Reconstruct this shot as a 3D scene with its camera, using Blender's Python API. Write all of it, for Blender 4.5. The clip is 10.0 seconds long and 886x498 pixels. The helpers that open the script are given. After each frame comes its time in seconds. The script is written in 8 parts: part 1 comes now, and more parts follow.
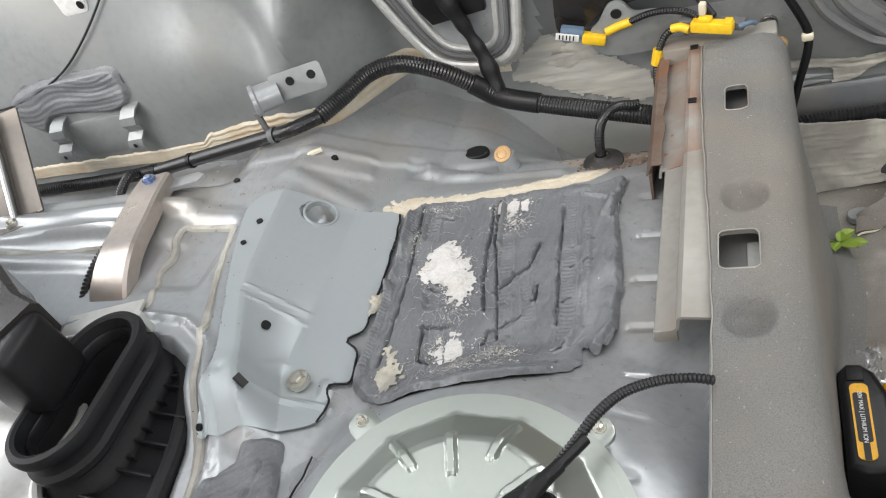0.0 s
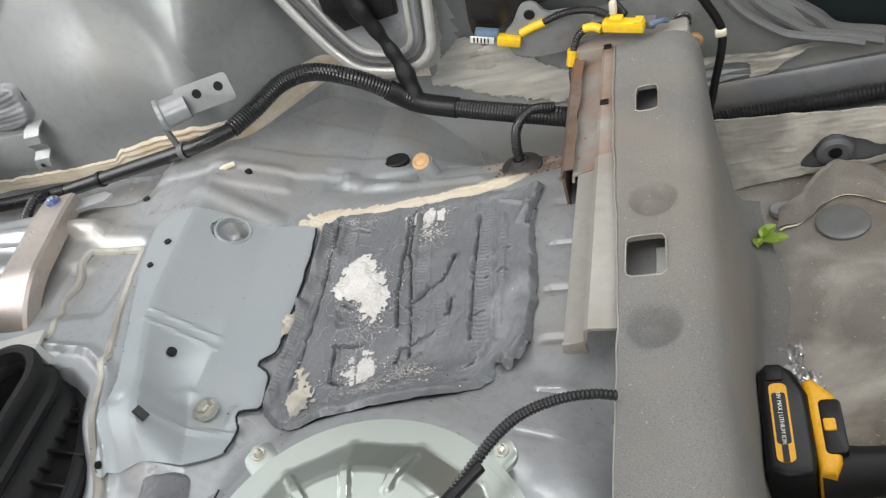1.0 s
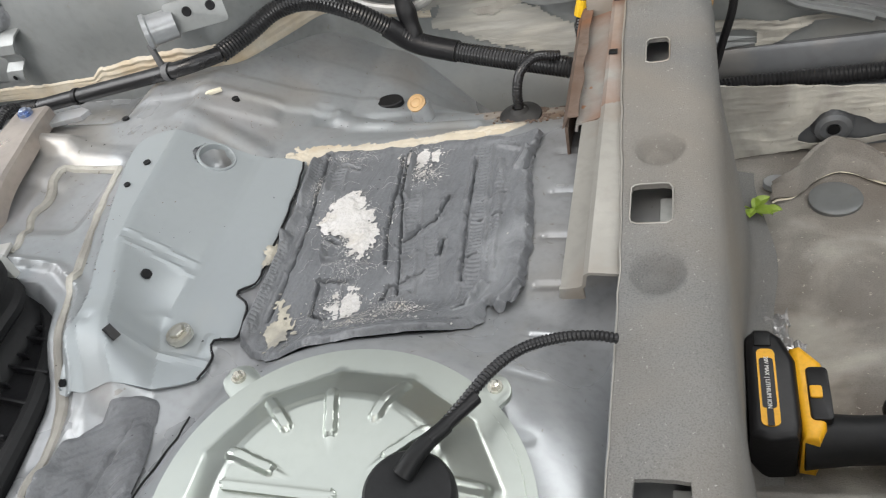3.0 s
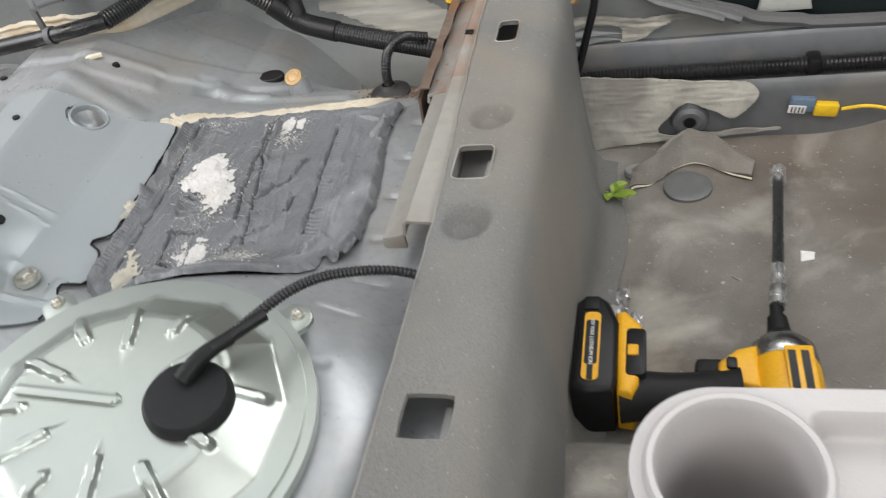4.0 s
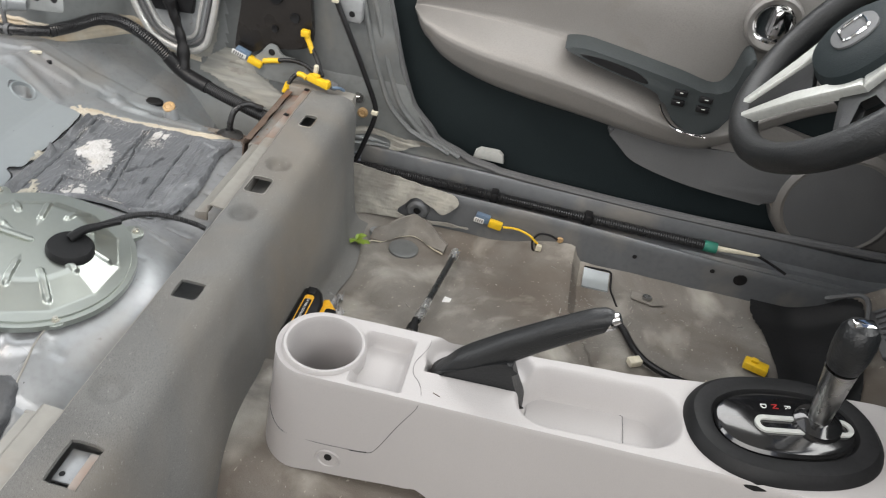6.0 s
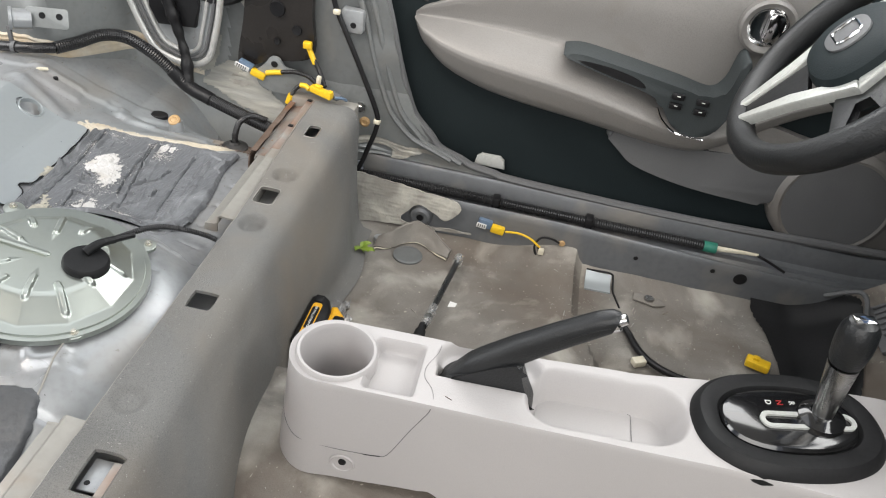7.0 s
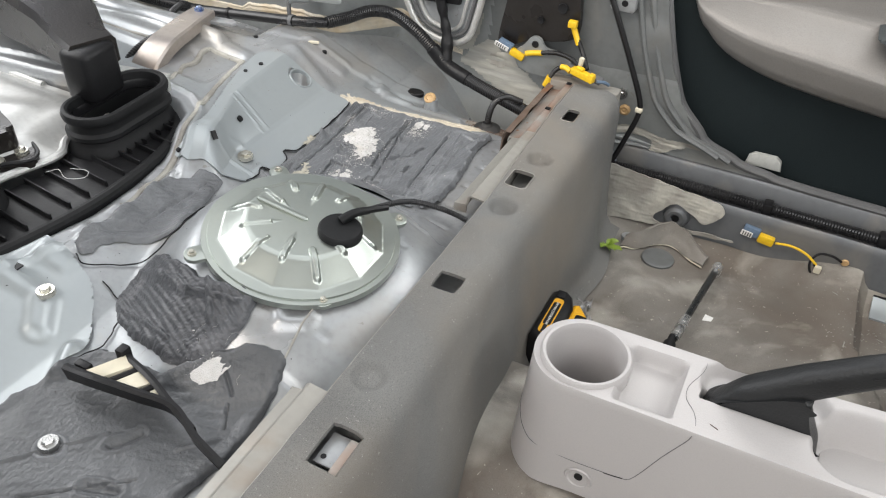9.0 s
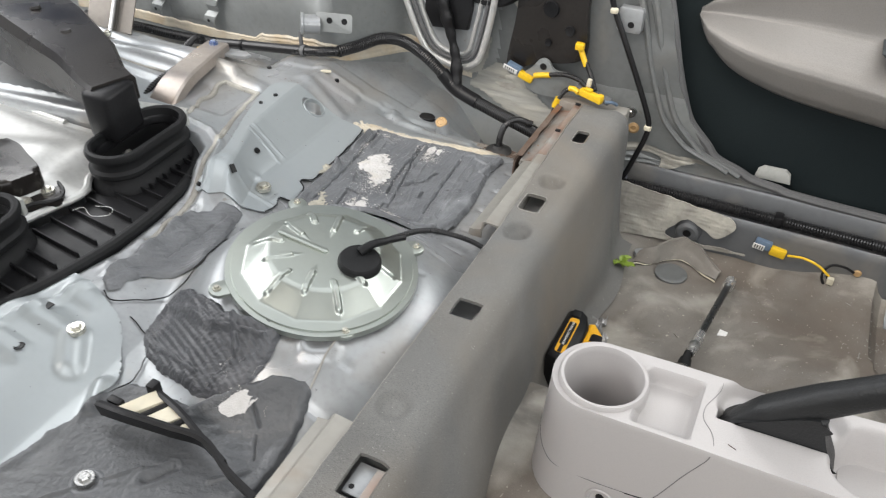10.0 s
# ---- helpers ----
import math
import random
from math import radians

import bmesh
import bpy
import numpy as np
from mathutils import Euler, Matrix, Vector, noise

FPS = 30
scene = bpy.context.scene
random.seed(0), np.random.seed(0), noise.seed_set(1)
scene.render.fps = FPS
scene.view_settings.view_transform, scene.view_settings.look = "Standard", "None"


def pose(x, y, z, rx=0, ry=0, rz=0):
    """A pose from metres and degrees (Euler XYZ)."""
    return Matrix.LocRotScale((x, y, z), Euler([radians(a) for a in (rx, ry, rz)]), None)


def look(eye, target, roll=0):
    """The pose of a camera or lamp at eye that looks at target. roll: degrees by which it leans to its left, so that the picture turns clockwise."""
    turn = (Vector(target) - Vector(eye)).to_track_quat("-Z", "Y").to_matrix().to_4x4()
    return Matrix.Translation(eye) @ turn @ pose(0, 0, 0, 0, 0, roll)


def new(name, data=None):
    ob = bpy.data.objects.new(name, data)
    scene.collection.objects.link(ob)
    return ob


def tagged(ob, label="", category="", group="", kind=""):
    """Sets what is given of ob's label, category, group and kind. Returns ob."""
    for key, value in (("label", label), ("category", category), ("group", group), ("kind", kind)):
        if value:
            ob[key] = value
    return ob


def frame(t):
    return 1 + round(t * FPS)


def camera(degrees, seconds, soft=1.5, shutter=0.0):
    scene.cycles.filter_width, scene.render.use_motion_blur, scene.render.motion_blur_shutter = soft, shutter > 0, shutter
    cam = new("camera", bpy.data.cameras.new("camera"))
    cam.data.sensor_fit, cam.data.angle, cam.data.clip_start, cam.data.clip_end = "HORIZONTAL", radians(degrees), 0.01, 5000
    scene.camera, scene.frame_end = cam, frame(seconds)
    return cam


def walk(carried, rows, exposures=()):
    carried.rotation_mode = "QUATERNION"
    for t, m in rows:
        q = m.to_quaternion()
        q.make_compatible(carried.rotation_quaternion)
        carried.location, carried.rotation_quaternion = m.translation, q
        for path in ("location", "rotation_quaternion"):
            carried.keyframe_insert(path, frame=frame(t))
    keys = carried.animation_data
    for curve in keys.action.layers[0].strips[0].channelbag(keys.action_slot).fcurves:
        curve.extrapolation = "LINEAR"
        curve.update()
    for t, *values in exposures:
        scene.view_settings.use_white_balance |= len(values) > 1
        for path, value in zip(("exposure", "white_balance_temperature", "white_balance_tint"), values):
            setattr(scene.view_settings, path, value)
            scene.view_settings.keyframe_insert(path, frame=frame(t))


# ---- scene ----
cam = camera(60.0, 10.0, soft=1.1, shutter=0.2)
PATH = [
    (0, (0.033, -0.196, 0.794), (-0.778, 1.133, -0.461), -25.7),
    (0.5, (0.042, -0.178, 0.784), (-0.757, 1.151, -0.478), -26.8),
    (1, (0.075, -0.156, 0.771), (-0.652, 1.188, -0.52), -26.2),
    (1.5, (0.062, -0.17, 0.735), (-0.599, 1.151, -0.613), -22.0),
    (2, (0.027, -0.191, 0.74), (-0.669, 1.091, -0.629), -20.9),
    (2.2, (0.025, -0.189, 0.744), (-0.68, 1.089, -0.624), -21.4),
    (3.3, (0.059, -0.166, 0.731), (-0.555, 1.16, -0.634), -19.4),
    (3.5, (0.08, -0.168, 0.724), (-0.517, 1.16, -0.647), -18.2),
    (4, (0.152, -0.216, 0.699), (-0.383, 1.155, -0.655), -15.1),
    (4.5, (0.239, -0.409, 0.689), (-0.255, 1.012, -0.628), -9.3),
    (5, (0.232, -0.579, 0.768), (-0.218, 0.853, -0.555), 0.9),
    (5.5, (0.302, -0.67, 0.935), (-0.008, 0.841, -0.338), 10.4),
    (6, (0.388, -0.649, 0.981), (0.244, 0.938, -0.227), 10.5),
    (6.2, (0.385, -0.645, 0.992), (0.259, 0.948, -0.211), 9.2),
    (7.3, (0.362, -0.688, 0.994), (0.209, 0.911, -0.198), 10.0),
    (7.5, (0.35, -0.699, 1.002), (0.161, 0.901, -0.184), 10.3),
    (8, (0.326, -0.694, 1.008), (0.008, 0.904, -0.153), 8.7),
    (8.5, (0.318, -0.686, 0.996), (-0.211, 0.839, -0.185), 5.5),
    (9, (0.31, -0.616, 0.923), (-0.355, 0.798, -0.325), 2.7),
    (9.5, (0.329, -0.569, 0.89), (-0.33, 0.845, -0.361), 2.0),
    (10, (0.304, -0.622, 0.957), (-0.394, 0.791, -0.274), 0.4),
]
EXPOSURES = [(0, 0.0), (6.2, 0.0), (7.3, 0.18), (8.0, 0.10), (8.8, 0.0), (10, 0.0)]
K = 0.9  # plan units to metres


def sc(p):
    return Vector(p) * K


walk(cam, [(t, look(sc(eye), sc(target), roll)) for t, eye, target, roll in PATH], EXPOSURES)

# ---- world and light ----
world = bpy.data.worlds.new("sky")
scene.world = world
world.use_nodes = True
wn = world.node_tree
sky = wn.nodes.new("ShaderNodeTexSky")
sky.sky_type, sky.sun_disc = "NISHITA", False
sky.sun_elevation, sky.sun_rotation = radians(52), radians(200)
sky.air_density, sky.dust_density = 1.0, 4.0
wn.links.new(sky.outputs[0], wn.nodes["Background"].inputs[0])
wn.nodes["Background"].inputs[1].default_value = 0.10
sun = new("sun", bpy.data.lights.new("sun", "SUN"))
sun.data.energy, sun.data.angle, sun.data.color = 0.8, radians(25), (1.0, 0.96, 0.9)
sun.matrix_world = look((-2.0, -3.0, 5.0), (0, 0.2, 0))


def area_lamp(name, eye, target, w, h, watts, color):
    """The sky's light in one of the car's openings, or an added fill lamp."""
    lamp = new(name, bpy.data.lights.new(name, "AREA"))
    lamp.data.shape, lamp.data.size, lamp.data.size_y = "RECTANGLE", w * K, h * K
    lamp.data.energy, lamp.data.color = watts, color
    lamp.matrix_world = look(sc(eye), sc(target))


# Added fill lamp under the roof; no opening is known there.
area_lamp("sunroof_light", (-0.35, 0.20, 1.12), (-0.35, 0.20, 0.0), 1.6, 0.8, 4.6, (1.0, 0.995, 0.965))
area_lamp("open_door_light", (0.30, -1.02, 0.95), (0.15, 0.25, 0.22), 1.5, 0.6, 8.5, (1.0, 0.985, 0.95))
area_lamp("hatch_light", (-1.42, -0.02, 1.02), (-0.2, 0.15, 0.25), 1.3, 0.45, 10, (1.0, 0.995, 0.985))
area_lamp("far_window_light", (0.30, 0.86, 0.98), (0.0, 0.1, 0.2), 1.3, 0.32, 7, (1.0, 0.995, 0.98))
area_lamp("windscreen_light", (1.15, 0.05, 1.02), (0.45, 0.2, 0.1), 1.2, 0.3, 7, (1.0, 0.995, 0.965))


# ---- materials ----
def material(name, a, b, rough=0.5, metal=0.0, scale=6.0, fine=60.0, bump=0.15, dirt=None, dirt_amount=0.3, dirt_scale=3.0,
             dust=None, dust_scale=9.0, stretch=(1, 1, 1), rough_var=0.12, coat=0.0, fine_mix=0.25, dust_lo=0.56, specks=None, speck_scale=150.0, ribs=0.0, rib_dir=(1, 0, 0), rib_depth=0.35, spec=0.5):
    m = bpy.data.materials.new(name)
    m.use_nodes = True
    n, l = m.node_tree.nodes, m.node_tree.links
    p = n["Principled BSDF"]
    co = n.new("ShaderNodeTexCoord")
    mp = n.new("ShaderNodeMapping")
    mp.inputs["Scale"].default_value = stretch
    l.new(co.outputs["Object"], mp.inputs[0])

    def tex(s, detail, distort=0.0):
        t = n.new("ShaderNodeTexNoise")
        t.inputs["Scale"].default_value, t.inputs["Detail"].default_value = s, detail
        t.inputs["Distortion"].default_value = distort
        l.new(mp.outputs[0], t.inputs[0])
        return t.outputs[0]

    def ramp(src, lo, hi):
        r = n.new("ShaderNodeMapRange")
        r.inputs[1].default_value, r.inputs[2].default_value = lo, hi
        l.new(src, r.inputs[0])
        return r.outputs[0]

    def mix(fac, x, y):
        q = n.new("ShaderNodeMix")
        q.data_type = "RGBA"
        l.new(fac, q.inputs[0])
        for i, v in ((6, x), (7, y)):
            if isinstance(v, tuple):
                q.inputs[i].default_value = (*v, 1)
            else:
                l.new(v, q.inputs[i])
        return q.outputs[2]

    big, small = tex(scale, 4.0, 0.3), tex(fine, 3.0)
    col = mix(ramp(big, 0.35, 0.65), a, b)
    dark = tuple(c * (1 - fine_mix) for c in a)
    half = n.new("ShaderNodeMath")
    half.operation = "MULTIPLY"
    half.inputs[1].default_value = 0.6
    l.new(ramp(small, 0.45, 0.75), half.inputs[0])
    col = mix(half.outputs[0], col, dark)
    if dirt:
        d = tex(dirt_scale, 7.0, 0.6)
        f = ramp(d, 0.62 - dirt_amount * 0.4, 0.80 - dirt_amount * 0.3)
        f2 = n.new("ShaderNodeMath")
        f2.operation = "MULTIPLY"
        f2.inputs[1].default_value = 0.75
        l.new(f, f2.inputs[0])
        col = mix(f2.outputs[0], col, dirt)
    if dust:
        d = tex(dust_scale, 8.0, 0.4)
        f3 = n.new("ShaderNodeMath")
        f3.operation = "MULTIPLY"
        f3.inputs[1].default_value = 0.6
        l.new(ramp(d, dust_lo, dust_lo + 0.18), f3.inputs[0])
        col = mix(f3.outputs[0], col, dust)
    if specks:
        s = n.new("ShaderNodeMath")
        s.operation = "MULTIPLY"
        s.inputs[1].default_value = 0.8
        l.new(ramp(tex(speck_scale, 2.0, 0.8), 0.69, 0.74), s.inputs[0])
        col = mix(s.outputs[0], col, specks)
    l.new(col, p.inputs["Base Color"])
    rr = n.new("ShaderNodeMapRange")
    rr.inputs[3].default_value, rr.inputs[4].default_value = max(0.03, rough - rough_var), min(1, rough + rough_var)
    rr.inputs[1].default_value, rr.inputs[2].default_value = 0.3, 0.7
    l.new(big, rr.inputs[0])
    l.new(rr.outputs[0], p.inputs["Roughness"])
    p.inputs["Metallic"].default_value = metal
    p.inputs["Specular IOR Level"].default_value = spec
    if coat:
        p.inputs["Coat Weight"].default_value, p.inputs["Coat Roughness"].default_value = coat, 0.15
    if bump:
        bp = n.new("ShaderNodeBump")
        bp.inputs["Strength"].default_value, bp.inputs["Distance"].default_value = bump, 0.002
        if ribs:
            rm = n.new("ShaderNodeMapping")
            rm.inputs["Rotation"].default_value = rib_dir
            l.new(co.outputs["Object"], rm.inputs[0])
            wv = n.new("ShaderNodeTexWave")
            wv.inputs["Scale"].default_value, wv.inputs["Distortion"].default_value = ribs, 7.0
            wv.inputs["Detail"].default_value, wv.inputs["Detail Scale"].default_value = 3.0, 1.5
            l.new(rm.outputs[0], wv.inputs[0])
            ad = n.new("ShaderNodeMath")
            ad.operation = "ADD"
            l.new(small, ad.inputs[0])
            rw = n.new("ShaderNodeMath")
            rw.operation = "MULTIPLY"
            half_rib = n.new("ShaderNodeMath")
            half_rib.operation = "MULTIPLY"
            half_rib.inputs[1].default_value = rib_depth
            l.new(ramp(big, 0.42, 0.62), half_rib.inputs[0])
            l.new(wv.outputs[1], rw.inputs[0])
            l.new(half_rib.outputs[0], rw.inputs[1])
            l.new(rw.outputs[0], ad.inputs[1])
            l.new(ad.outputs[0], bp.inputs["Height"])
        else:
            l.new(small, bp.inputs["Height"])
        l.new(bp.outputs[0], p.inputs["Normal"])
    return m


BODY = material("grey_body_primer", (0.365, 0.375, 0.385), (0.305, 0.325, 0.335), 0.33, 0.40, 5, 120, 0.05, (0.33, 0.30, 0.26), 0.14, 7, dust=(0.43, 0.42, 0.43), dust_scale=11, specks=(0.24, 0.23, 0.21), speck_scale=130)
# A darker grey than BODY, with some dirt and specks of its own.
BODY_DARKER = material("darker_dusty_primer", (0.270, 0.283, 0.281), (0.225, 0.238, 0.238), 0.40, 0.25, 6, 90, 0.06, (0.29, 0.285, 0.265), 0.20, 5, specks=(0.22, 0.215, 0.20), speck_scale=110)
PLATE = material("plain_grey_plate", (0.355, 0.385, 0.395), (0.325, 0.355, 0.37), 0.36, 0.28, 3, 120, 0.02, (0.37, 0.38, 0.37), 0.08, 9, fine_mix=0.06)
ZINC = material("zinc_plated_steel", (0.45, 0.48, 0.44), (0.40, 0.43, 0.405), 0.33, 0.90, 7, 160, 0.02, rough_var=0.05, fine_mix=0.08)
FELT = material("grey_felt", (0.190, 0.190, 0.183), (0.148, 0.148, 0.143), 0.95, 0, 7, 900, 0.6, (0.20, 0.178, 0.148), 0.42, 4, fine_mix=0.75, specks=(0.36, 0.35, 0.33), speck_scale=420)
CARPET = material("trampled_carpet", (0.285, 0.272, 0.248), (0.138, 0.127, 0.113), 0.86, 0, 6, 700, 0.5, (0.115, 0.092, 0.072), 0.55, 4.5, fine_mix=0.55, dust=(0.56, 0.54, 0.48), dust_scale=8, dust_lo=0.52, specks=(0.42, 0.39, 0.33), speck_scale=190)
RUSTRAIL = material("rust_streaked_rail", (0.36, 0.345, 0.32), (0.30, 0.29, 0.27), 0.5, 0.3, 8, 100, 0.1, (0.24, 0.10, 0.045), 0.55, 9, specks=(0.30, 0.12, 0.04), speck_scale=60)
RAIL = material("beige_grey_rail", (0.345, 0.335, 0.305), (0.285, 0.275, 0.25), 0.42, 0.3, 8, 100, 0.05, (0.25, 0.19, 0.14), 0.2, 9)
MASTIC = material("dark_mastic", (0.150, 0.157, 0.166), (0.115, 0.120, 0.128), 0.40, 0, 14, 330, 0.45, (0.24, 0.25, 0.26), 0.25, 16, fine_mix=0.35, ribs=70, rib_dir=(0, 0, 1.35), rib_depth=0.07)
DARKMASTIC = material("dark_smooth_mastic", (0.092, 0.096, 0.102), (0.068, 0.071, 0.076), 0.40, 0, 12, 200, 0.6, (0.17, 0.175, 0.18), 0.16, 10, fine_mix=0.35, ribs=30, rib_dir=(0, 0, 0.35), rib_depth=0.14)
SMEAR = material("ribbed_mastic", (0.080, 0.083, 0.090), (0.055, 0.057, 0.063), 0.40, 0, 14, 200, 0.9, (0.22, 0.22, 0.23), 0.22, 12, fine_mix=0.4, ribs=55, rib_dir=(0, 0, 0.95))
POWDER = material("white_powder", (0.70, 0.685, 0.67), (0.60, 0.585, 0.56), 0.95, 0, 60, 900, 0.9, (0.55, 0.50, 0.42), 0.2, 30)
SEALANT = material("cream_sealant", (0.60, 0.55, 0.455), (0.53, 0.46, 0.345), 0.55, 0, 18, 120, 0.35, (0.40, 0.27, 0.13), 0.24, 10)
CONSOLE = material("light_grey_plastic", (0.425, 0.408, 0.403), (0.400, 0.385, 0.380), 0.55, 0, 3, 700, 0.12, (0.47, 0.43, 0.41), 0.10, 8, fine_mix=0.1)
LOOM = material("glossy_black_sleeve", (0.012, 0.012, 0.013), (0.018, 0.018, 0.019), 0.30, 0, 12, 200, 0.1)
SILVER = material("pale_silver_plastic", (0.60, 0.61, 0.58), (0.55, 0.56, 0.53), 0.38, 0.35, 9, 200, 0.03)
BLACK = material("black_plastic", (0.008, 0.008, 0.009), (0.012, 0.012, 0.013), 0.42, 0, 12, 200, 0.1, spec=0.3)
RUBBER = material("black_rubber", (0.009, 0.0095, 0.010), (0.014, 0.014, 0.015), 0.55, 0, 12, 200, 0.1, spec=0.25)
DARKBOX = material("brown_black_plastic", (0.016, 0.014, 0.013), (0.024, 0.021, 0.019), 0.30, 0, 9, 300, 0.12, spec=0.4)
LEATHER = material("black_leather", (0.009, 0.010, 0.011), (0.014, 0.015, 0.016), 0.45, 0, 9, 380, 0.3)
DOORDARK = material("dark_door_trim", (0.010, 0.016, 0.018), (0.014, 0.021, 0.023), 0.7, 0, 5, 500, 0.25, spec=0.25)
TAUPE = material("silver_taupe_vinyl", (0.228, 0.218, 0.208), (0.194, 0.186, 0.177), 0.42, 0.20, 4, 450, 0.2, (0.16, 0.14, 0.12), 0.06, 6)
CLIPGREY = material("pale_grey_plastic", (0.46, 0.47, 0.45), (0.42, 0.43, 0.41), 0.5, 0, 12, 150, 0.05)
POCKET = material("blue_grey_pocket", (0.030, 0.037, 0.039), (0.038, 0.045, 0.047), 0.6, 0, 5, 400, 0.2)
TRIMGREY = material("mid_grey_trim", (0.125, 0.127, 0.130), (0.10, 0.102, 0.105), 0.6, 0, 5, 400, 0.2)
CHROME = material("chrome", (0.80, 0.80, 0.80), (0.74, 0.74, 0.75), 0.10, 1.0, 10, 100, 0.0, rough_var=0.04)
BOLT = material("yellowish_zinc", (0.66, 0.65, 0.58), (0.56, 0.55, 0.49), 0.27, 0.8, 30, 200, 0.05, (0.25, 0.22, 0.17), 0.25, 40)
STEEL = material("worn_steel", (0.45, 0.45, 0.44), (0.35, 0.35, 0.345), 0.30, 1.0, 14, 120, 0.05)
YELLOW = material("yellow_plastic", (0.80, 0.52, 0.02), (0.74, 0.45, 0.015), 0.4, 0, 20, 200, 0.05)
DRILLY = material("drill_yellow", (0.80, 0.42, 0.012), (0.76, 0.38, 0.01), 0.45, 0, 20, 300, 0.08)
BLUEGREY = material("blue_grey_plastic", (0.13, 0.19, 0.27), (0.11, 0.16, 0.23), 0.45, 0, 20, 200, 0.05)
WHITE = material("white_paint", (0.75, 0.75, 0.73), (0.68, 0.68, 0.66), 0.5, 0, 12, 150, 0.05)
BLUEMARK = material("blue_marked_zinc", (0.06, 0.13, 0.36), (0.40, 0.42, 0.42), 0.3, 0.6, 60, 200, 0.05)
GRIME = material("brown_floor_grime", (0.215, 0.180, 0.145), (0.27, 0.245, 0.215), 0.6, 0.1, 26, 160, 0.25, (0.16, 0.085, 0.045), 0.4, 18)
FILM = material("thin_brushed_sealant", (0.40, 0.395, 0.36), (0.30, 0.30, 0.28), 0.6, 0.05, 30, 120, 0.3, (0.46, 0.44, 0.38), 0.4, 16, stretch=(0.35, 1, 2.5))
STRUT = material("brown_grey_steel", (0.155, 0.142, 0.128), (0.125, 0.115, 0.105), 0.5, 0.3, 9, 120, 0.1, (0.26, 0.22, 0.18), 0.3, 8)
RUST = material("rusty_steel", (0.105, 0.068, 0.048), (0.165, 0.130, 0.108), 0.75, 0.1, 14, 140, 0.3, (0.24, 0.085, 0.025), 0.28, 12)
LEAF = material("leaf_green", (0.20, 0.30, 0.035), (0.28, 0.38, 0.06), 0.45, 0, 40, 200, 0.1)
FOIL = material("clear_wrap", (0.62, 0.62, 0.62), (0.45, 0.44, 0.43), 0.16, 0.5, 40, 200, 0.2)
ORANGE = material("orange_print", (0.55, 0.16, 0.06), (0.45, 0.12, 0.05), 0.5, 0, 30)
GREENTAPE = material("green_tape", (0.03, 0.20, 0.14), (0.02, 0.15, 0.11), 0.5, 0, 30)
GROUND = material("grey_concrete", (0.32, 0.31, 0.30), (0.26, 0.255, 0.25), 0.9, 0, 2, 40, 0.2)
HEADLINER = material("grey_headliner", (0.66, 0.65, 0.62), (0.60, 0.59, 0.57), 0.9, 0, 5, 300, 0.2)
COPPER = material("tinted_aluminium", (0.50, 0.44, 0.39), (0.44, 0.40, 0.37), 0.32, 0.7, 8, 120, 0.05, (0.55, 0.42, 0.33), 0.3, 7)
RED = material("red_mark", (0.45, 0.02, 0.02), (0.40, 0.02, 0.02), 0.5)
GLUE = material("dried_glue", (0.47, 0.44, 0.36), (0.36, 0.34, 0.28), 0.6, 0, 40, 200, 0.4, (0.22, 0.215, 0.20), 0.45, 45)
CREAM = material("cream_plastic", (0.66, 0.62, 0.50), (0.60, 0.55, 0.42), 0.55, 0, 30)
TAN = material("tan_plastic", (0.50, 0.33, 0.16), (0.44, 0.28, 0.13), 0.5, 0, 30)
SEALANT_PALE = material("pale_sealant", (0.50, 0.485, 0.43), (0.34, 0.33, 0.30), 0.65, 0, 22, 120, 0.5, (0.20, 0.19, 0.17), 0.55, 17, specks=(0.20, 0.18, 0.15), speck_scale=90)
PALEMETAL = material("pale_cover_metal", (0.62, 0.62, 0.60), (0.55, 0.555, 0.545), 0.38, 0.5, 7, 120, 0.04, (0.50, 0.45, 0.32), 0.12, 9)
# Body grey with the pillar's shade put into its colour.
PILLARSHADE = material("grey_with_pillar_shade", (0.165, 0.173, 0.173), (0.135, 0.143, 0.145), 0.42, 0.2, 6, 90, 0.05, (0.25, 0.235, 0.21), 0.25, 8, specks=(0.15, 0.15, 0.14), speck_scale=110)
# Sill grey, darkened so that the colour carries the sill's shade.
SILLSHADE = material("grey_with_sill_shade", (0.155, 0.163, 0.172), (0.125, 0.132, 0.139), 0.42, 0.35, 6, 90, 0.05, (0.26, 0.24, 0.21), 0.3, 8)
DUSTYBLACK = material("dusty_black_plastic", (0.020, 0.020, 0.020), (0.035, 0.034, 0.033), 0.6, 0, 12, 200, 0.1, (0.07, 0.066, 0.06), 0.3, 9)
BRIGHT = material("bright_tool_chrome", (0.78, 0.78, 0.77), (0.66, 0.66, 0.66), 0.28, 0.85, 30, 200, 0.03)
GUNMETAL = material("dark_tool_steel", (0.16, 0.17, 0.175), (0.11, 0.115, 0.12), 0.30, 0.9, 20, 200, 0.05)
PIANO = material("gloss_black", (0.008, 0.008, 0.009), (0.012, 0.012, 0.012), 0.08, 0, 10, 100, 0.0, rough_var=0.03, coat=0.6)


# ---- building helpers ----
BASE = {}  # world place of each object


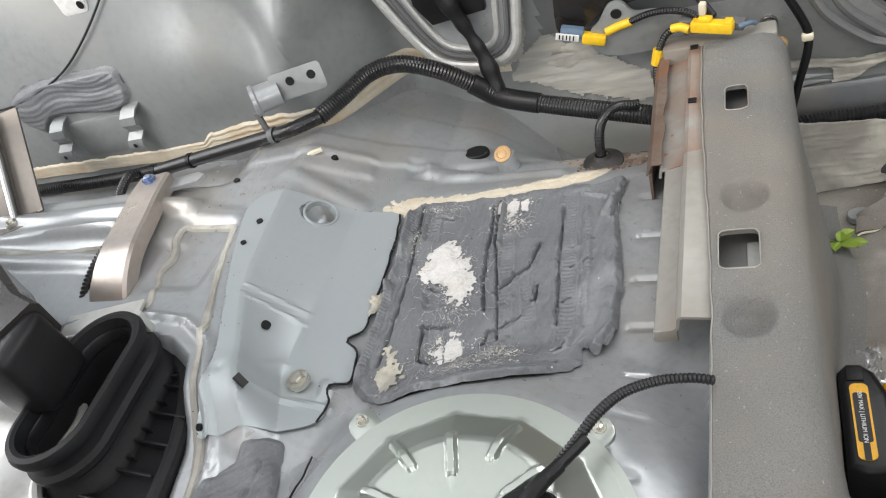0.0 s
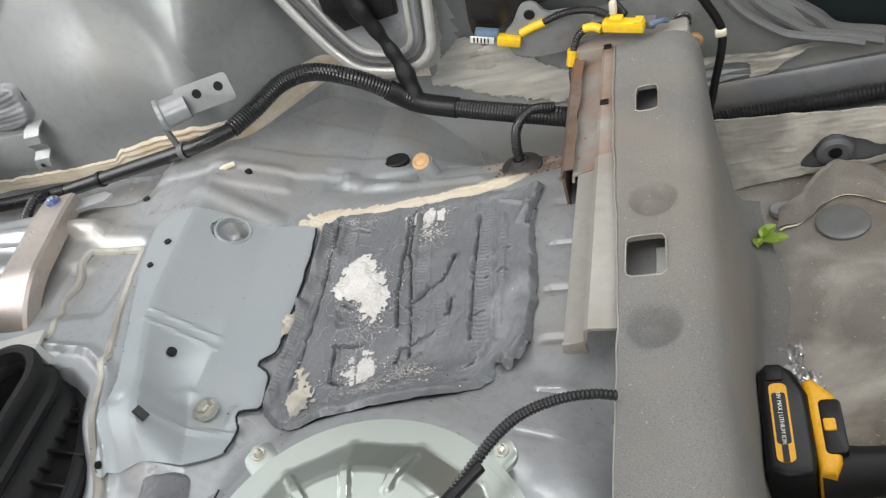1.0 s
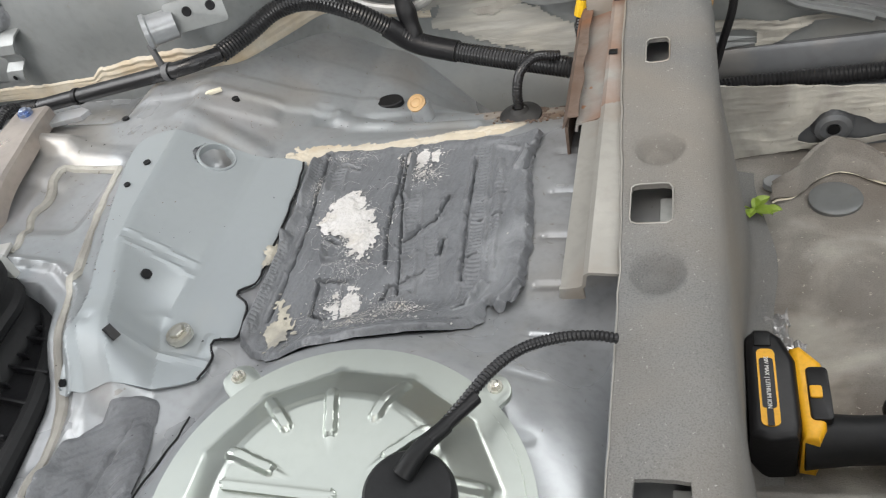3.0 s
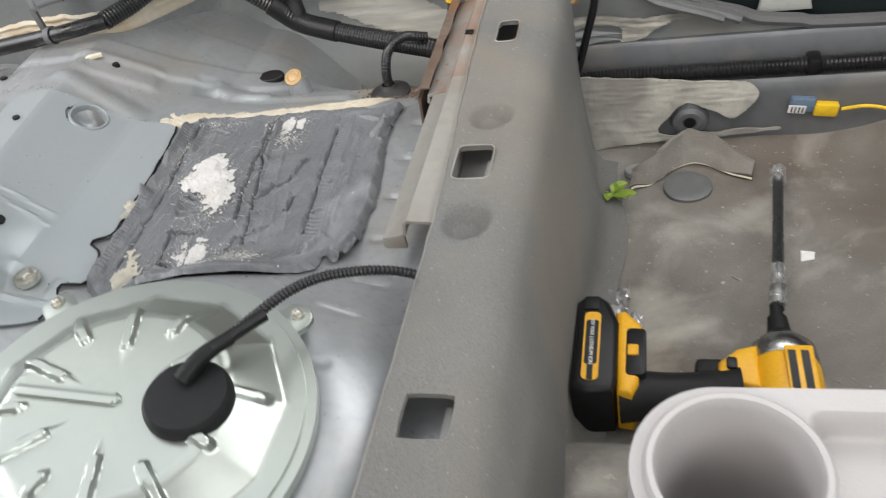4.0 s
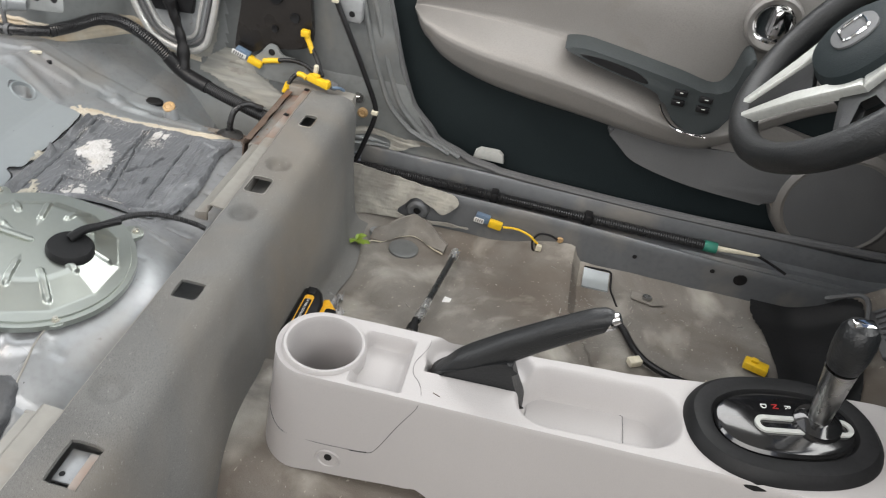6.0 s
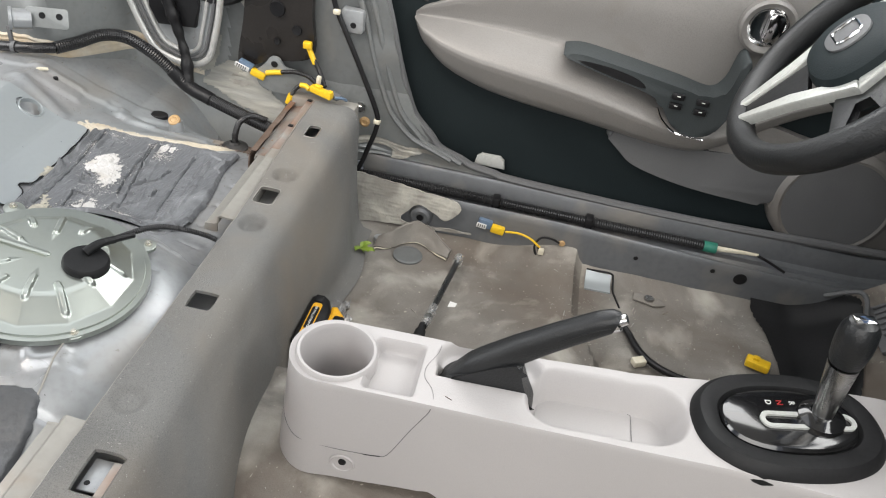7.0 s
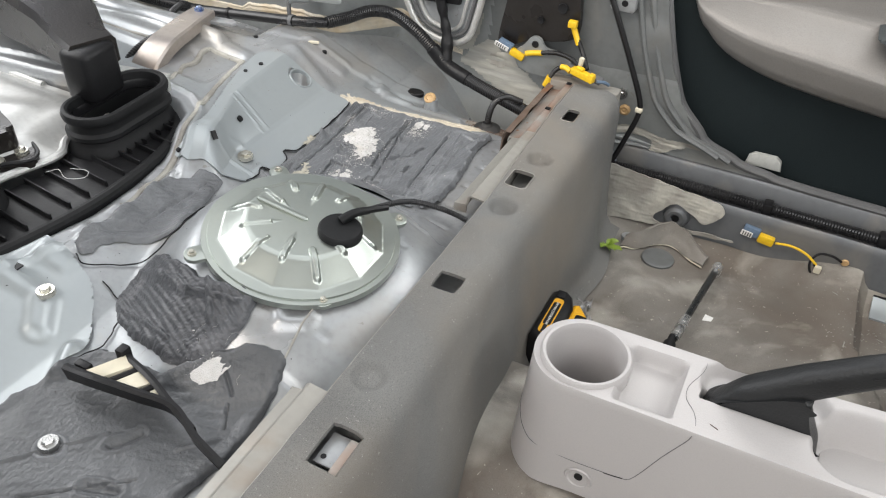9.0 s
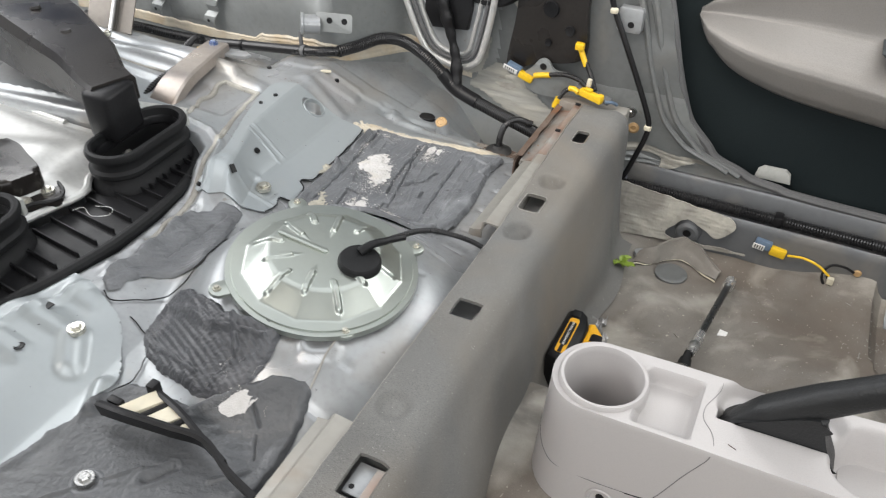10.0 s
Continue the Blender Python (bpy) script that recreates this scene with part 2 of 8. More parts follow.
def mesh_from(bm, name, mat, at, smooth=True, angle=0.6):
    bmesh.ops.recalc_face_normals(bm, faces=bm.faces)
    bm.transform(Matrix.Translation(-Vector(at)) @ Matrix.Scale(K, 4))
    me = bpy.data.meshes.new(name)
    for f in bm.faces:
        f.smooth = smooth
    for e in bm.edges:
        if len(e.link_faces) == 2 and e.calc_face_angle(0) > angle:
            e.smooth = False
    bm.to_mesh(me)
    bm.free()
    me.materials.append(mat)
    return me


def thing(name, at, label, category, group="", kind=""):
    ob = new(name)
    ob.empty_display_size = 0.03
    ob.location = sc(at)
    BASE[ob.name] = sc(at)
    return tagged(ob, label, category, group, kind)


def part(name, bm, mat, parent, label="", smooth=True, angle=0.6):
    base = BASE[parent.name]
    ob = new(name, mesh_from(bm, name, mat, base, smooth, angle))
    ob.parent = parent
    BASE[ob.name] = base
    return tagged(ob, label)


def solo(name, bm, mat, label, category, group="", kind="", smooth=True, angle=0.6):
    lo = [min(v.co[i] for v in bm.verts) for i in range(3)]
    hi = [max(v.co[i] for v in bm.verts) for i in range(3)]
    at = sc(((lo[0] + hi[0]) / 2, (lo[1] + hi[1]) / 2, lo[2]))
    ob = new(name, mesh_from(bm, name, mat, at, smooth, angle))
    ob.location = at
    BASE[ob.name] = at
    return tagged(ob, label, category, group, kind)


def sstep(a, b, x):
    t = max(0.0, min(1.0, (x - a) / (b - a)))
    return t * t * (3 - 2 * t)


def lerp(a, b, t):
    return a + (b - a) * t


def table(pairs, x):
    """Smooth value between the (x, y) pairs."""
    if x <= pairs[0][0]:
        return pairs[0][1]
    for (x0, y0), (x1, y1) in zip(pairs, pairs[1:]):
        if x <= x1:
            return lerp(y0, y1, sstep(x0, x1, x) * 0.5 + 0.5 * (x - x0) / (x1 - x0))
    return pairs[-1][1]


def bump2(x, y, cx, cy, rx, ry, ang=0.0):
    """1 in the middle of an ellipse, 0 at its rim and beyond."""
    if abs(x - cx) + abs(y - cy) > 1.5 * (rx + ry):
        return 0.0
    c, s = math.cos(ang), math.sin(ang)
    dx, dy = x - cx, y - cy
    r = math.hypot((dx * c + dy * s) / rx, (-dx * s + dy * c) / ry)
    return 1 - sstep(0.0, 1.0, r)


def plateau(x, y, cx, cy, hx, hy, edge, ang=0.0):
    """1 on a rectangle, falling to 0 over its edge."""
    if abs(x - cx) + abs(y - cy) > 1.5 * (hx + hy + 2 * edge):
        return 0.0
    c, s = math.cos(ang), math.sin(ang)
    dx, dy = x - cx, y - cy
    u, v = abs(dx * c + dy * s), abs(-dx * s + dy * c)
    return (1 - sstep(hx - edge, hx + edge, u)) * (1 - sstep(hy - edge, hy + edge, v))


def nz(x, y, z=0.0, s=1.0):
    return noise.noise(Vector((x * s, y * s, z * s)))


def to_edge(d, x, y, steps=2):
    """The place drawn onto the outline d = 0 if it lies outside (d < 0)."""
    for _ in range(steps):
        t = d(x, y)
        if t >= 0:
            break
        e = 0.0012
        gx, gy = (d(x + e, y) - d(x - e, y)) / (2 * e), (d(x, y + e) - d(x, y - e)) / (2 * e)
        k = max(-0.003, min(0.003, t)) / max(0.3, gx * gx + gy * gy)
        x, y = x - k * gx, y - k * gy
    return x, y


def frange(a, b, n):
    return [a + (b - a) * i / n for i in range(n + 1)]


def grid(us, vs, f, skip=None, thick=0.0):
    """A sheet f(u, v) over the values us and vs; cells that skip() names stay open."""
    bm = bmesh.new()
    vv = {}

    def vert(i, j):
        if (i, j) not in vv:
            vv[i, j] = bm.verts.new(f(us[i], vs[j]))
        return vv[i, j]

    for i in range(len(us) - 1):
        for j in range(len(vs) - 1):
            if skip and skip((us[i] + us[i + 1]) / 2, (vs[j] + vs[j + 1]) / 2):
                continue
            bm.faces.new((vert(i, j), vert(i + 1, j), vert(i + 1, j + 1), vert(i, j + 1)))
    if thick:
        if skip:
            bmesh.ops.remove_doubles(bm, verts=bm.verts, dist=0.0003)
        bm.normal_update()
        old = list(bm.faces)
        rim = [e for e in bm.edges if len(e.link_faces) == 1]
        twin = {v: bm.verts.new(v.co + v.normal * thick) for v in list(bm.verts)}
        for e in rim:
            a, b = e.verts
            bm.faces.new((a, b, twin[b], twin[a]))
        for q in old:
            bm.faces.new([twin[v] for v in reversed(q.verts)])
    return bm


def box(bm, c, size, bevel=0.0, m=None, seg=2):
    made = bmesh.ops.create_cube(bm, size=1, matrix=(m or Matrix()) @ Matrix.Translation(c) @ Matrix.Diagonal((*size, 1)))
    if bevel:
        es = {e for v in made["verts"] for e in v.link_edges}
        bmesh.ops.bevel(bm, geom=list(es), offset=bevel, segments=seg, profile=0.5, affect="EDGES")
    return bm


def boxed(c, size, bevel=0.0, m=None, seg=2):
    return box(bmesh.new(), c, size, bevel, m, seg)


def lathe(profile, seg=32, m=None, bm=None):
    """Turns (r, z) pairs round z."""
    bm = bm or bmesh.new()
    m = m or Matrix()
    rings = []
    for r, z in profile:
        if r < 1e-6:
            rings.append([bm.verts.new(m @ Vector((0, 0, z)))])
        else:
            rings.append([bm.verts.new(m @ Vector((r * math.cos(2 * math.pi * i / seg), r * math.sin(2 * math.pi * i / seg), z))) for i in range(seg)])
    for a, b in zip(rings, rings[1:]):
        for i in range(seg):
            j = (i + 1) % seg
            q = [a[i % len(a)], a[j % len(a)], b[j % len(b)], b[i % len(b)]]
            q = list(dict.fromkeys(q))
            if len(q) > 2:
                bm.faces.new(q)
    return bm


def spline(pts, n=12):
    """Points along a smooth line through pts."""
    p = [Vector(q) for q in pts]
    p = [p[0] * 2 - p[1]] + p + [p[-1] * 2 - p[-2]]
    out = []
    for i in range(1, len(p) - 2):
        a, b, c, d = p[i - 1:i + 3]
        for k in range(n):
            t = k / n
            out.append(0.5 * (2 * b + (c - a) * t + (2 * a - 5 * b + 4 * c - d) * t * t + (3 * b - a - 3 * c + d) * t ** 3))
    out.append(p[-2])
    return out


def resample(path, step):
    out, left = [path[0]], step
    for a, b in zip(path, path[1:]):
        seg = (b - a).length
        while seg >= left and seg > 0:
            a = a + (b - a) * (left / seg)
            out.append(a)
            seg = (b - a).length
            left = step
        left -= seg
    if (out[-1] - path[-1]).length > step * 0.3:
        out.append(path[-1])
    return out


def tube(pts, r, seg=10, ribs=0.0, pitch=0.0045, n=12, flat=None, bm=None, step=0.006):
    """A pipe through pts; ribs: how deep its rings are; r may be a function of 0..1."""
    bm = bm or bmesh.new()
    path = resample(spline(pts, n), pitch / 2 if ribs else step)
    up = Vector((0, 0, 1))
    rings = []
    for i, p in enumerate(path):
        d = (path[min(i + 1, len(path) - 1)] - path[max(i - 1, 0)]).normalized()
        s = d.cross(up)
        s = s.normalized() if s.length > 0.05 else d.cross(Vector((1, 0, 0))).normalized()
        u = s.cross(d)
        rad = r(i / max(1, len(path) - 1)) if callable(r) else r
        rad -= ribs if (ribs and i % 2) else 0
        rings.append([bm.verts.new(p + (s * math.cos(2 * math.pi * k / seg) + u * math.sin(2 * math.pi * k / seg)) * rad) for k in range(seg)])
    for a, b in zip(rings, rings[1:]):
        for k in range(seg):
            bm.faces.new((a[k], a[(k + 1) % seg], b[(k + 1) % seg], b[k]))
    bm.faces.new(rings[0])
    bm.faces.new(rings[-1][::-1])
    return bm


def slab(outline, z0, z1, m=None, bevel=0.0, bm=None, seg=2):
    """A plate with the given outline (x, y), from z0 to z1."""
    bm = bm or bmesh.new()
    m = m or Matrix()
    lo = [bm.verts.new(m @ Vector((x, y, z0))) for x, y in outline]
    hi = [bm.verts.new(m @ Vector((x, y, z1))) for x, y in outline]
    k = len(outline)
    top = bm.faces.new(hi)
    bm.faces.new(lo[::-1])
    for i in range(k):
        bm.faces.new((lo[i], lo[(i + 1) % k], hi[(i + 1) % k], hi[i]))
    if bevel:
        bmesh.ops.bevel(bm, geom=list(top.edges), offset=bevel, segments=seg, profile=0.5, affect="EDGES")
    return bm


def rounded(w, h, r, n=5, cx=0.0, cy=0.0):
    out = []
    for qx, qy, a0 in ((1, 1, 0), (-1, 1, 90), (-1, -1, 180), (1, -1, 270)):
        for i in range(n + 1):
            a = radians(a0 + 90 * i / n)
            out.append((cx + qx * (w / 2 - r) + r * math.cos(a), cy + qy * (h / 2 - r) + r * math.sin(a)))
    return out


def smooth_outline(pts, n=6):
    """A closed smooth outline through (x, y) points."""
    k = len(pts)
    out = []
    for i in range(k):
        a, b, c, d = (Vector((*pts[(i + j) % k], 0)) for j in (-1, 0, 1, 2))
        for q in range(n):
            t = q / n
            v = 0.5 * (2 * b + (c - a) * t + (2 * a - 5 * b + 4 * c - d) * t * t + (3 * b - a - 3 * c + d) * t ** 3)
            out.append((v.x, v.y))
    return out


def inside(x, y, poly):
    """Distance to the outline, positive inside."""
    best, odd = 1e9, False
    for (x0, y0), (x1, y1) in zip(poly, poly[1:] + poly[:1]):
        dx, dy = x1 - x0, y1 - y0
        t = max(0, min(1, ((x - x0) * dx + (y - y0) * dy) / (dx * dx + dy * dy + 1e-12)))
        best = min(best, math.hypot(x - x0 - t * dx, y - y0 - t * dy))
        if (y0 > y) != (y1 > y) and x < x0 + (y - y0) * dx / dy:
            odd = not odd
    return best if odd else -best


def bolt(parent, at, r=0.011, m=None, mat=None, label="zinc-plated flange bolt"):
    m = (m or Matrix()).copy()
    m.translation = Vector(at)
    bm = lathe([(0, 0.003), (r * 0.95, 0.003), (r, 0.0015), (r, -0.004)], 18, m)
    hexa = [(r * 0.62 * math.cos(math.pi * i / 3), r * 0.62 * math.sin(math.pi * i / 3)) for i in range(6)]
    slab(hexa, 0.002, 0.007, m, 0.0012, bm, 1)
    return part("bolt", bm, mat or BOLT, parent, label, True, 0.35)


# ---- the large structure ----
COVER = (-0.186, 0.012)
TUB = [(-0.575, 0.205), (-0.545, 0.185), (-0.515, 0.118), (-0.500, 0.03), (-0.497, -0.055), (-0.512, -0.15), (-0.526, -0.218),
       (-0.55, -0.5), (-1.25, -0.5), (-1.25, 0.10), (-0.80, 0.17), (-0.66, 0.215)]


def rear_z(x, y):
    z = table([(-1.40, 0.335), (-0.72, 0.325), (-0.60, 0.306), (-0.50, 0.280), (-0.44, 0.255), (-0.38, 0.226), (-0.05, 0.226)], x)
    # folded facets of the raised seat step
    x0 = float(np.interp(y, (0.126, 0.171, 0.203, 0.28, 0.32, 0.44), (-0.452, -0.466, -0.480, -0.512, -0.520, -0.530)))
    x1 = max(-0.452, x0 + 0.026)
    step = float(np.interp(x, (-1.40, -0.72, x0 - 0.06, x0 - 0.003, x0 + 0.003, x1, x1 + 0.008, -0.38, -0.05), (0.335, 0.325, 0.308, 0.304, 0.301, 0.2545, 0.251, 0.231, 0.226)))
    z = lerp(z, step, sstep(0.09, 0.16, y))
    z += 0.005 * bump2(x, y, -0.484, 0.172, 0.034, 0.034) * sstep(0.0, 0.02, math.hypot(x + 0.484, y - 0.172) + 0.008)
    z -= 0.10 * sstep(0.56, 0.68, y) * sstep(-0.36, -0.20, x) + 0.022 * sstep(0.50, 0.56, y) * sstep(-0.45, -0.3, x)
    r = math.hypot(x - COVER[0], y - COVER[1])
    d = 1 - sstep(0.12, 0.25, r)
    z = lerp(z, 0.302 - 0.14 * (x - COVER[0]), d)
    # small beads pressed into the plate's slope and round its bolt
    z += 0.0016 * plateau(x, y, -0.482, 0.286, 0.034, 0.002, 0.002, -0.13) + 0.0016 * plateau(x, y, -0.482, 0.272, 0.034, 0.002, 0.002, -0.13)
    z += 0.0025 * plateau(x, y, -0.428, 0.171, 0.034, 0.003, 0.003, 0.1) + 0.003 * plateau(x, y, -0.405, 0.192, 0.004, 0.012, 0.004, 0.1) + 0.003 * plateau(x, y, -0.455, 0.206, 0.004, 0.010, 0.004, -0.5)
    # drain channel under the loom and the long ridge beside it
    back = sstep(-0.60, -0.70, x)
    z -= 0.052 * sstep(0.462, 0.505, y) * back
    z += 0.012 * plateau(x, y, -0.95, 0.425, 0.30, 0.012, 0.010) + 0.010 * plateau(x, y, -0.92, 0.385, 0.20, 0.008, 0.009) - 0.006 * sstep(0.372, 0.355, y) * back
    # pressed beads and pads
    if -0.66 < x < -0.20 and 0.44 < y < 0.66:
        side = sstep(-0.66, -0.60, x) * sstep(-0.20, -0.26, x)
        z += side * (0.004 * sstep(-0.005, 0.005, y - 0.507 - 0.24 * (x + 0.62)) - 0.003 * sstep(-0.004, 0.004, y - 0.555 - 0.20 * (x + 0.62)))
        z += 0.004 * plateau(x, y, -0.500, 0.528, 0.045, 0.020, 0.006, 0.2) - 0.003 * plateau(x, y, -0.405, 0.552, 0.012, 0.018, 0.005, 0.2) + 0.003 * plateau(x, y, -0.345, 0.545, 0.030, 0.006, 0.005, 0.2)
    z += 0.004 * plateau(x, y, -0.66, 0.42, 0.08, 0.012, 0.010, -0.15)
    z += 0.008 * plateau(x, y, -0.88, 0.40, 0.14, 0.014, 0.010, -0.1)
    z += 0.008 * plateau(x, y, -0.88, 0.345, 0.14, 0.012, 0.010, -0.1)
    z += 0.005 * plateau(x, y, -0.50, 0.478, 0.055, 0.010, 0.010, -0.25)
    z += 0.008 * plateau(x, y, -0.30, 0.545, 0.10, 0.010, 0.008, -0.12)
    z -= 0.010 * plateau(x, y, -0.62, 0.345, 0.035, 0.055, 0.012)
    for k in range(11):
        yy = 0.46 - k * 0.062
        z -= 0.0030 * plateau(x, y, -0.092, yy, 0.016, 0.003, 0.004)
    for k in range(9):
        z += 0.006 * plateau(x, y, -0.462 - 0.0015 * k, 0.03 - k * 0.058, 0.022, 0.014, 0.008, 0.15)
    z += 0.012 * plateau(x, y, -0.42, -0.215, 0.012, 0.03, 0.010, 0.6) + 0.010 * plateau(x, y, -0.355, -0.245, 0.008, 0.028, 0.007, 0.5)
    z += 0.007 * (plateau(x, y, -0.132, -0.080, 0.024, 0.036, 0.008, 0.6) - plateau(x, y, -0.132, -0.080, 0.014, 0.026, 0.008, 0.6))
    z += 0.010 * plateau(x, y, -0.475, -0.30, 0.05, 0.11, 0.02, 0.15)
    z += 0.0012 * nz(x, y, 0, 14) + 0.0025 * nz(x, y, 3, 5)
    # the pressed well under the plate's large hole
    z -= 0.022 * (1 - sstep(0.013, 0.019, math.hypot(x + 0.488, y - 0.430)))
    t = inside(x, y, TUB)
    z += 0.007 * (1 - sstep(0.0, 0.009, abs(t + 0.034))) * sstep(0.30, 0.22, y)
    if t > -0.02:
        z = lerp(z, 0.255, sstep(-0.012, 0.02, t))
    return z


us, vs = frange(-1.40, -0.72, 70)[:-1] + frange(-0.72, -0.02, 230), frange(-0.95, -0.42, 40)[:-1] + frange(-0.42, 0.74, 330)
solo("floor_rear", grid(us, vs, lambda x, y: (x, y, rear_z(x, y)), thick=-0.003), BODY,
     "bare grey pressed-steel rear floor pan with dust and scuffs", "floor", kind="structure")


def front_z(x, y):
    z = 0.084 * (1 - sstep(0.085, 0.17, abs(y - 0.055)))
    z = max(z, 0.05 * sstep(0.0, -0.12, y) * 0.6)
    c = 0.055 * sstep(0.54, 0.36, y)
    z += 0.031 * sstep(0.36, 0.53, x) * (1 - sstep(0.538 + c, 0.558 + c, x)) * sstep(0.16, 0.22, y)
    z += 0.26 * sstep(0.98, 1.40, x)
    z += 0.018 * sstep(0.64, 0.70, y) + 0.004 * nz(x, y, 1, 6) + 0.0015 * nz(x, y, 5, 22)
    z += 0.006 * bump2(x, y, 0.30, 0.50, 0.20, 0.14) - 0.006 * bump2(x, y, 0.75, 0.42, 0.2, 0.16)
    return z


us, vs = frange(0.03, 1.45, 150), frange(-0.95, 0.705, 170)
solo("floor_front", grid(us, vs, lambda x, y: (x, y, front_z(x, y)), thick=-0.006), CARPET,
     "worn grey-brown moulded carpet of the stripped front floor", "floor", kind="structure")


def strip_x(z):
    return table([(0.09, 0.60), (0.142, 0.42), (0.155, 0.29), (0.19, 0.205), (0.26, 0.145), (0.34, 0.110), (0.43, 0.085), (0.50, 0.06), (0.60, 0.04), (1.12, -0.05)], z)


def side_y(x, z):
    pillar = 0.735 - 0.045 * (1 - sstep(0.10, 0.27, z)) * (1 - sstep(-0.02, 0.06, x)) + 0.016 * sstep(0.0, 0.06, x) * (1 - sstep(0.13, 0.30, z)) + 0.03 * sstep(0.3, 1.0, z)
    pillar += 0.010 * sstep(-0.02, 0.02, x) - 0.006 * plateau(x, z, 0.03, 0.30, 0.04, 0.10, 0.02, -0.25)
    up = max(0.0, z - 0.33)
    wheel = 0.588 + 0.55 * up ** 1.7 - 0.012 * bump2(x, z, -0.70, 0.42, 0.12, 0.10)
    wheel += 0.02 * bump2(x, z, -0.60, 0.47, 0.05, 0.14, 0.5) - 0.015 * bump2(x, z, -0.53, 0.44, 0.05, 0.10, -0.5)
    w = sstep(-0.44, -0.54, x - 0.25 * max(0, z - 0.42))
    return lerp(pillar, wheel, w) + 0.0015 * nz(x, z, 2, 8)


us, vs = frange(0, 1, 190), frange(0.03, 1.12, 110)


def side_place(u, z):
    x = lerp(-1.45, strip_x(z), u)
    return (x, side_y(x, z), z)


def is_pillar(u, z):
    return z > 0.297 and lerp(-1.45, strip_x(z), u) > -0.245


solo("wall_side", grid(us, vs, side_place, lambda u, z: is_pillar(u, z) or (z < 0.115 and side_place(u, z)[0] > 0.045), thick=-0.004), BODY_DARKER,
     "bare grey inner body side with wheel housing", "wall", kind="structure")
# Upper pillar as its own panel, its grey darkened to hold the shade.
solo("wall_pillar", grid(us, vs, side_place, lambda u, z: not is_pillar(u, z), thick=-0.004), PILLARSHADE,
     "inner door pillar panel in a grey darkened for shade", "wall", kind="structure")
js = smooth_outline([(-0.25, 0.262), (-0.20, 0.285), (-0.14, 0.298), (-0.10, 0.306), (-0.09, 0.296), (-0.13, 0.278), (-0.17, 0.262), (-0.22, 0.248)], 4)
solo("pillar_sealant", grid(frange(-0.26, -0.08, 70), frange(0.24, 0.315, 30), lambda x, z: (x, side_y(x, z) - 0.004 - 0.0025 * nz(x * 0.3, z * 1.6, 2, 50), z), lambda x, z: inside(x, z, js) + 0.003 * nz(x, z, 3, 60) < 0), SEALANT_PALE,
     "brushed pale sealant along the pillar joint", "sealant", kind="structure", angle=1.5)

for fo, seed, what in (([(-0.300, 0.250), (-0.272, 0.278), (-0.240, 0.300), (-0.214, 0.278), (-0.160, 0.250), (-0.113, 0.220), (-0.118, 0.188), (-0.185, 0.200), (-0.281, 0.232)], 4, "thin pale sealant brushed over the pillar's foot"),
                       ([(-0.338, 0.318), (-0.318, 0.284), (-0.296, 0.290), (-0.276, 0.322), (-0.262, 0.348), (-0.268, 0.300), (-0.300, 0.262), (-0.335, 0.285)], 6, "thin pale sealant brushed below the access opening")):
    fo = smooth_outline(fo, 4)
    solo("pillar_film", grid(frange(-0.345, -0.105, 90), frange(0.18, 0.355, 60), lambda x, z: (x, side_y(x, z) - 0.003 - 0.0014 * nz(x * 0.4, z * 1.6, seed, 70), z), lambda x, z: inside(x, z, fo) + 0.006 * nz(x, z, seed, 45) + 0.004 * nz(x, z * 0.4, seed, 150) < 0),
         FILM, what, "sealant", kind="structure", angle=1.5)

# sill
SILL = [(0.684, -0.02), (0.694, 0.03), (0.699, 0.080), (0.7015, 0.0935), (0.7050, 0.0985), (0.7095, 0.0975), (0.7150, 0.090), (0.722, 0.0865), (0.738, 0.0865), (0.746, 0.094), (0.750, 0.132), (0.754, 0.138),
        (0.760, 0.138), (0.764, 0.130), (0.768, 0.116), (0.80, 0.112), (0.83, 0.08), (0.83, -0.1)]
us, vs = frange(0.05, 1.45, 90), list(range(len(SILL)))
solo("door_sill", grid(us, vs, lambda x, j: (x, SILL[j][0] + 0.0012 * nz(x, j, 0, 5), SILL[j][1] + 0.05 * sstep(1.1, 1.4, x) * (j > 1) - 0.014 * sstep(0.45, 0.95, x) * (1 < j < 7)), thick=-0.003), SILLSHADE,
     "steel door sill with a folded flange, its grey darkened for shade", "sill", kind="structure")
strip = [(strip_x(z) - 0.004, 0.759, z) for z in (1.10, 0.9, 0.7, 0.60, 0.52, 0.43, 0.36, 0.30, 0.25, 0.21, 0.185, 0.168, 0.157, 0.15)] + [(0.36, 0.759, 0.145), (0.50, 0.759, 0.141), (0.8, 0.759, 0.140), (1.43, 0.759, 0.165)]
solo("door_seal", tube(strip, 0.009, 8), TRIMGREY, "grey rubber seal round the door opening", "door seal", kind="structure")

for off, yy, rr in ((0.024, 0.748, 0.007), (0.046, 0.741, 0.006)):
    solo("pillar_ridge", tube([(x - off, yy, z + (0.012 if off > 0.03 else 0.006) * (z < 0.2)) for x, y, z in strip[:13]], rr, 8), PILLARSHADE, "folded steel ridge along the door opening", "body flange", kind="structure")

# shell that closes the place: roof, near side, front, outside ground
# The hole in the roof is made up to suit the added lamp.
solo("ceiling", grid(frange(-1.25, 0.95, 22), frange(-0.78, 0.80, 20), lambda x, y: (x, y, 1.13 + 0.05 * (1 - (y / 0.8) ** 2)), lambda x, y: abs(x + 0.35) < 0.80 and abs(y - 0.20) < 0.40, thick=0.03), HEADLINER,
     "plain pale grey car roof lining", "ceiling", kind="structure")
bm = boxed((1.47, -0.05, 0.42), (0.03, 1.8, 1.0))
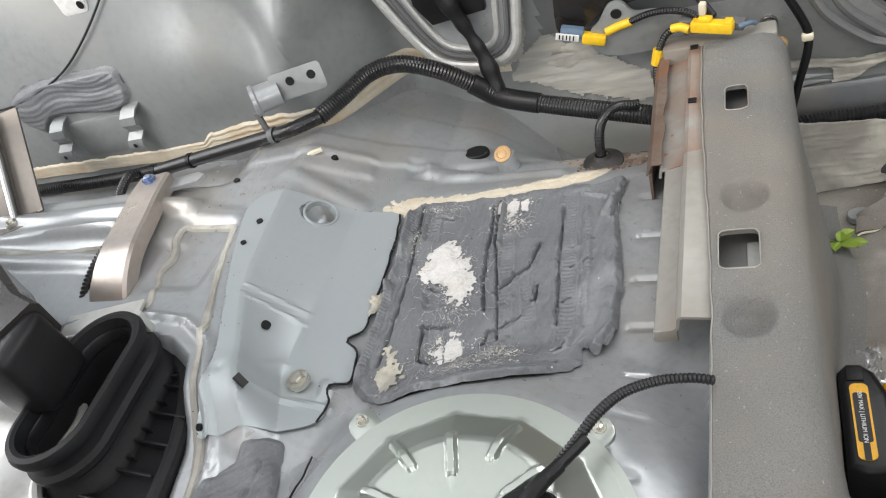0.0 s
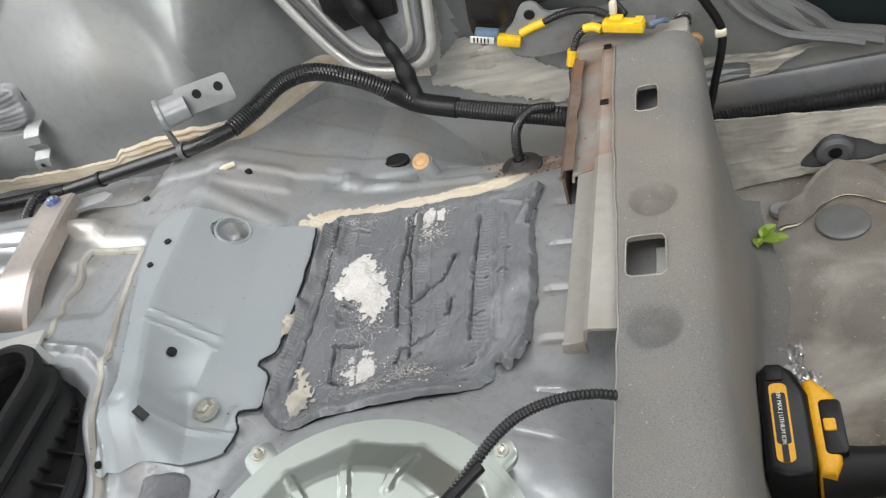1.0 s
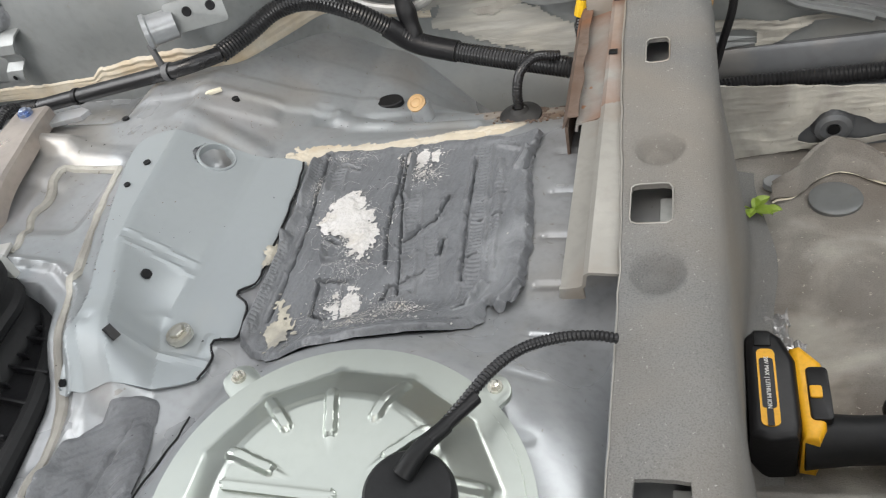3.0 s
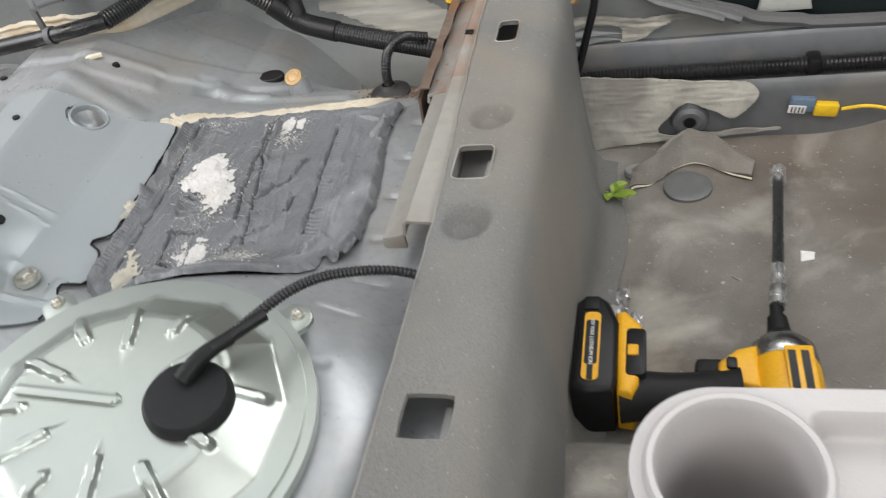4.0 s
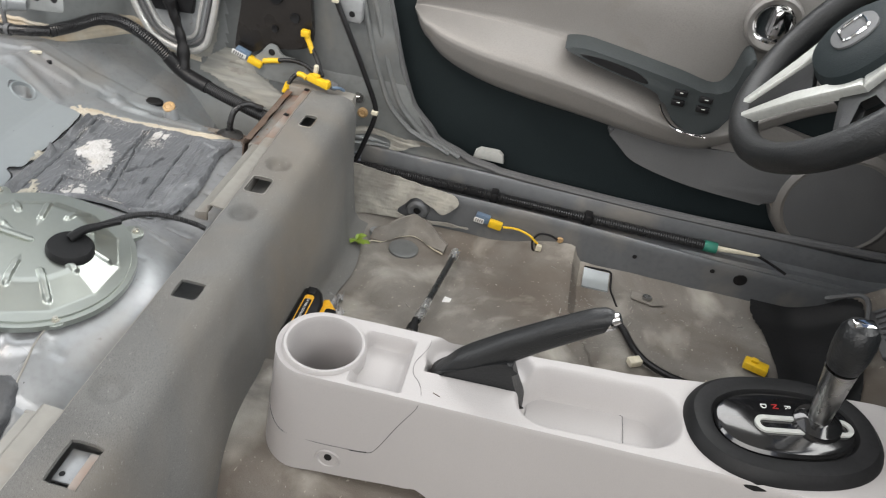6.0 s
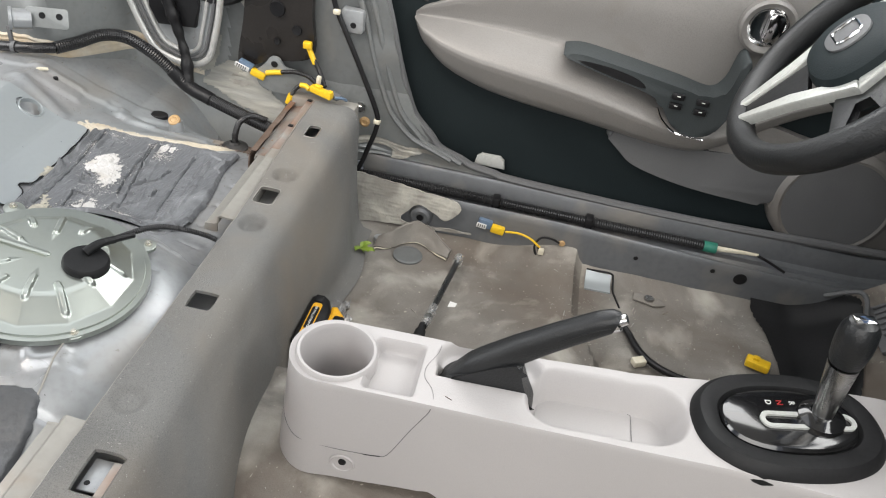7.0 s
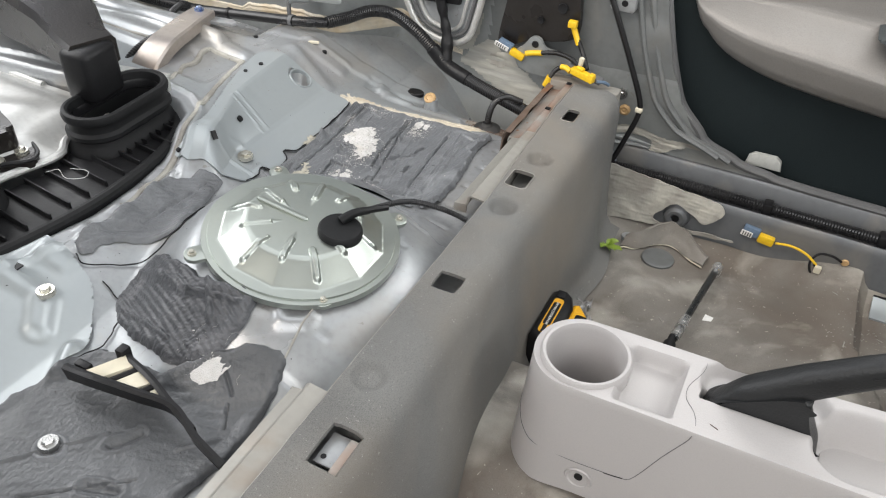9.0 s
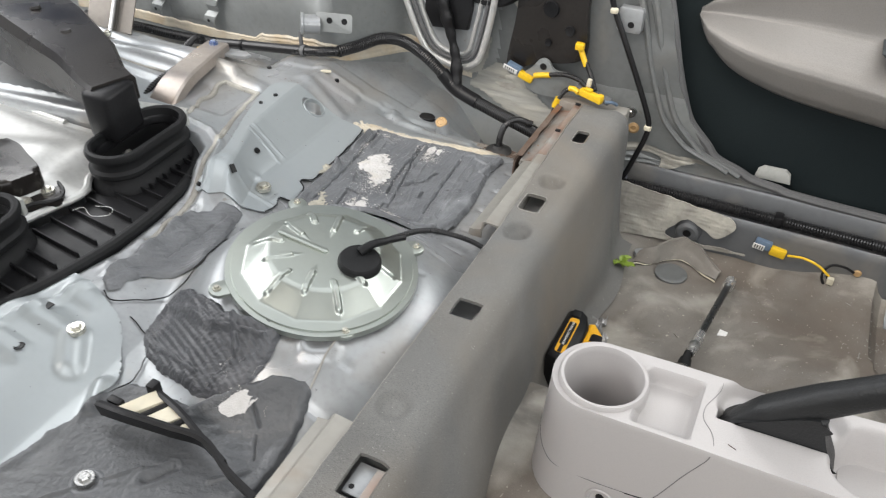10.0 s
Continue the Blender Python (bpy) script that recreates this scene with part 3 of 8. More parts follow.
box(bm, (1.26, 0.45, 0.66), (0.40, 0.66, 0.36), 0.05)
box(bm, (1.26, -0.42, 0.66), (0.40, 0.75, 0.36), 0.05)
box(bm, (1.16, 0.06, 0.40), (0.40, 0.22, 0.60), 0.03)
solo("wall_front", bm, DOORDARK, "dark footwell wall under a black dashboard", "wall", kind="structure")
bm = boxed((-0.75, -0.80, 0.45), (1.30, 0.04, 0.75))
box(bm, (0.70, -0.80, -0.02), (1.6, 0.06, 0.2))
solo("wall_near", bm, BODY, "plain grey near body side", "wall", kind="structure")
bm = boxed((-1.46, 0, 0.40), (0.03, 1.6, 0.5))
solo("wall_rear", bm, BODY, "plain grey rear body panel", "wall", kind="structure")
solo("ground", grid(frange(-60, 60, 24), frange(-60, 60, 24), lambda x, y: (x, y, -0.38)), GROUND, "plain grey concrete ground outside the car", "ground", kind="structure")

# ---- felt-covered cross member ----
FELTP = [(-0.038, 0.250), (-0.037, 0.282), (-0.034, 0.288), (-0.028, 0.290), (-0.021, 0.290), (-0.014, 0.290), (-0.008, 0.290), (-0.002, 0.290), (0.004, 0.290),
         (0.010, 0.290), (0.016, 0.290), (0.022, 0.290), (0.030, 0.289), (0.040, 0.286), (0.048, 0.279), (0.053, 0.268), (0.056, 0.245), (0.058, 0.20), (0.060, 0.15),
         (0.063, 0.10), (0.066, 0.06), (0.070, 0.03), (0.080, 0.014), (0.10, 0.008)]
HOLES = [(-0.013, 0.512, 0.010, 0.556), (-0.020, 0.284, 0.014, 0.331), (-0.009, 0.028, 0.026, 0.062), (0.004, -0.260, 0.040, -0.206)]
prof = [(-0.038, 0.245), (-0.0375, 0.280), (-0.037, 0.288)] + [(x, 0.290) for x in frange(-0.035, 0.028, 24)] + [(0.033, 0.2885)] + FELTP[13:]
ys = frange(-0.90, 0.655, 330)


def hole_sd(x, y):
    """Distance to the nearest punched hole, negative inside it."""
    best = 1.0
    for a, b, c, d in HOLES:
        r = 0.008
        qx, qy = abs(x - (a + c) / 2) - (c - a) / 2 + r, abs(y - (b + d) / 2) - (d - b) / 2 + r
        best = min(best, math.hypot(max(qx, 0), max(qy, 0)) + min(max(qx, qy), 0) - r)
    return best


def warp(x, y):
    """The felt's rear edge runs in a little along the beam."""
    return x + (0.013 * sstep(0.60, 0.20, y) + 0.0012 * nz(y, 0, 6, 40)) * min(1.0, (max(0.0, -x) / 0.038) ** 2)


def felt(j, y):
    j = int(j)
    x, z = prof[j]
    x = warp(x, y)
    if z > 0.284:
        x, y = to_edge(hole_sd, x, y, 5)
    x += (0.014 * (0.5 + nz(y, z, 4, 7)) + 0.012 * nz(y, z * 0.6, 9, 3.5)) * sstep(0.26, 0.12, z) + (0.016 * sstep(0.1, -0.1, y) * sstep(0.29, 0.10, z))
    if z > 0.28:
        for cy, s in ((0.378, 1), (0.232, 1), (-0.135, 0.5), (-0.335, 0.8)):
            rr = math.hypot(x - 0.003, (y - cy))
            z -= s * 0.014 * (1 - sstep(0.012, 0.023, rr))
    z += 0.0012 * nz(x, y, 0, 20)
    return (x, y, z)


def hole(j, y):
    x = (prof[int(j)][0] + prof[min(len(prof) - 1, int(j) + 1)][0]) / 2
    return prof[int(j)][1] > 0.284 and hole_sd(warp(x, y), y) < 0


beam = thing("cross_member", (0.01, 0.0, 0.0), "floor cross member covered with moulded dark grey felt", "cross member")
part("felt_cover", grid(list(range(len(prof))), ys, felt, hole, thick=-0.005), FELT, beam, "dark grey felt with punched square holes", angle=0.9)
bm = grid([-0.036, -0.030, 0.0, 0.035, 0.045], frange(-0.90, 0.66, 40), lambda x, y: (x, y, 0.262 if -0.031 < x < 0.04 else 0.20),
          lambda x, y: any(a + 0.012 < x + 0.01 and b + 0.01 < y < d - 0.014 for a, b, c, d in HOLES[1:2]), thick=-0.003)
part("steel_beam", bm, BODY, beam, "grey steel beam under the felt")
a, b, c, d = HOLES[3]
part("inner_bracket", boxed(((a + c) / 2 - 0.006, (b + d) / 2 + 0.004, 0.276), (0.022, d - b - 0.014, 0.003), 0.001), BODY, beam, "grey inner bracket")
part("bracket_hole", lathe([(0.0032, 0.0003), (0, 0.0003)], 14, Matrix.Translation((a + 0.008, b + 0.020, 0.2777))), BLACK, beam)
part("rusty_flange", boxed((c - 0.007, (b + d) / 2 - 0.002, 0.273), (0.012, d - b - 0.006, 0.018), 0.002), RUSTRAIL, beam, "rust-stained cream flange")
for a, b, c, d in HOLES[1:3]:
    part("inner_bracket", boxed(((a + c) / 2 + 0.013, (b + d) / 2, 0.266), ((c - a) * 0.45, d - b + 0.01, 0.005), 0.001), CLIPGREY, beam, "pale grey inner bracket")
# worn pale rim along the felt's cut rear edge
part("felt_edge", tube([(-0.0380 + 0.013 * sstep(0.60, 0.20, y) + 0.0012 * nz(y, 0, 6, 40), y, 0.2885) for y in frange(-0.9, 0.65, 120)], 0.0009, 6, n=2), RAIL, beam, "frayed pale cut edge")

for a, b, c, d in HOLES[:2]:
    rim = rounded(c - a, d - b, 0.006, 4, (a + c) / 2, (b + d) / 2)
    part("hole_edge", tube([(x, y, 0.2905) for x, y in rim + rim[:1]], 0.0008, 5, n=2), RAIL, beam, "worn pale hole edge")

# seat rails behind the felt
def rail(name, y0, y1, mat, label, extra=0.0):
    p = [(-0.0775, 0.256), (-0.0750, 0.266), (-0.0600, 0.2685), (-0.0565, 0.271), (-0.0540, 0.283), (-0.0500, 0.286), (-0.0420, 0.285), (-0.022, 0.283)]
    return grid(list(range(len(p))), frange(y0, y1, 24), lambda j, y: (p[j][0] - extra * (j < 3), y, p[j][1] + 0.0008 * nz(y, j, 0, 12)), thick=-0.003)


for y0, y1 in ((0.236, 0.46), (-0.62, -0.172)):
    r = thing("seat_rail", (-0.065, (y0 + y1) / 2, 0.25), "beige-grey pressed steel strip beside the felt", "bracket", "seat strips")
    part("strip", rail("strip", y0, y1, RAIL, ""), RAIL, r)
    part("end_lip", boxed((-0.066, y0 + 0.002 if y0 > 0 else y1 - 0.002, 0.260), (0.020, 0.004, 0.014), 0.001), RAIL, r)
r = thing("end_bracket", (-0.065, 0.56, 0.2), "rust-stained steel bracket at the end of the cross member", "bracket")
part("strip", rail("strip", 0.455, 0.70, RUSTRAIL, "", 0.006), RUSTRAIL, r, "rust-streaked steel")
part("rust_edge", grid([-0.0945, -0.088, -0.078], frange(0.455, 0.70, 24), lambda x, y: (x + (0.004 * nz(y, 0, 2, 30) if x > -0.08 else 0), y, 0.2605 if x < -0.09 else 0.2735), thick=0.0015), RUST, r, "rust-eaten edge")
for hy in (0.655, 0.545):
    part("hole_rim", boxed((-0.047, hy, 0.287), (0.009, 0.008, 0.002), 0.0005), BLACK, r, "small dark hole")
bm = grid(frange(0.455, 0.70, 12), frange(0.10, 0.262, 8), lambda y, z: (-0.093 - 0.01 * (0.262 - z) / 0.16, y, z), thick=0.003)
part("flange", bm, RUST, r, "rusty lower flange")
part("end_plate", boxed((-0.02, 0.672, 0.262), (0.13, 0.03, 0.05), 0.004), RAIL, r)
# ---- fuel pump cover ----
cov = thing("access_cover", (COVER[0], COVER[1], 0.31), "round zinc-plated access cover with pressed ribs on the rear floor", "access cover")
CM = Matrix.Translation((COVER[0], COVER[1], 0.310)) @ Matrix.Rotation(0.14, 4, "Y")


def cover_z(r, a):
    """Flat round top, twelve plane facets, a flat ring and a thin stepped rim."""
    k = 12
    step = 2 * math.pi / k
    out = 0.104 / math.cos(((a + step / 2) % step) - step / 2)
    q = max(0.0, min(1.0, (r - 0.073) / (out - 0.073)))
    z = lerp(0.031, 0.0080, q) - 0.0010 * max(0.0, 1 - abs(r - 0.073) / 0.003)
    if r > 0.1205:
        z = 0.0055
    if r > 0.1280:
        z = -0.002
    for i in range(k):
        da = (a - step * (i + 0.5) + math.pi) % (2 * math.pi) - math.pi
        if abs(da) > 0.5:
            continue
        off = abs(r * math.sin(da))
        r0, r1 = (0.040, 0.080) if i % 2 else (0.056, 0.099)
        end = math.hypot(off, max(0.0, r0 + 0.004 - r, r - r1 + 0.004)) if (r < r0 + 0.004 or r > r1 - 0.004) else off
        z += 0.0042 * (1 - sstep(0.0022, 0.0052, end))
    return z


rs = [0.0] + frange(0.012, 0.040, 4) + frange(0.042, 0.100, 38) + [0.102, 0.104, 0.106, 0.108, 0.112, 0.116, 0.1202, 0.1210, 0.125, 0.1278, 0.1284]
SHRINK = 0.985  # the cover's radius against the table above, sized to fit the camera's view
bm = bmesh.new()
seg = 420
rings = [[bm.verts.new(CM @ Vector((SHRINK * r * math.cos(2 * math.pi * i / seg), SHRINK * r * math.sin(2 * math.pi * i / seg), cover_z(r, 2 * math.pi * i / seg)))) for i in range(seg)] for r in rs[1:]]
mid = bm.verts.new(CM @ Vector((0, 0, 0.031)))
for i in range(seg):
    bm.faces.new((mid, rings[0][i], rings[0][(i + 1) % seg]))
for a, b in zip(rings, rings[1:]):
    for i in range(seg):
        bm.faces.new((a[i], b[i], b[(i + 1) % seg], a[(i + 1) % seg]))
part("plate", bm, ZINC, cov, angle=0.7)
bm = slab(rounded(0.076, 0.009, 0.004), 0.030, 0.0338, CM @ Matrix.Translation((-0.032, -0.001, 0)) @ Matrix.Rotation(0.03, 4, "Z"), 0.003)
part("bead", bm, ZINC, cov, "long pressed bead")
for px, py in ((-0.29, 0.102), (-0.102, 0.117), (-0.100, -0.070), (-0.271, -0.098)):
    v = Vector((px - COVER[0], py - COVER[1]))
    ang = math.atan2(v.y, v.x)
    tm = CM @ Matrix.Rotation(ang, 4, "Z") @ Matrix.Translation((v.length - 0.008, 0, 0))
    part("lug", slab(rounded(0.036, 0.026, 0.012), -0.001, 0.0042, tm, 0.001), ZINC, cov)
    bolt(cov, CM @ Vector((v.x, v.y, 0.003)), 0.0056, label="small dirty bolt")
plug = part("rubber_plug", lathe([(0, 0.0065), (0.020, 0.0068), (0.0255, 0.0060), (0.0278, 0.003), (0.0284, 0.0), (0.0284, -0.006)], 48, CM @ Matrix.Translation((0.0505, 0.006, 0.0345))), RUBBER, cov, "black rubber grommet")
part("spout", tube([(-0.135, 0.026, 0.345), (-0.128, 0.037, 0.350), (-0.121, 0.047, 0.351), (-0.113, 0.058, 0.349)], lambda t: 0.0066 - 0.0020 * t, 14), RUBBER, plug)

hose = thing("fuel_pump_cable", (-0.08, 0.1, 0.3), "black corrugated cable sleeve from the cover into the cross member", "cable")
part("sleeve", tube([(-0.118, 0.050, 0.351), (-0.106, 0.078, 0.346), (-0.095, 0.106, 0.339), (-0.081, 0.131, 0.328), (-0.060, 0.151, 0.314), (-0.038, 0.160, 0.305), (-0.022, 0.162, 0.299)], 0.0042, 12, 0.0009, 0.0034), LOOM, hose)
part("tape", tube([(-0.121, 0.046, 0.352), (-0.100, 0.082, 0.344)], 0.0046, 12), BLACK, hose, "black tape wrap")


# ---- mastic sheets on the rear floor ----
def sheet(name, outline, h, ang, seed, label, cuts=(), n=150, streak=55, rough=1.0, mat=None, ridge=0.0, tracks=()):
    poly = smooth_outline(outline, 5)
    x0, x1 = min(p[0] for p in poly) - 0.012, max(p[0] for p in poly) + 0.012
    y0, y1 = min(p[1] for p in poly) - 0.012, max(p[1] for p in poly) + 0.012
    c, s = math.cos(ang), math.sin(ang)
    memo = {}

    def depth(x, y):
        key = (round(x, 5), round(y, 5))
        if key not in memo:
            memo[key] = inside(x, y, poly) + 0.004 * nz(x, y, seed, 40) + 0.002 * nz(x, y, seed, 110)
        return memo[key]

    def f(x, y):
        x, y = to_edge(depth, x, y)
        t = depth(x, y)
        u, v = x * c + y * s, -x * s + y * c
        z = h * sstep(-0.002, 0.006, t)
        w = sstep(0.0, 0.010, t)
        z += w * rough * 1.5 * (0.0012 * nz(u * 0.35, v * 1.6, seed, streak) + 0.0014 * nz(u, v, seed + 2, 16) + 0.0006 * nz(u * 0.25, v, seed, 240))
        if ridge:
            z += w * ridge * math.sin(v * 900 + 5 * nz(x, y, seed, 12)) * (0.5 + abs(nz(x, y, seed + 4, 18)))
        z += 0.004 * (1 - sstep(0.002, 0.016, abs(t - 0.008))) * (0.6 + nz(x, y, seed + 7, 30))
        for ax, ay, bx, by, wd, dp in cuts:
            wd *= 0.65 if dp < 0 else 0.9
            dx, dy = bx - ax, by - ay
            k = max(0, min(1, ((x - ax) * dx + (y - ay) * dy) / (dx * dx + dy * dy)))
            dd = math.hypot(x - ax - k * dx, y - ay - k * dy) + 0.002 * nz(x, y, seed, 70)
            z += dp * (1 - sstep(0.0, wd, abs(dd)))
            if dp < 0:
                z -= 0.22 * dp * (1 - sstep(0.0, 0.6 * wd, abs(dd - 1.7 * wd)))
        for ax, ay, bx, by, hw in tracks:
            # a ribbed track: fine cross ripples between two low lips
            dx, dy = bx - ax, by - ay
            ln = math.hypot(dx, dy)
            along, off = ((x - ax) * dx + (y - ay) * dy) / ln, abs((x - ax) * dy - (y - ay) * dx) / ln + 0.0015 * nz(x, y, seed, 60)
            if -0.004 < along < ln + 0.004 and off < hw + 0.004:
                k = sstep(hw + 0.001, hw - 0.002, off) * sstep(-0.004, 0.003, along) * sstep(ln + 0.004, ln - 0.003, along)
                z += w * k * 0.0006 * math.sin(along * 1300 + 5 * nz(x, y, seed + 5, 40)) * (0.6 + 0.8 * abs(nz(x, y, seed + 6, 22)))
                z += w * 0.0016 * (1 - sstep(0.0, 0.0022, abs(off - hw)))
        return (x, y, rear_z(x, y) + max(z, 0.0006 + 0.0012 * sstep(0, 0.004, t)))

    bm = grid(frange(x0, x1, n), frange(y0, y1, int(n * (y1 - y0) / (x1 - x0))), f, lambda x, y: depth(x, y) < -0.0008)
    return solo(name, bm, mat or MASTIC, label, "sound-deadening sheet", "sound-deadening sheets", angle=2.0)


sheet("mastic_sheet", [(-0.390, 0.462), (-0.372, 0.478), (-0.336, 0.476), (-0.307, 0.477), (-0.270, 0.476), (-0.236, 0.480), (-0.196, 0.483), (-0.160, 0.487), (-0.126, 0.490), (-0.129, 0.449), (-0.129, 0.418),
                       (-0.121, 0.377), (-0.116, 0.309), (-0.116, 0.276), (-0.121, 0.250), (-0.133, 0.240), (-0.146, 0.247), (-0.145, 0.216), (-0.162, 0.194), (-0.206, 0.172), (-0.256, 0.163), (-0.300, 0.168),
                       (-0.350, 0.183), (-0.372, 0.194), (-0.380, 0.214), (-0.378, 0.256), (-0.380, 0.323), (-0.383, 0.389), (-0.390, 0.440)], 0.009, 1.45, 3,
      "dark grey wrinkled mastic sheet with cuts, stuck to the floor",
      [(-0.382, 0.455, -0.374, 0.330, 0.009, 0.008), (-0.374, 0.330, -0.370, 0.205, 0.009, 0.008), (-0.371, 0.469, -0.366, 0.418, 0.004, -0.010), (-0.366, 0.418, -0.358, 0.363, 0.004, -0.010), (-0.358, 0.363, -0.355, 0.286, 0.004, -0.008),
       (-0.355, 0.286, -0.356, 0.225, 0.004, -0.006), (-0.210, 0.390, -0.213, 0.357, 0.003, -0.012), (-0.213, 0.357, -0.229, 0.338, 0.003, -0.013), (-0.229, 0.338, -0.247, 0.318, 0.0035, -0.013), (-0.222, 0.346, -0.240, 0.331, 0.006, 0.005),
       (-0.212, 0.285, -0.224, 0.274, 0.003, -0.012), (-0.224, 0.274, -0.243, 0.264, 0.003, -0.012), (-0.243, 0.264, -0.246, 0.250, 0.003, -0.010), (-0.317, 0.272, -0.288, 0.273, 0.003, -0.012), (-0.317, 0.272, -0.313, 0.232, 0.003, -0.009),
       (-0.313, 0.232, -0.292, 0.226, 0.003, -0.008), (-0.275, 0.455, -0.270, 0.420, 0.0035, -0.010), (-0.270, 0.420, -0.269, 0.385, 0.004, -0.012), (-0.269, 0.385, -0.265, 0.341, 0.003, -0.009), (-0.265, 0.341, -0.254, 0.294, 0.003, -0.011),
       (-0.262, 0.452, -0.257, 0.390, 0.006, 0.006), (-0.152, 0.266, -0.161, 0.244, 0.007, 0.009), (-0.161, 0.244, -0.172, 0.235, 0.004, -0.008), (-0.121, 0.268, -0.133, 0.247, 0.007, 0.007), (-0.202, 0.327, -0.202, 0.305, 0.003, -0.010),
       (-0.165, 0.306, -0.177, 0.300, 0.003, -0.010), (-0.190, 0.446, -0.185, 0.363, 0.004, -0.006), (-0.185, 0.363, -0.175, 0.274, 0.004, -0.006), (-0.163, 0.442, -0.147, 0.290, 0.006, 0.003), (-0.330, 0.318, -0.322, 0.300, 0.005, 0.007),
       (-0.322, 0.300, -0.305, 0.300, 0.005, 0.007), (-0.326, 0.330, -0.312, 0.322, 0.004, -0.009), (-0.300, 0.180, -0.205, 0.188, 0.003, -0.008), (-0.205, 0.188, -0.160, 0.210, 0.003, -0.006), (-0.232, 0.245, -0.222, 0.256, 0.005, 0.006),
       (-0.347, 0.447, -0.325, 0.440, 0.004, -0.006), (-0.240, 0.300, -0.225, 0.310, 0.004, 0.005), (-0.172, 0.380, -0.150, 0.392, 0.0025, -0.005), (-0.170, 0.352, -0.150, 0.362, 0.0025, -0.005),
       (-0.118, 0.489, -0.131, 0.449, 0.0035, -0.010), (-0.131, 0.449, -0.134, 0.424, 0.003, -0.009), (-0.167, 0.465, -0.136, 0.456, 0.005, 0.004), (-0.136, 0.456, -0.145, 0.429, 0.006, 0.004), (-0.116, 0.265, -0.124, 0.243, 0.004, 0.006),
       (-0.124, 0.243, -0.141, 0.242, 0.004, 0.006), (-0.268, 0.463, -0.261, 0.391, 0.003, -0.009), (-0.261, 0.391, -0.244, 0.316, 0.003, -0.008), (-0.244, 0.316, -0.233, 0.255, 0.003, -0.008), (-0.359, 0.455, -0.354, 0.405, 0.005, 0.005)],
      280, tracks=[(-0.252, 0.468, -0.247, 0.390, 0.008), (-0.247, 0.390, -0.226, 0.258, 0.009), (-0.184, 0.462, -0.178, 0.385, 0.010), (-0.178, 0.385, -0.164, 0.254, 0.010), (-0.303, 0.268, -0.292, 0.226, 0.010), (-0.352, 0.460, -0.344, 0.405, 0.010),
                   (-0.160, 0.425, -0.150, 0.290, 0.004), (-0.378, 0.465, -0.366, 0.373, 0.006), (-0.215, 0.330, -0.200, 0.270, 0.007), (-0.374, 0.330, -0.370, 0.215, 0.006)])
sheet("mastic_sheet", [(-0.421, 0.125), (-0.414, 0.095), (-0.405, 0.060), (-0.392, 0.010), (-0.396, -0.020), (-0.417, -0.045), (-0.437, -0.070), (-0.455, -0.115), (-0.472, -0.10), (-0.474, -0.05), (-0.474, 0.0), (-0.472, 0.050), (-0.460, 0.092), (-0.440, 0.122)],
      0.005, 0.9, 11, "dark grey mastic strip with a crack along its edge", [(-0.43, 0.10, -0.44, -0.02, 0.004, -0.003)], 110, 60, 0.7, MASTIC, 0.0008)
sheet("mastic_sheet", [(-0.378, -0.140), (-0.385, -0.105), (-0.362, -0.077), (-0.301, -0.096), (-0.236, -0.112), (-0.178, -0.097), (-0.163, -0.129), (-0.168, -0.158), (-0.182, -0.178),
                       (-0.219, -0.195), (-0.25, -0.196), (-0.308, -0.181), (-0.348, -0.166)], 0.008, -0.45, 21, "ribbed dark grey mastic smear beside the round cover",
      [(-0.37, -0.10, -0.25, -0.135, 0.010, 0.006), (-0.25, -0.135, -0.18, -0.125, 0.006, 0.008), (-0.35, -0.155, -0.25, -0.18, 0.004, 0.005), (-0.235, -0.112, -0.205, -0.15, 0.006, 0.007)], 190, 110, 0.8, SMEAR, 0.0014)
sheet("mastic_sheet", [(-0.345, -0.225), (-0.315, -0.204), (-0.28, -0.205), (-0.241, -0.208), (-0.20, -0.182), (-0.166, -0.163), (-0.137, -0.146), (-0.104, -0.148), (-0.096, -0.223), (-0.099, -0.28), (-0.12, -0.42), (-0.15, -0.55),
                       (-0.30, -0.60), (-0.40, -0.50), (-0.375, -0.36)], 0.007, 0.35, 31, "large dark grey mastic sheet with holes and scuffs",
      [(-0.16, -0.185, -0.14, -0.20, 0.004, -0.007), (-0.20, -0.36, -0.17, -0.35, 0.010, -0.007), (-0.15, -0.28, -0.12, -0.25, 0.004, 0.003), (-0.215, -0.31, -0.20, -0.285, 0.010, -0.006), (-0.14, -0.21, -0.125, -0.235, 0.003, -0.006),
       (-0.25, -0.40, -0.16, -0.33, 0.003, -0.004), (-0.30, -0.38, -0.23, -0.30, 0.003, 0.003), (-0.22, -0.42, -0.14, -0.36, 0.004, 0.004)], 200, 80, 0.4, DARKMASTIC)


# ---- white powder, sealant and crumbs ----
def crumb(bm, m):
    v = [bm.verts.new(m @ Vector(c)) for c in ((-0.5, -0.4, -0.5), (0.4, -0.5, -0.5), (0.5, 0.4, -0.5), (-0.4, 0.5, -0.5), (-0.3, -0.2, 0.5), (0.3, -0.3, 0.4), (0.2, 0.3, 0.5), (-0.3, 0.2, 0.4))]
    for q in ((3, 2, 1, 0), (4, 5, 6, 7), (0, 1, 5, 4), (1, 2, 6, 5), (2, 3, 7, 6), (3, 0, 4, 7)):
        bm.faces.new([v[k] for k in q])


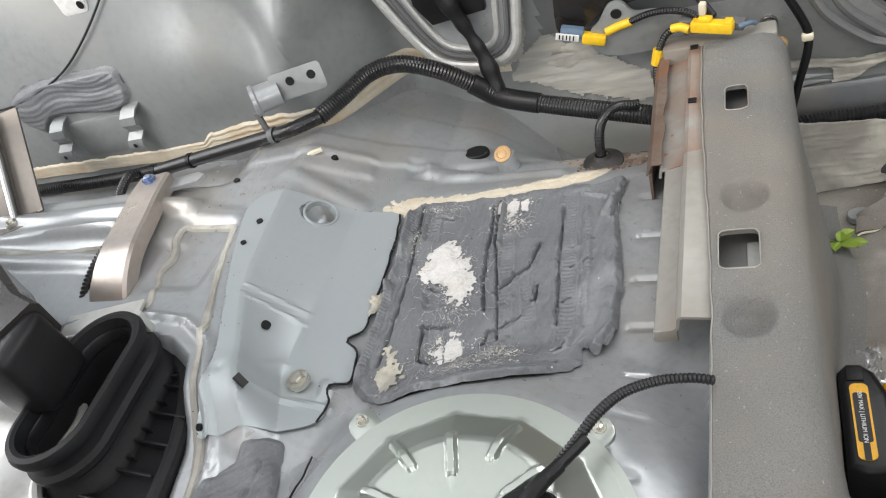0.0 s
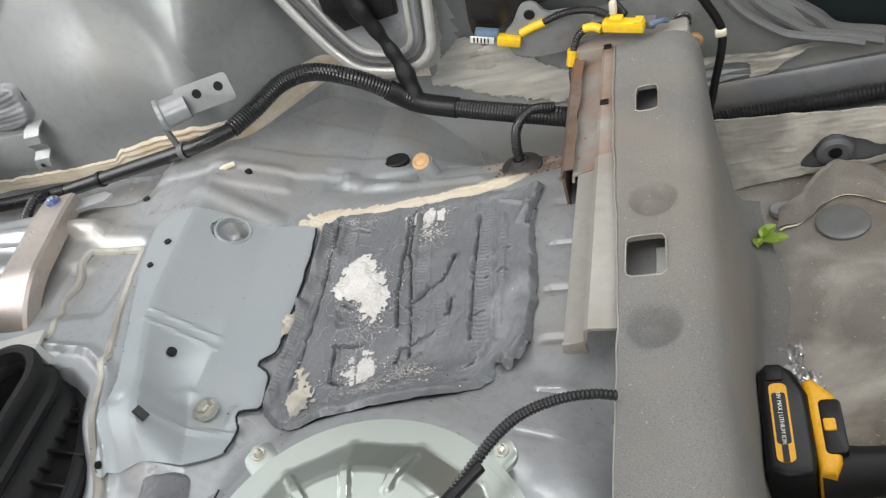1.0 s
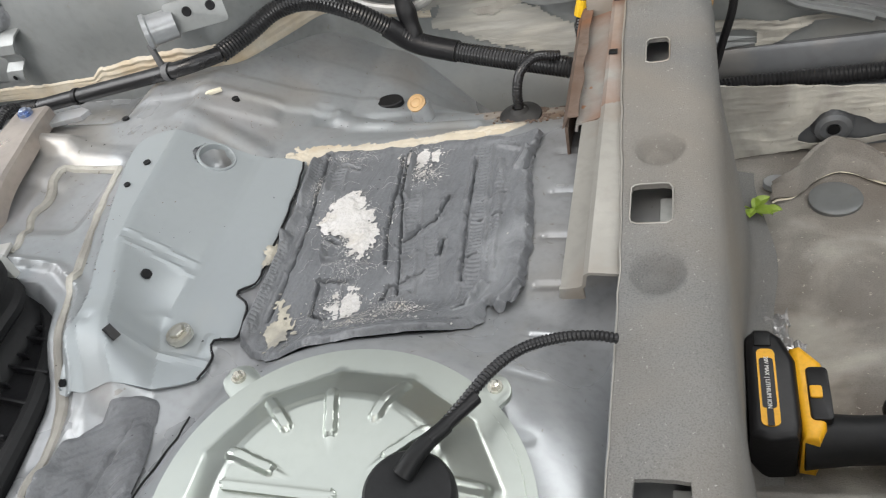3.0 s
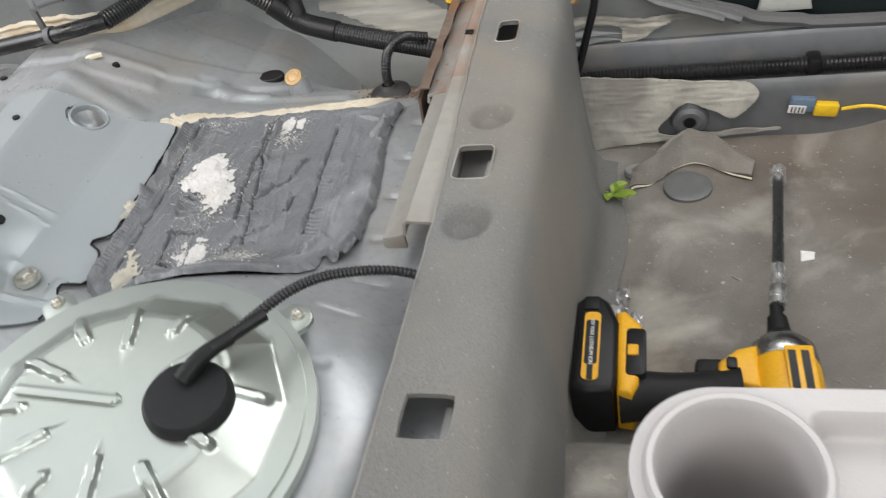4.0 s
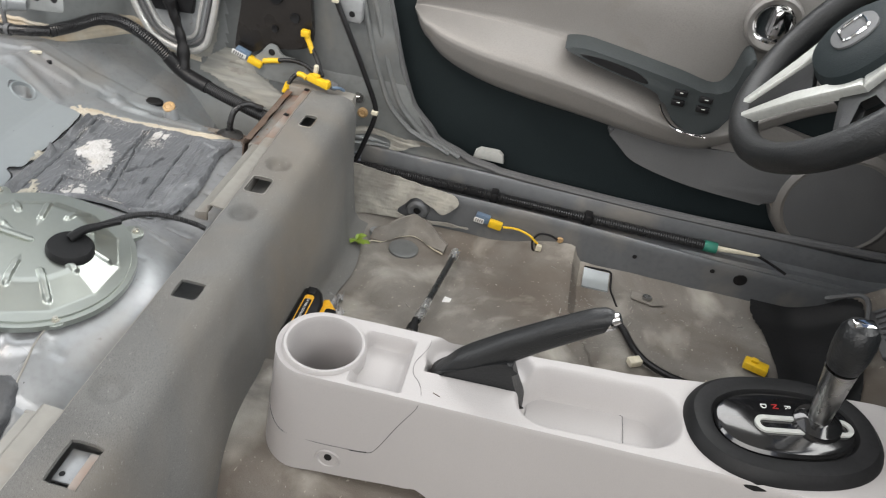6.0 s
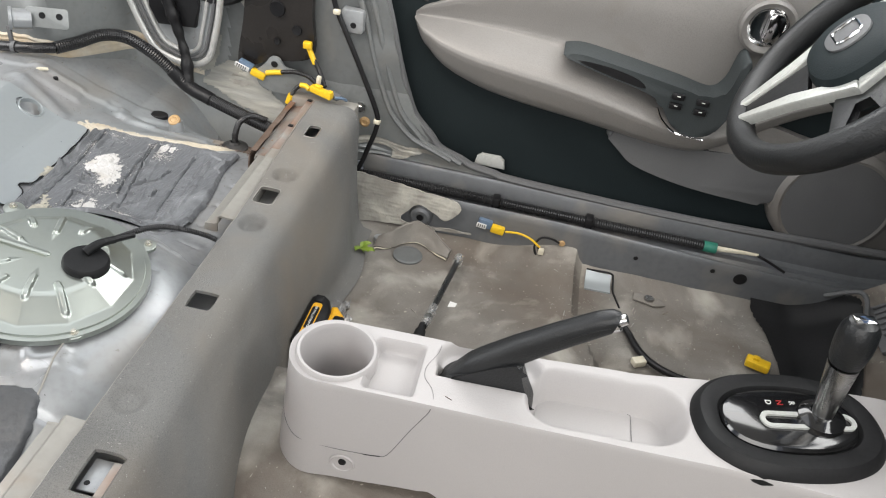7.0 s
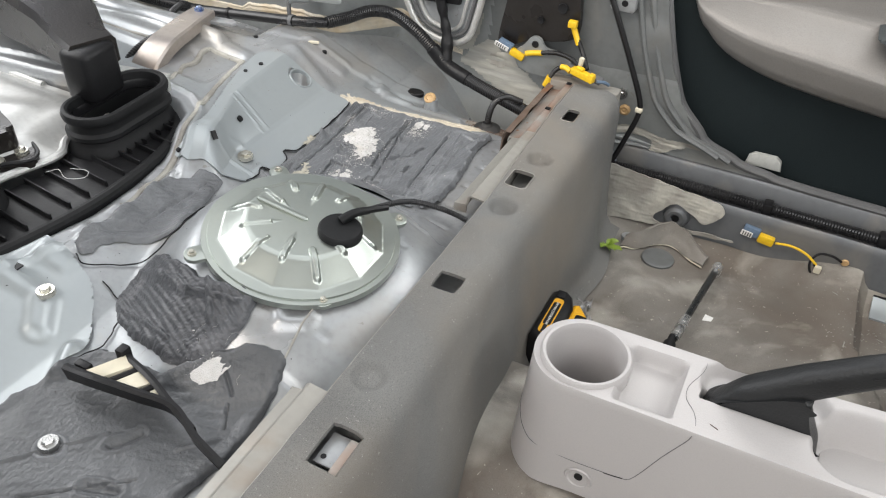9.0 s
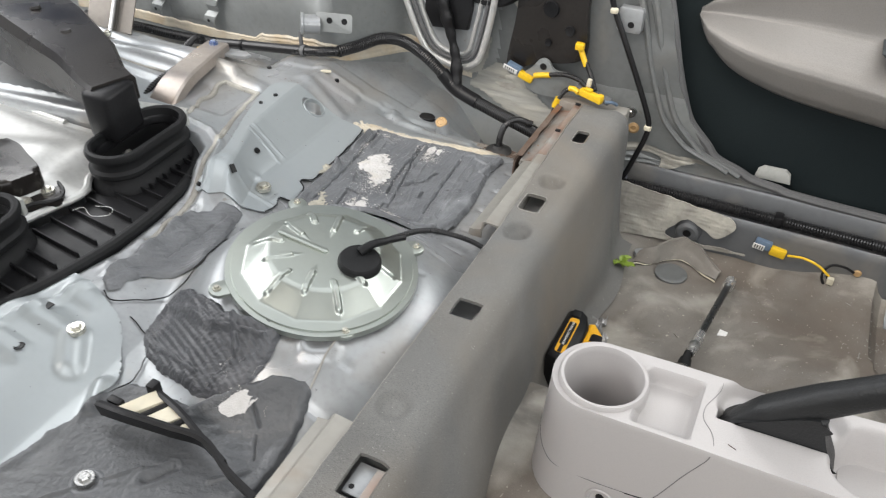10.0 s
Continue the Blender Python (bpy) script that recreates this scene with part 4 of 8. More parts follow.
def heap(name, mat, outline, h, seed, label, category, n=46, base=rear_z, lift=0.0, kind="", rough=1.0):
    poly = smooth_outline(outline, 5)
    x0, x1 = min(p[0] for p in poly) - 0.01, max(p[0] for p in poly) + 0.01
    y0, y1 = min(p[1] for p in poly) - 0.01, max(p[1] for p in poly) + 0.01

    def d(x, y):
        return inside(x, y, poly) + 0.007 * rough * nz(x, y, seed, 45) + 0.007 * rough * nz(x, y, seed, 130) + 0.004 * rough * nz(x, y, seed, 320)

    def f(x, y):
        x, y = to_edge(d, x, y)
        t = d(x, y)
        return (x, y, base(x, y) + lift + h * sstep(-0.002, 0.02, t) + (0.07 * h * nz(x, y, seed, 120) + 0.09 * h * nz(x, y, seed, 420)) * sstep(0, 0.006, t))

    bm = grid(frange(x0, x1, n), frange(y0, y1, max(8, int(n * (y1 - y0) / (x1 - x0)))), f, lambda x, y: d(x, y) < -0.0005)
    return solo(name, bm, mat, label, category, kind=kind, angle=2.0)


heap("white_powder", POWDER, [(-0.345, 0.367), (-0.336, 0.388), (-0.318, 0.399), (-0.298, 0.388), (-0.289, 0.366), (-0.276, 0.338), (-0.272, 0.312), (-0.286, 0.302), (-0.300, 0.322), (-0.318, 0.334), (-0.338, 0.346)],
     0.005, 5, "heap of white powder on the mastic sheet", "powder", 130, lift=0.010, rough=1.15)
heap("white_powder", POWDER, [(-0.202, -0.199), (-0.192, -0.183), (-0.178, -0.176), (-0.155, -0.173), (-0.160, -0.188), (-0.183, -0.206)], 0.002, 8, "flat white powder patch at the edge of the mastic sheet", "powder", lift=0.008, rough=0.30)
heap("chip_crumbs", POWDER, [(-0.297, 0.250), (-0.280, 0.262), (-0.262, 0.250), (-0.262, 0.236), (-0.285, 0.230)], 0.0015, 15, "white crumbs rubbed into the mastic sheet", "crumbs", 100, lift=0.0095, rough=2.0)
heap("chip_crumbs", POWDER, [(-0.274, 0.452), (-0.255, 0.466), (-0.234, 0.464), (-0.240, 0.440), (-0.262, 0.436)], 0.0015, 17, "white crumbs rubbed into the mastic sheet", "crumbs", 100, lift=0.0095, rough=2.0)
heap("glue_blot", GLUE, [(-0.358, 0.252), (-0.340, 0.240), (-0.328, 0.215), (-0.333, 0.190), (-0.344, 0.198), (-0.346, 0.225)], 0.002, 23, "dried yellowish glue blot", "glue", 30, lift=0.010, rough=2)
heap("glue_blot", GLUE, [(-0.392, 0.312), (-0.384, 0.330), (-0.376, 0.318), (-0.382, 0.298)], 0.004, 27, "dried yellowish glue blot", "glue", 24, lift=0.008)
heap("seam_sealant", SEALANT, [(-0.42, 0.470), (-0.400, 0.492), (-0.35, 0.497), (-0.28, 0.500), (-0.21, 0.510), (-0.165, 0.530), (-0.150, 0.528), (-0.165, 0.502), (-0.25, 0.484), (-0.33, 0.482), (-0.40, 0.464)],
     0.002, 33, "pale smeared seam sealant along the floor joint", "sealant", 150, kind="structure", rough=0.55)
heap("seam_sealant", SEALANT, [(-0.232, 0.507), (-0.205, 0.518), (-0.172, 0.537), (-0.152, 0.535), (-0.160, 0.506), (-0.195, 0.498)], 0.003, 35, "ochre lump of seam sealant on the floor joint", "sealant", 80, kind="structure", rough=0.6)
heap("seam_sealant", SEALANT, [(-0.425, 0.470), (-0.408, 0.486), (-0.392, 0.482), (-0.398, 0.462), (-0.418, 0.458)], 0.002, 37, "cream smear of seam sealant at the sheet's corner", "sealant", 40, kind="structure", rough=1.6)
PLATE_ZONE = [(-0.572, 0.412), (-0.555, 0.442), (-0.402, 0.458), (-0.388, 0.274), (-0.399, 0.155), (-0.492, 0.108), (-0.546, 0.313)]
SPECKS = random.Random(77)
sp = bmesh.new()
for gx, gy, ga, gb, count in ((-0.572, 0.322, 0.014, 0.010, 12), (-0.600, 0.452, 0.016, 0.006, 16), (-0.556, 0.458, 0.016, 0.006, 14), (-0.528, 0.515, 0.010, 0.005, 12), (-0.46, 0.50, 0.08, 0.03, 20), (-0.30, 0.56, 0.07, 0.02, 18), (-0.50, 0.30, 0.05, 0.08, 14)):
    for k in range(count):
        px, py, pr = SPECKS.gauss(gx, ga * 0.6), SPECKS.gauss(gy, gb * 0.6), SPECKS.uniform(0.0006, 0.0017)
        crumb(sp, Matrix.Translation((px, py, rear_z(px, py) + (0.006 if inside(px, py, PLATE_ZONE) > 0 else 0.0008))) @ Matrix.Rotation(SPECKS.uniform(0, 6.28), 4, "Z") @ Matrix.Diagonal((pr, pr * SPECKS.uniform(0.5, 1), 0.0005, 1)))
solo("rust_specks", sp, GRIME, "small brown rust and dirt specks strewn on the rear floor", "dirt", kind="stuff")
heap("floor_grime", GRIME, [(-0.215, 0.575), (-0.180, 0.600), (-0.120, 0.612), (-0.106, 0.585), (-0.112, 0.545), (-0.150, 0.538), (-0.195, 0.552)], 0.001, 51, "brown crusted grime round the grommet", "grime", 60, kind="structure", rough=2.2)


# white fibres and dust round the powder
def fibres(name, mat, spots, count, seed, label, category, lift=0.011):
    rnd = random.Random(seed)
    bm = bmesh.new()
    for k in range(count):
        cx, cy, sx, sy = spots[k % len(spots)]
        x, y = rnd.gauss(cx, sx), rnd.gauss(cy, sy)
        if rnd.random() < 0.45:
            ang, bend = rnd.uniform(0, 6.28), rnd.uniform(-0.8, 0.8)
            ln = rnd.uniform(0.006, 0.024)
            pts = []
            for i in range(6):
                pts.append((x, y, rear_z(x, y) + lift + 0.002 * math.sin(i * 1.3 + k)))
                x, y, ang = x + ln / 5 * math.cos(ang), y + ln / 5 * math.sin(ang), ang + bend * 0.4
            w = rnd.uniform(0.00006, 0.00013)
            for p, q in zip(pts, pts[1:]):
                p, q = Vector(p), Vector(q)
                sd = (q - p).cross(Vector((0, 0, 1))).normalized() * w
                top = Vector((0, 0, w * 1.4))
                a = [bm.verts.new(v) for v in (p - sd, p + sd, p + top, q - sd, q + sd, q + top)]
                bm.faces.new((a[0], a[2], a[5], a[3]))
                bm.faces.new((a[2], a[1], a[4], a[5]))
        else:
            s = rnd.choice((0.0004, 0.0005, 0.0007, 0.0010, 0.0015))
            m = Matrix.Translation((x, y, rear_z(x, y) + lift)) @ Matrix.Rotation(rnd.uniform(0, 3), 4, "Z") @ Matrix.Rotation(rnd.uniform(0, 3), 4, "X") @ Matrix.Diagonal((s * rnd.uniform(0.7, 2), s, s * 0.7, 1))
            crumb(bm, m)
    return solo(name, bm, mat, label, category, kind="stuff", smooth=False)


fibres("powder_fibres", POWDER, [(-0.300, 0.330, 0.014, 0.018), (-0.285, 0.300, 0.016, 0.018), (-0.283, 0.245, 0.018, 0.012), (-0.256, 0.452, 0.014, 0.012), (-0.340, 0.462, 0.016, 0.006), (-0.315, 0.365, 0.024, 0.026),
                                 (-0.250, 0.205, 0.030, 0.010), (-0.225, 0.234, 0.012, 0.005), (-0.368, 0.405, 0.006, 0.010), (-0.246, 0.422, 0.008, 0.006)], 1400, 7, "white fibres and crumbs strewn over the mastic sheet", "fibres")
fibres("powder_fibres", POWDER, [(-0.198, -0.18, 0.016, 0.012)], 60, 9, "white crumbs strewn round the powder patch", "crumbs", 0.009)

# brushed seam sealant along the foot of the wheel housing
SEAMZ = [(-1.25, 0.294, 0.316), (-1.09, 0.297, 0.318), (-0.985, 0.295, 0.316), (-0.82, 0.292, 0.312), (-0.74, 0.291, 0.314), (-0.715, 0.292, 0.328), (-0.62, 0.302, 0.338), (-0.54, 0.306, 0.336), (-0.47, 0.286, 0.330), (-0.42, 0.276, 0.318), (-0.36, 0.262, 0.302), (-0.30, 0.256, 0.272)]
SEAM_LO, SEAM_HI = [(a, b) for a, b, c in SEAMZ], [(a, c) for a, b, c in SEAMZ]


def seam_band(x, t):
    lo, hi = table(SEAM_LO, x), table(SEAM_HI, x)
    lo, hi = lo - 0.004 - 0.003 * nz(x, 0, 1, 30), hi + 0.004 * nz(x, 0, 5, 45) + 0.002 * nz(x, 0, 8, 140)
    z = lerp(lo, hi, t)
    e = sstep(0, 0.10, t) * sstep(1.0, 0.80, t)
    return (x, side_y(x, z) + 0.001 - e * (0.0035 + (0.25 + 0.75 * sstep(-0.80, -0.66, x)) * (0.0018 * nz(x * 0.5, t * 0.75, 3, 12) + 0.0006 * nz(x, t, 6, 40))), z)


solo("seam_sealant", grid(frange(-1.25, -0.30, 320), frange(0, 1, 44), seam_band), SEALANT, "cream brushed seam sealant along the wheel housing", "sealant", kind="structure", angle=2.0)


def bead(path, r, mat, label, wave=0.0015, lift=-0.0018):
    pts = spline([(x, y, 0) for x, y in path], 10)
    pts = [(p.x + wave * nz(p.x, p.y, 3, 60), p.y + wave * nz(p.x, p.y, 7, 60), rear_z(p.x, p.y) + lift) for p in pts]
    return solo("sealant_bead", tube(pts, lambda t: r * (1 + 0.35 * nz(t * 14, r, 2, 1)), 8, n=1), mat, label, "sealant", "sealant beads")


bead([(-0.700, 0.215), (-0.655, 0.255), (-0.632, 0.262), (-0.655, 0.313), (-0.652, 0.340), (-0.658, 0.372), (-0.655, 0.392), (-0.630, 0.395), (-0.586, 0.393), (-0.577, 0.370), (-0.571, 0.341), (-0.561, 0.301), (-0.545, 0.254), (-0.525, 0.195), (-0.500, 0.130), (-0.482, 0.06), (-0.476, -0.02)], 0.0052, SEALANT_PALE, "pale wavy bead of seam sealant on the floor joint")
bead([(-1.20, 0.362), (-0.96, 0.360), (-0.83, 0.357), (-0.756, 0.362), (-0.72, 0.372)], 0.0045, SEALANT_PALE, "pale straight bead of seam sealant beside the ridge", 0.0006)
bead([(-0.458, -0.12), (-0.439, -0.126), (-0.405, -0.085), (-0.371, -0.048), (-0.366, -0.02), (-0.377, 0.044), (-0.389, 0.118)], 0.0010, BLACK, "thin dark crack along the mastic edge", 0.003, 0.004)
# Black tubes put the shade at the stiffener plates' edges into colour.
bead([(-0.41, -0.128), (-0.39, -0.132), (-0.362, -0.145), (-0.350, -0.166), (-0.338, -0.20), (-0.348, -0.229), (-0.343, -0.277), (-0.328, -0.30), (-0.324, -0.342), (-0.335, -0.40)], 0.0009, BLACK, "thin black line for the shade along the stiffener plate", 0.004, 0.003)
bead([(-0.399, 0.155), (-0.396, 0.178), (-0.401, 0.199), (-0.383, 0.208), (-0.388, 0.243), (-0.403, 0.259), (-0.389, 0.274), (-0.389, 0.309), (-0.390, 0.363), (-0.394, 0.42), (-0.400, 0.458)], 0.0013, BLACK, "thin black line for the shade along the stiffener plate", 0.003, 0.005)


bead([(-0.106, 0.09), (-0.105, 0.05), (-0.104, 0.0), (-0.106, -0.08), (-0.108, -0.165)], 0.0013, SEALANT_PALE, "thin pale sealed seam beside the cross member", 0.001, 0.001)

heap("chip_crumbs", POWDER, [(-0.141, 0.330), (-0.136, 0.330), (-0.138, 0.290), (-0.143, 0.292)], 0.001, 19, "white scuff on the mastic sheet", "crumbs", 16, lift=0.0095, rough=0.6)
# ---- centre console ----
con = thing("centre_console", (0.45, 0.053, 0.08), "light grey plastic centre console with cup holder and trays", "console")


CY = 0.038  # the console's middle line
CUP = (0.1975, 0.036)


def con_hw(x):
    if x < 0.19:
        return 0.0600 * math.sqrt(max(0.0, 1 - ((0.19 - x) / 0.055) ** 2))
    return table([(0.19, 0.0600), (0.33, 0.0605), (0.45, 0.0625), (0.58, 0.066), (0.70, 0.074), (0.85, 0.090), (1.10, 0.10)], x)


def con_rim(x):
    return table([(0.11, 0.260), (0.33, 0.267), (0.45, 0.272), (0.58, 0.280), (0.70, 0.293), (0.90, 0.310), (1.10, 0.300)], x)


def con_base(x):
    return table([(0.11, 0.086), (0.14, 0.078), (0.23, 0.092), (0.335, 0.104), (0.352, 0.108), (0.385, 0.090), (1.1, 0.086)], x)


def con_top(x, y):
    z = con_rim(x)
    z -= 0.022 * plateau(x, y, 0.277, 0.033, 0.031, 0.044, 0.004) * (1 if math.hypot(x - CUP[0], y - CUP[1]) > 0.052 else 0)
    z -= 0.145 * (1 - sstep(0.047, 0.050, math.hypot(x - CUP[0], y - CUP[1])))
    # front bin with a round end
    qx, qy = abs(x - 0.552) - 0.058, abs(y - 0.036) - 0.006
    z -= 0.046 * (1 - sstep(-0.022, 0.0, math.hypot(max(qx, 0), max(qy, 0)) - 0.047))
    # hollow and slot for the brake lever
    qx, qy = abs(x - 0.398) - 0.042, abs(y - 0.066) - 0.006
    z -= 0.016 * (1 - sstep(-0.010, 0.003, math.hypot(max(qx, 0), max(qy, 0)) - 0.028))
    z -= 0.05 * plateau(x, y, 0.347, 0.046, 0.013, 0.012, 0.003)
    return z


def con_side(x, z):
    """The near side of the console at the length x and the height z."""
    f = (z - con_base(x)) / (con_rim(x) - 0.004 - con_base(x))
    hw = con_hw(x)
    return (x - (0.012 * (1 - f) * max(0, (0.19 - x) / 0.055) if x < 0.19 else 0), CY - hw - 0.008 * min(1, hw / 0.05) * (1 - f) ** 1.2 - 0.0002, z)


xs = [0.135 + 0.055 * (1 - math.cos(math.pi / 2 * i / 22)) for i in range(23)] + frange(0.19, 1.08, 330)[1:]
W = [(-1.0, 0.0, 0.015), (-1.0, 0.0, 0.010), (-1.0, 0.0, 0.006), (-1.0, 0.0, 0.002), (-0.995, 0.985, 0.0)] + [(-0.98 + 1.96 * i / 66, 1.0, 0.0) for i in range(67)] + [(0.995, 0.985, 0.0), (1.0, 0.0, 0.002), (1.0, 0.0, 0.006), (1.0, 0.0, 0.010), (1.0, 0.0, 0.015)]
drop = [0.0, 0.30, 0.62, 0.96]


def con_f(x, j):
    j = int(j)
    hw = con_hw(x)
    n = len(W)
    k = j if j < n / 2 else n - 1 - j
    s = -1 if j < n / 2 else 1
    bot, top = con_base(x), con_rim(x)
    if k < 4:
        f = drop[k]
        z = lerp(bot, top - 0.004, f)
        y = CY + s * (hw + (0.008 * min(1, hw / 0.05)) * (1 - f) ** 1.2)
        xx = x - (0.012 * (1 - f) if x < 0.19 else 0) * max(0, (0.19 - x) / 0.055)
        return (xx, y, z)
    v = W[j][0]
    y = CY + v * hw
    z = con_top(x, y) - (0.0025 if k == 4 else 0)
    return (x, y, z)


part("shell", grid(xs, list(range(len(W))), con_f), CONSOLE, con, angle=0.9)
cm = Matrix.Translation((*CUP, 0.009))
cup = part("cup_holder", lathe([(0.0545, 0.236), (0.0550, 0.250), (0.0540, 0.2575), (0.0520, 0.2600), (0.0485, 0.2595), (0.0470, 0.2560), (0.0465, 0.250), (0.0452, 0.20), (0.0440, 0.125), (0.0410, 0.118), (0, 0.118)], 64, cm), CONSOLE, con)
part("tray_mat", grid(frange(0.470, 0.594, 20), frange(0.004, 0.070, 12), lambda x, y: (x, y, con_top(x, 0.036) + 0.0015), thick=-0.002), CONSOLE, con, "loose grey tray liner")
part("joint", tube([(x, y, con_top(x, 0.036) + 0.0018) for x, y in ((0.470, 0.0705), (0.53, 0.0712), (0.588, 0.0705), (0.5945, 0.063), (0.5955, 0.04), (0.596, 0.004))], 0.0004, 5), TRIMGREY, con, "thin liner joint")
# joint lines and screw recess on the near side
part("joint", tube([con_side(x, z) for x, z in ((0.1365, 0.172), (0.142, 0.160), (0.152, 0.151), (0.17, 0.146), (0.212, 0.1475), (0.25, 0.150), (0.280, 0.1535), (0.292, 0.163), (0.315, 0.215), (0.333, 0.252), (0.336, 0.2625))], 0.0005, 5), TRIMGREY, con, "thin dark joint line")
part("joint", tube([(0.336, -0.0215, 0.2642), (0.336, -0.008, 0.2675), (0.330, 0.008, 0.2675), (0.319, 0.022, 0.2674), (0.317, 0.042, 0.2674), (0.326, 0.066, 0.2675), (0.329, 0.080, 0.2675), (0.328, 0.096, 0.2660)], 0.00025, 5), TRIMGREY, con, "thin dark joint line")
SCR = con_side(0.231, 0.122)
sm = Matrix.Translation((SCR[0], SCR[1] - 0.0012, SCR[2])) @ Matrix.Rotation(math.pi / 2, 4, "X")
rec = part("screw_recess", lathe([(0.0180, -0.0012), (0.0165, 0.0008), (0.0140, 0.0004), (0.010, -0.004), (0, -0.005)], 28, sm), CONSOLE, con)
part("screw", lathe([(0, 0.0008), (0.005, 0.0004), (0.006, -0.004)], 16, sm @ Matrix.Translation((0, 0.003, 0))), RUBBER, rec, "dark screw")
part("scratch", tube([con_side(x, z) for x, z in ((0.258, 0.1502), (0.266, 0.1512), (0.274, 0.1524), (0.281, 0.154))], 0.0009, 5), RUBBER, con, "black scratch")
part("scratch", tube([(0.350, -0.002, 0.2682), (0.3545, -0.004, 0.2683), (0.359, -0.006, 0.2684)], 0.0005, 5), RUST, con, "small brown scratch")


def xz(pts, y0, y1, bevel=0.0, seg=2):
    """A plate standing along the door: outline (x, z), from y1 (inside) to y0."""
    m = Matrix(((1, 0, 0, 0), (0, 0, -1, 0), (0, 1, 0, 0), (0, 0, 0, 1)))
    return slab(pts, -y0, -y1, m, bevel, None, seg)



def line(pairs, x):
    return float(np.interp(x, [p[0] for p in pairs], [p[1] for p in pairs]))


part("front_panel", xz([(0.925, 0.080), (0.905, 0.20), (0.93, 0.27), (0.965, 0.305), (1.09, 0.298), (1.09, 0.080)], 0.02, -0.066, 0.006), PIANO, con, "gloss black panel towards the dashboard")
part("panel_trim", tube([(0.922, -0.064, 0.080), (0.902, -0.064, 0.20), (0.928, -0.064, 0.272), (0.964, -0.060, 0.308)], 0.0022, 6), CHROME, con, "thin chrome trim line")

# handbrake
hb = thing("handbrake_lever", (0.36, 0.050, 0.24), "black leather handbrake lever with chrome button", "handbrake")
HT = [(0.335, 0.252), (0.345, 0.268), (0.364, 0.297), (0.414, 0.343), (0.462, 0.381), (0.505, 0.412), (0.522, 0.419), (0.530, 0.417)]
HB = [(0.335, 0.232), (0.36, 0.245), (0.40, 0.275), (0.437, 0.305), (0.47, 0.336), (0.50, 0.362), (0.53, 0.388)]
HW = [(0.333, 0.006), (0.345, 0.013), (0.38, 0.018), (0.43, 0.016), (0.47, 0.0145), (0.52, 0.0145), (0.530, 0.013)]
lx = frange(0.335, 0.530, 44)
lv = frange(0, 2 * math.pi, 28)


def lever(x, a):
    top, bot, w = line(HT, x), line(HB, x), line(HW, x)
    ca, sa = math.cos(a), math.sin(a)
    return (x + 0.004 * sa, 0.050 + w * math.copysign(abs(ca) ** 0.75, ca), (top + bot) / 2 + (top - bot) / 2 * math.copysign(abs(sa) ** 0.8, sa))


bm = grid(lx, lv, lever)
bmesh.ops.remove_doubles(bm, verts=bm.verts, dist=1e-5)
bmesh.ops.holes_fill(bm, edges=bm.edges)
part("grip", bm, LEATHER, hb, angle=1.0)
WO = smooth_outline([(0.338, 0.250), (0.352, 0.268), (0.385, 0.290), (0.415, 0.308), (0.437, 0.314), (0.438, 0.300), (0.447, 0.275), (0.463, 0.241), (0.455, 0.247), (0.447, 0.257), (0.430, 0.264), (0.416, 0.267), (0.371, 0.262), (0.345, 0.254)], 5)
part("gaiter", xz(WO, 0.064, 0.031, 0.007, 3), LEATHER, hb, "black leather gaiter")
part("seam", tube([(x, 0.0355, lerp(line(HT, x), line(HB, x), 0.42)) for x in frange(0.475, 0.525, 6)], 0.0008, 5), RUBBER, hb, "stitched seam")
hm = Matrix.Translation((0.530, 0.050, 0.404)) @ Matrix.Rotation(radians(55), 4, "Y")
part("button", lathe([(0.0125, -0.005), (0.0125, 0.004), (0.011, 0.006), (0.008, 0.006), (0.007, 0.013), (0.006, 0.015), (0, 0.0155)], 24, hm), CHROME, hb, "chrome push button")

# shift lever
sh = thing("gear_selector", (0.775, 0.075, 0.29), "black oval gear selector with chrome slot and lever", "gear selector")
gm = Matrix.Translation((0.774, 0.050, 0.296)) @ Matrix.Rotation(-0.09, 4, "Y") @ Matrix.Rotation(0.16, 4, "Z")


def oval(profile, rx, ry, m, seg=64):
    bm = bmesh.new()
    rings = []
    for s, z in profile:
        rings.append([bm.verts.new(m @ Vector(((rx - s) * math.copysign(abs(math.cos(a)) ** 0.85, math.cos(a)), (ry - s) * math.copysign(abs(math.sin(a)) ** 0.85, math.sin(a)), z))) for a in frange(0, 2 * math.pi, seg)[:-1]])
    for p, q in zip(rings, rings[1:]):
        for i in range(seg):
            bm.faces.new((p[i], p[(i + 1) % seg], q[(i + 1) % seg], q[i]))
    bm.faces.new(rings[-1])
    return bm


part("surround", oval([(0.0, -0.03), (-0.002, -0.004), (0.002, 0.010), (0.010, 0.018), (0.022, 0.020), (0.030, 0.017), (0.034, 0.010)], 0.118, 0.086, gm), RUBBER, sh, "matt black surround")
plate = part("display_plate", oval([(0.0, 0.006), (0.0, 0.014), (0.003, 0.018), (0.008, 0.0195)], 0.084, 0.050, gm), PIANO, sh, "gloss black indicator plate")
sm2 = gm @ Matrix.Translation((0.020, -0.006, 0.020))
bm = bmesh.new()
o, i_ = rounded(0.118, 0.026, 0.0125, 6), rounded(0.106, 0.014, 0.0065, 6)
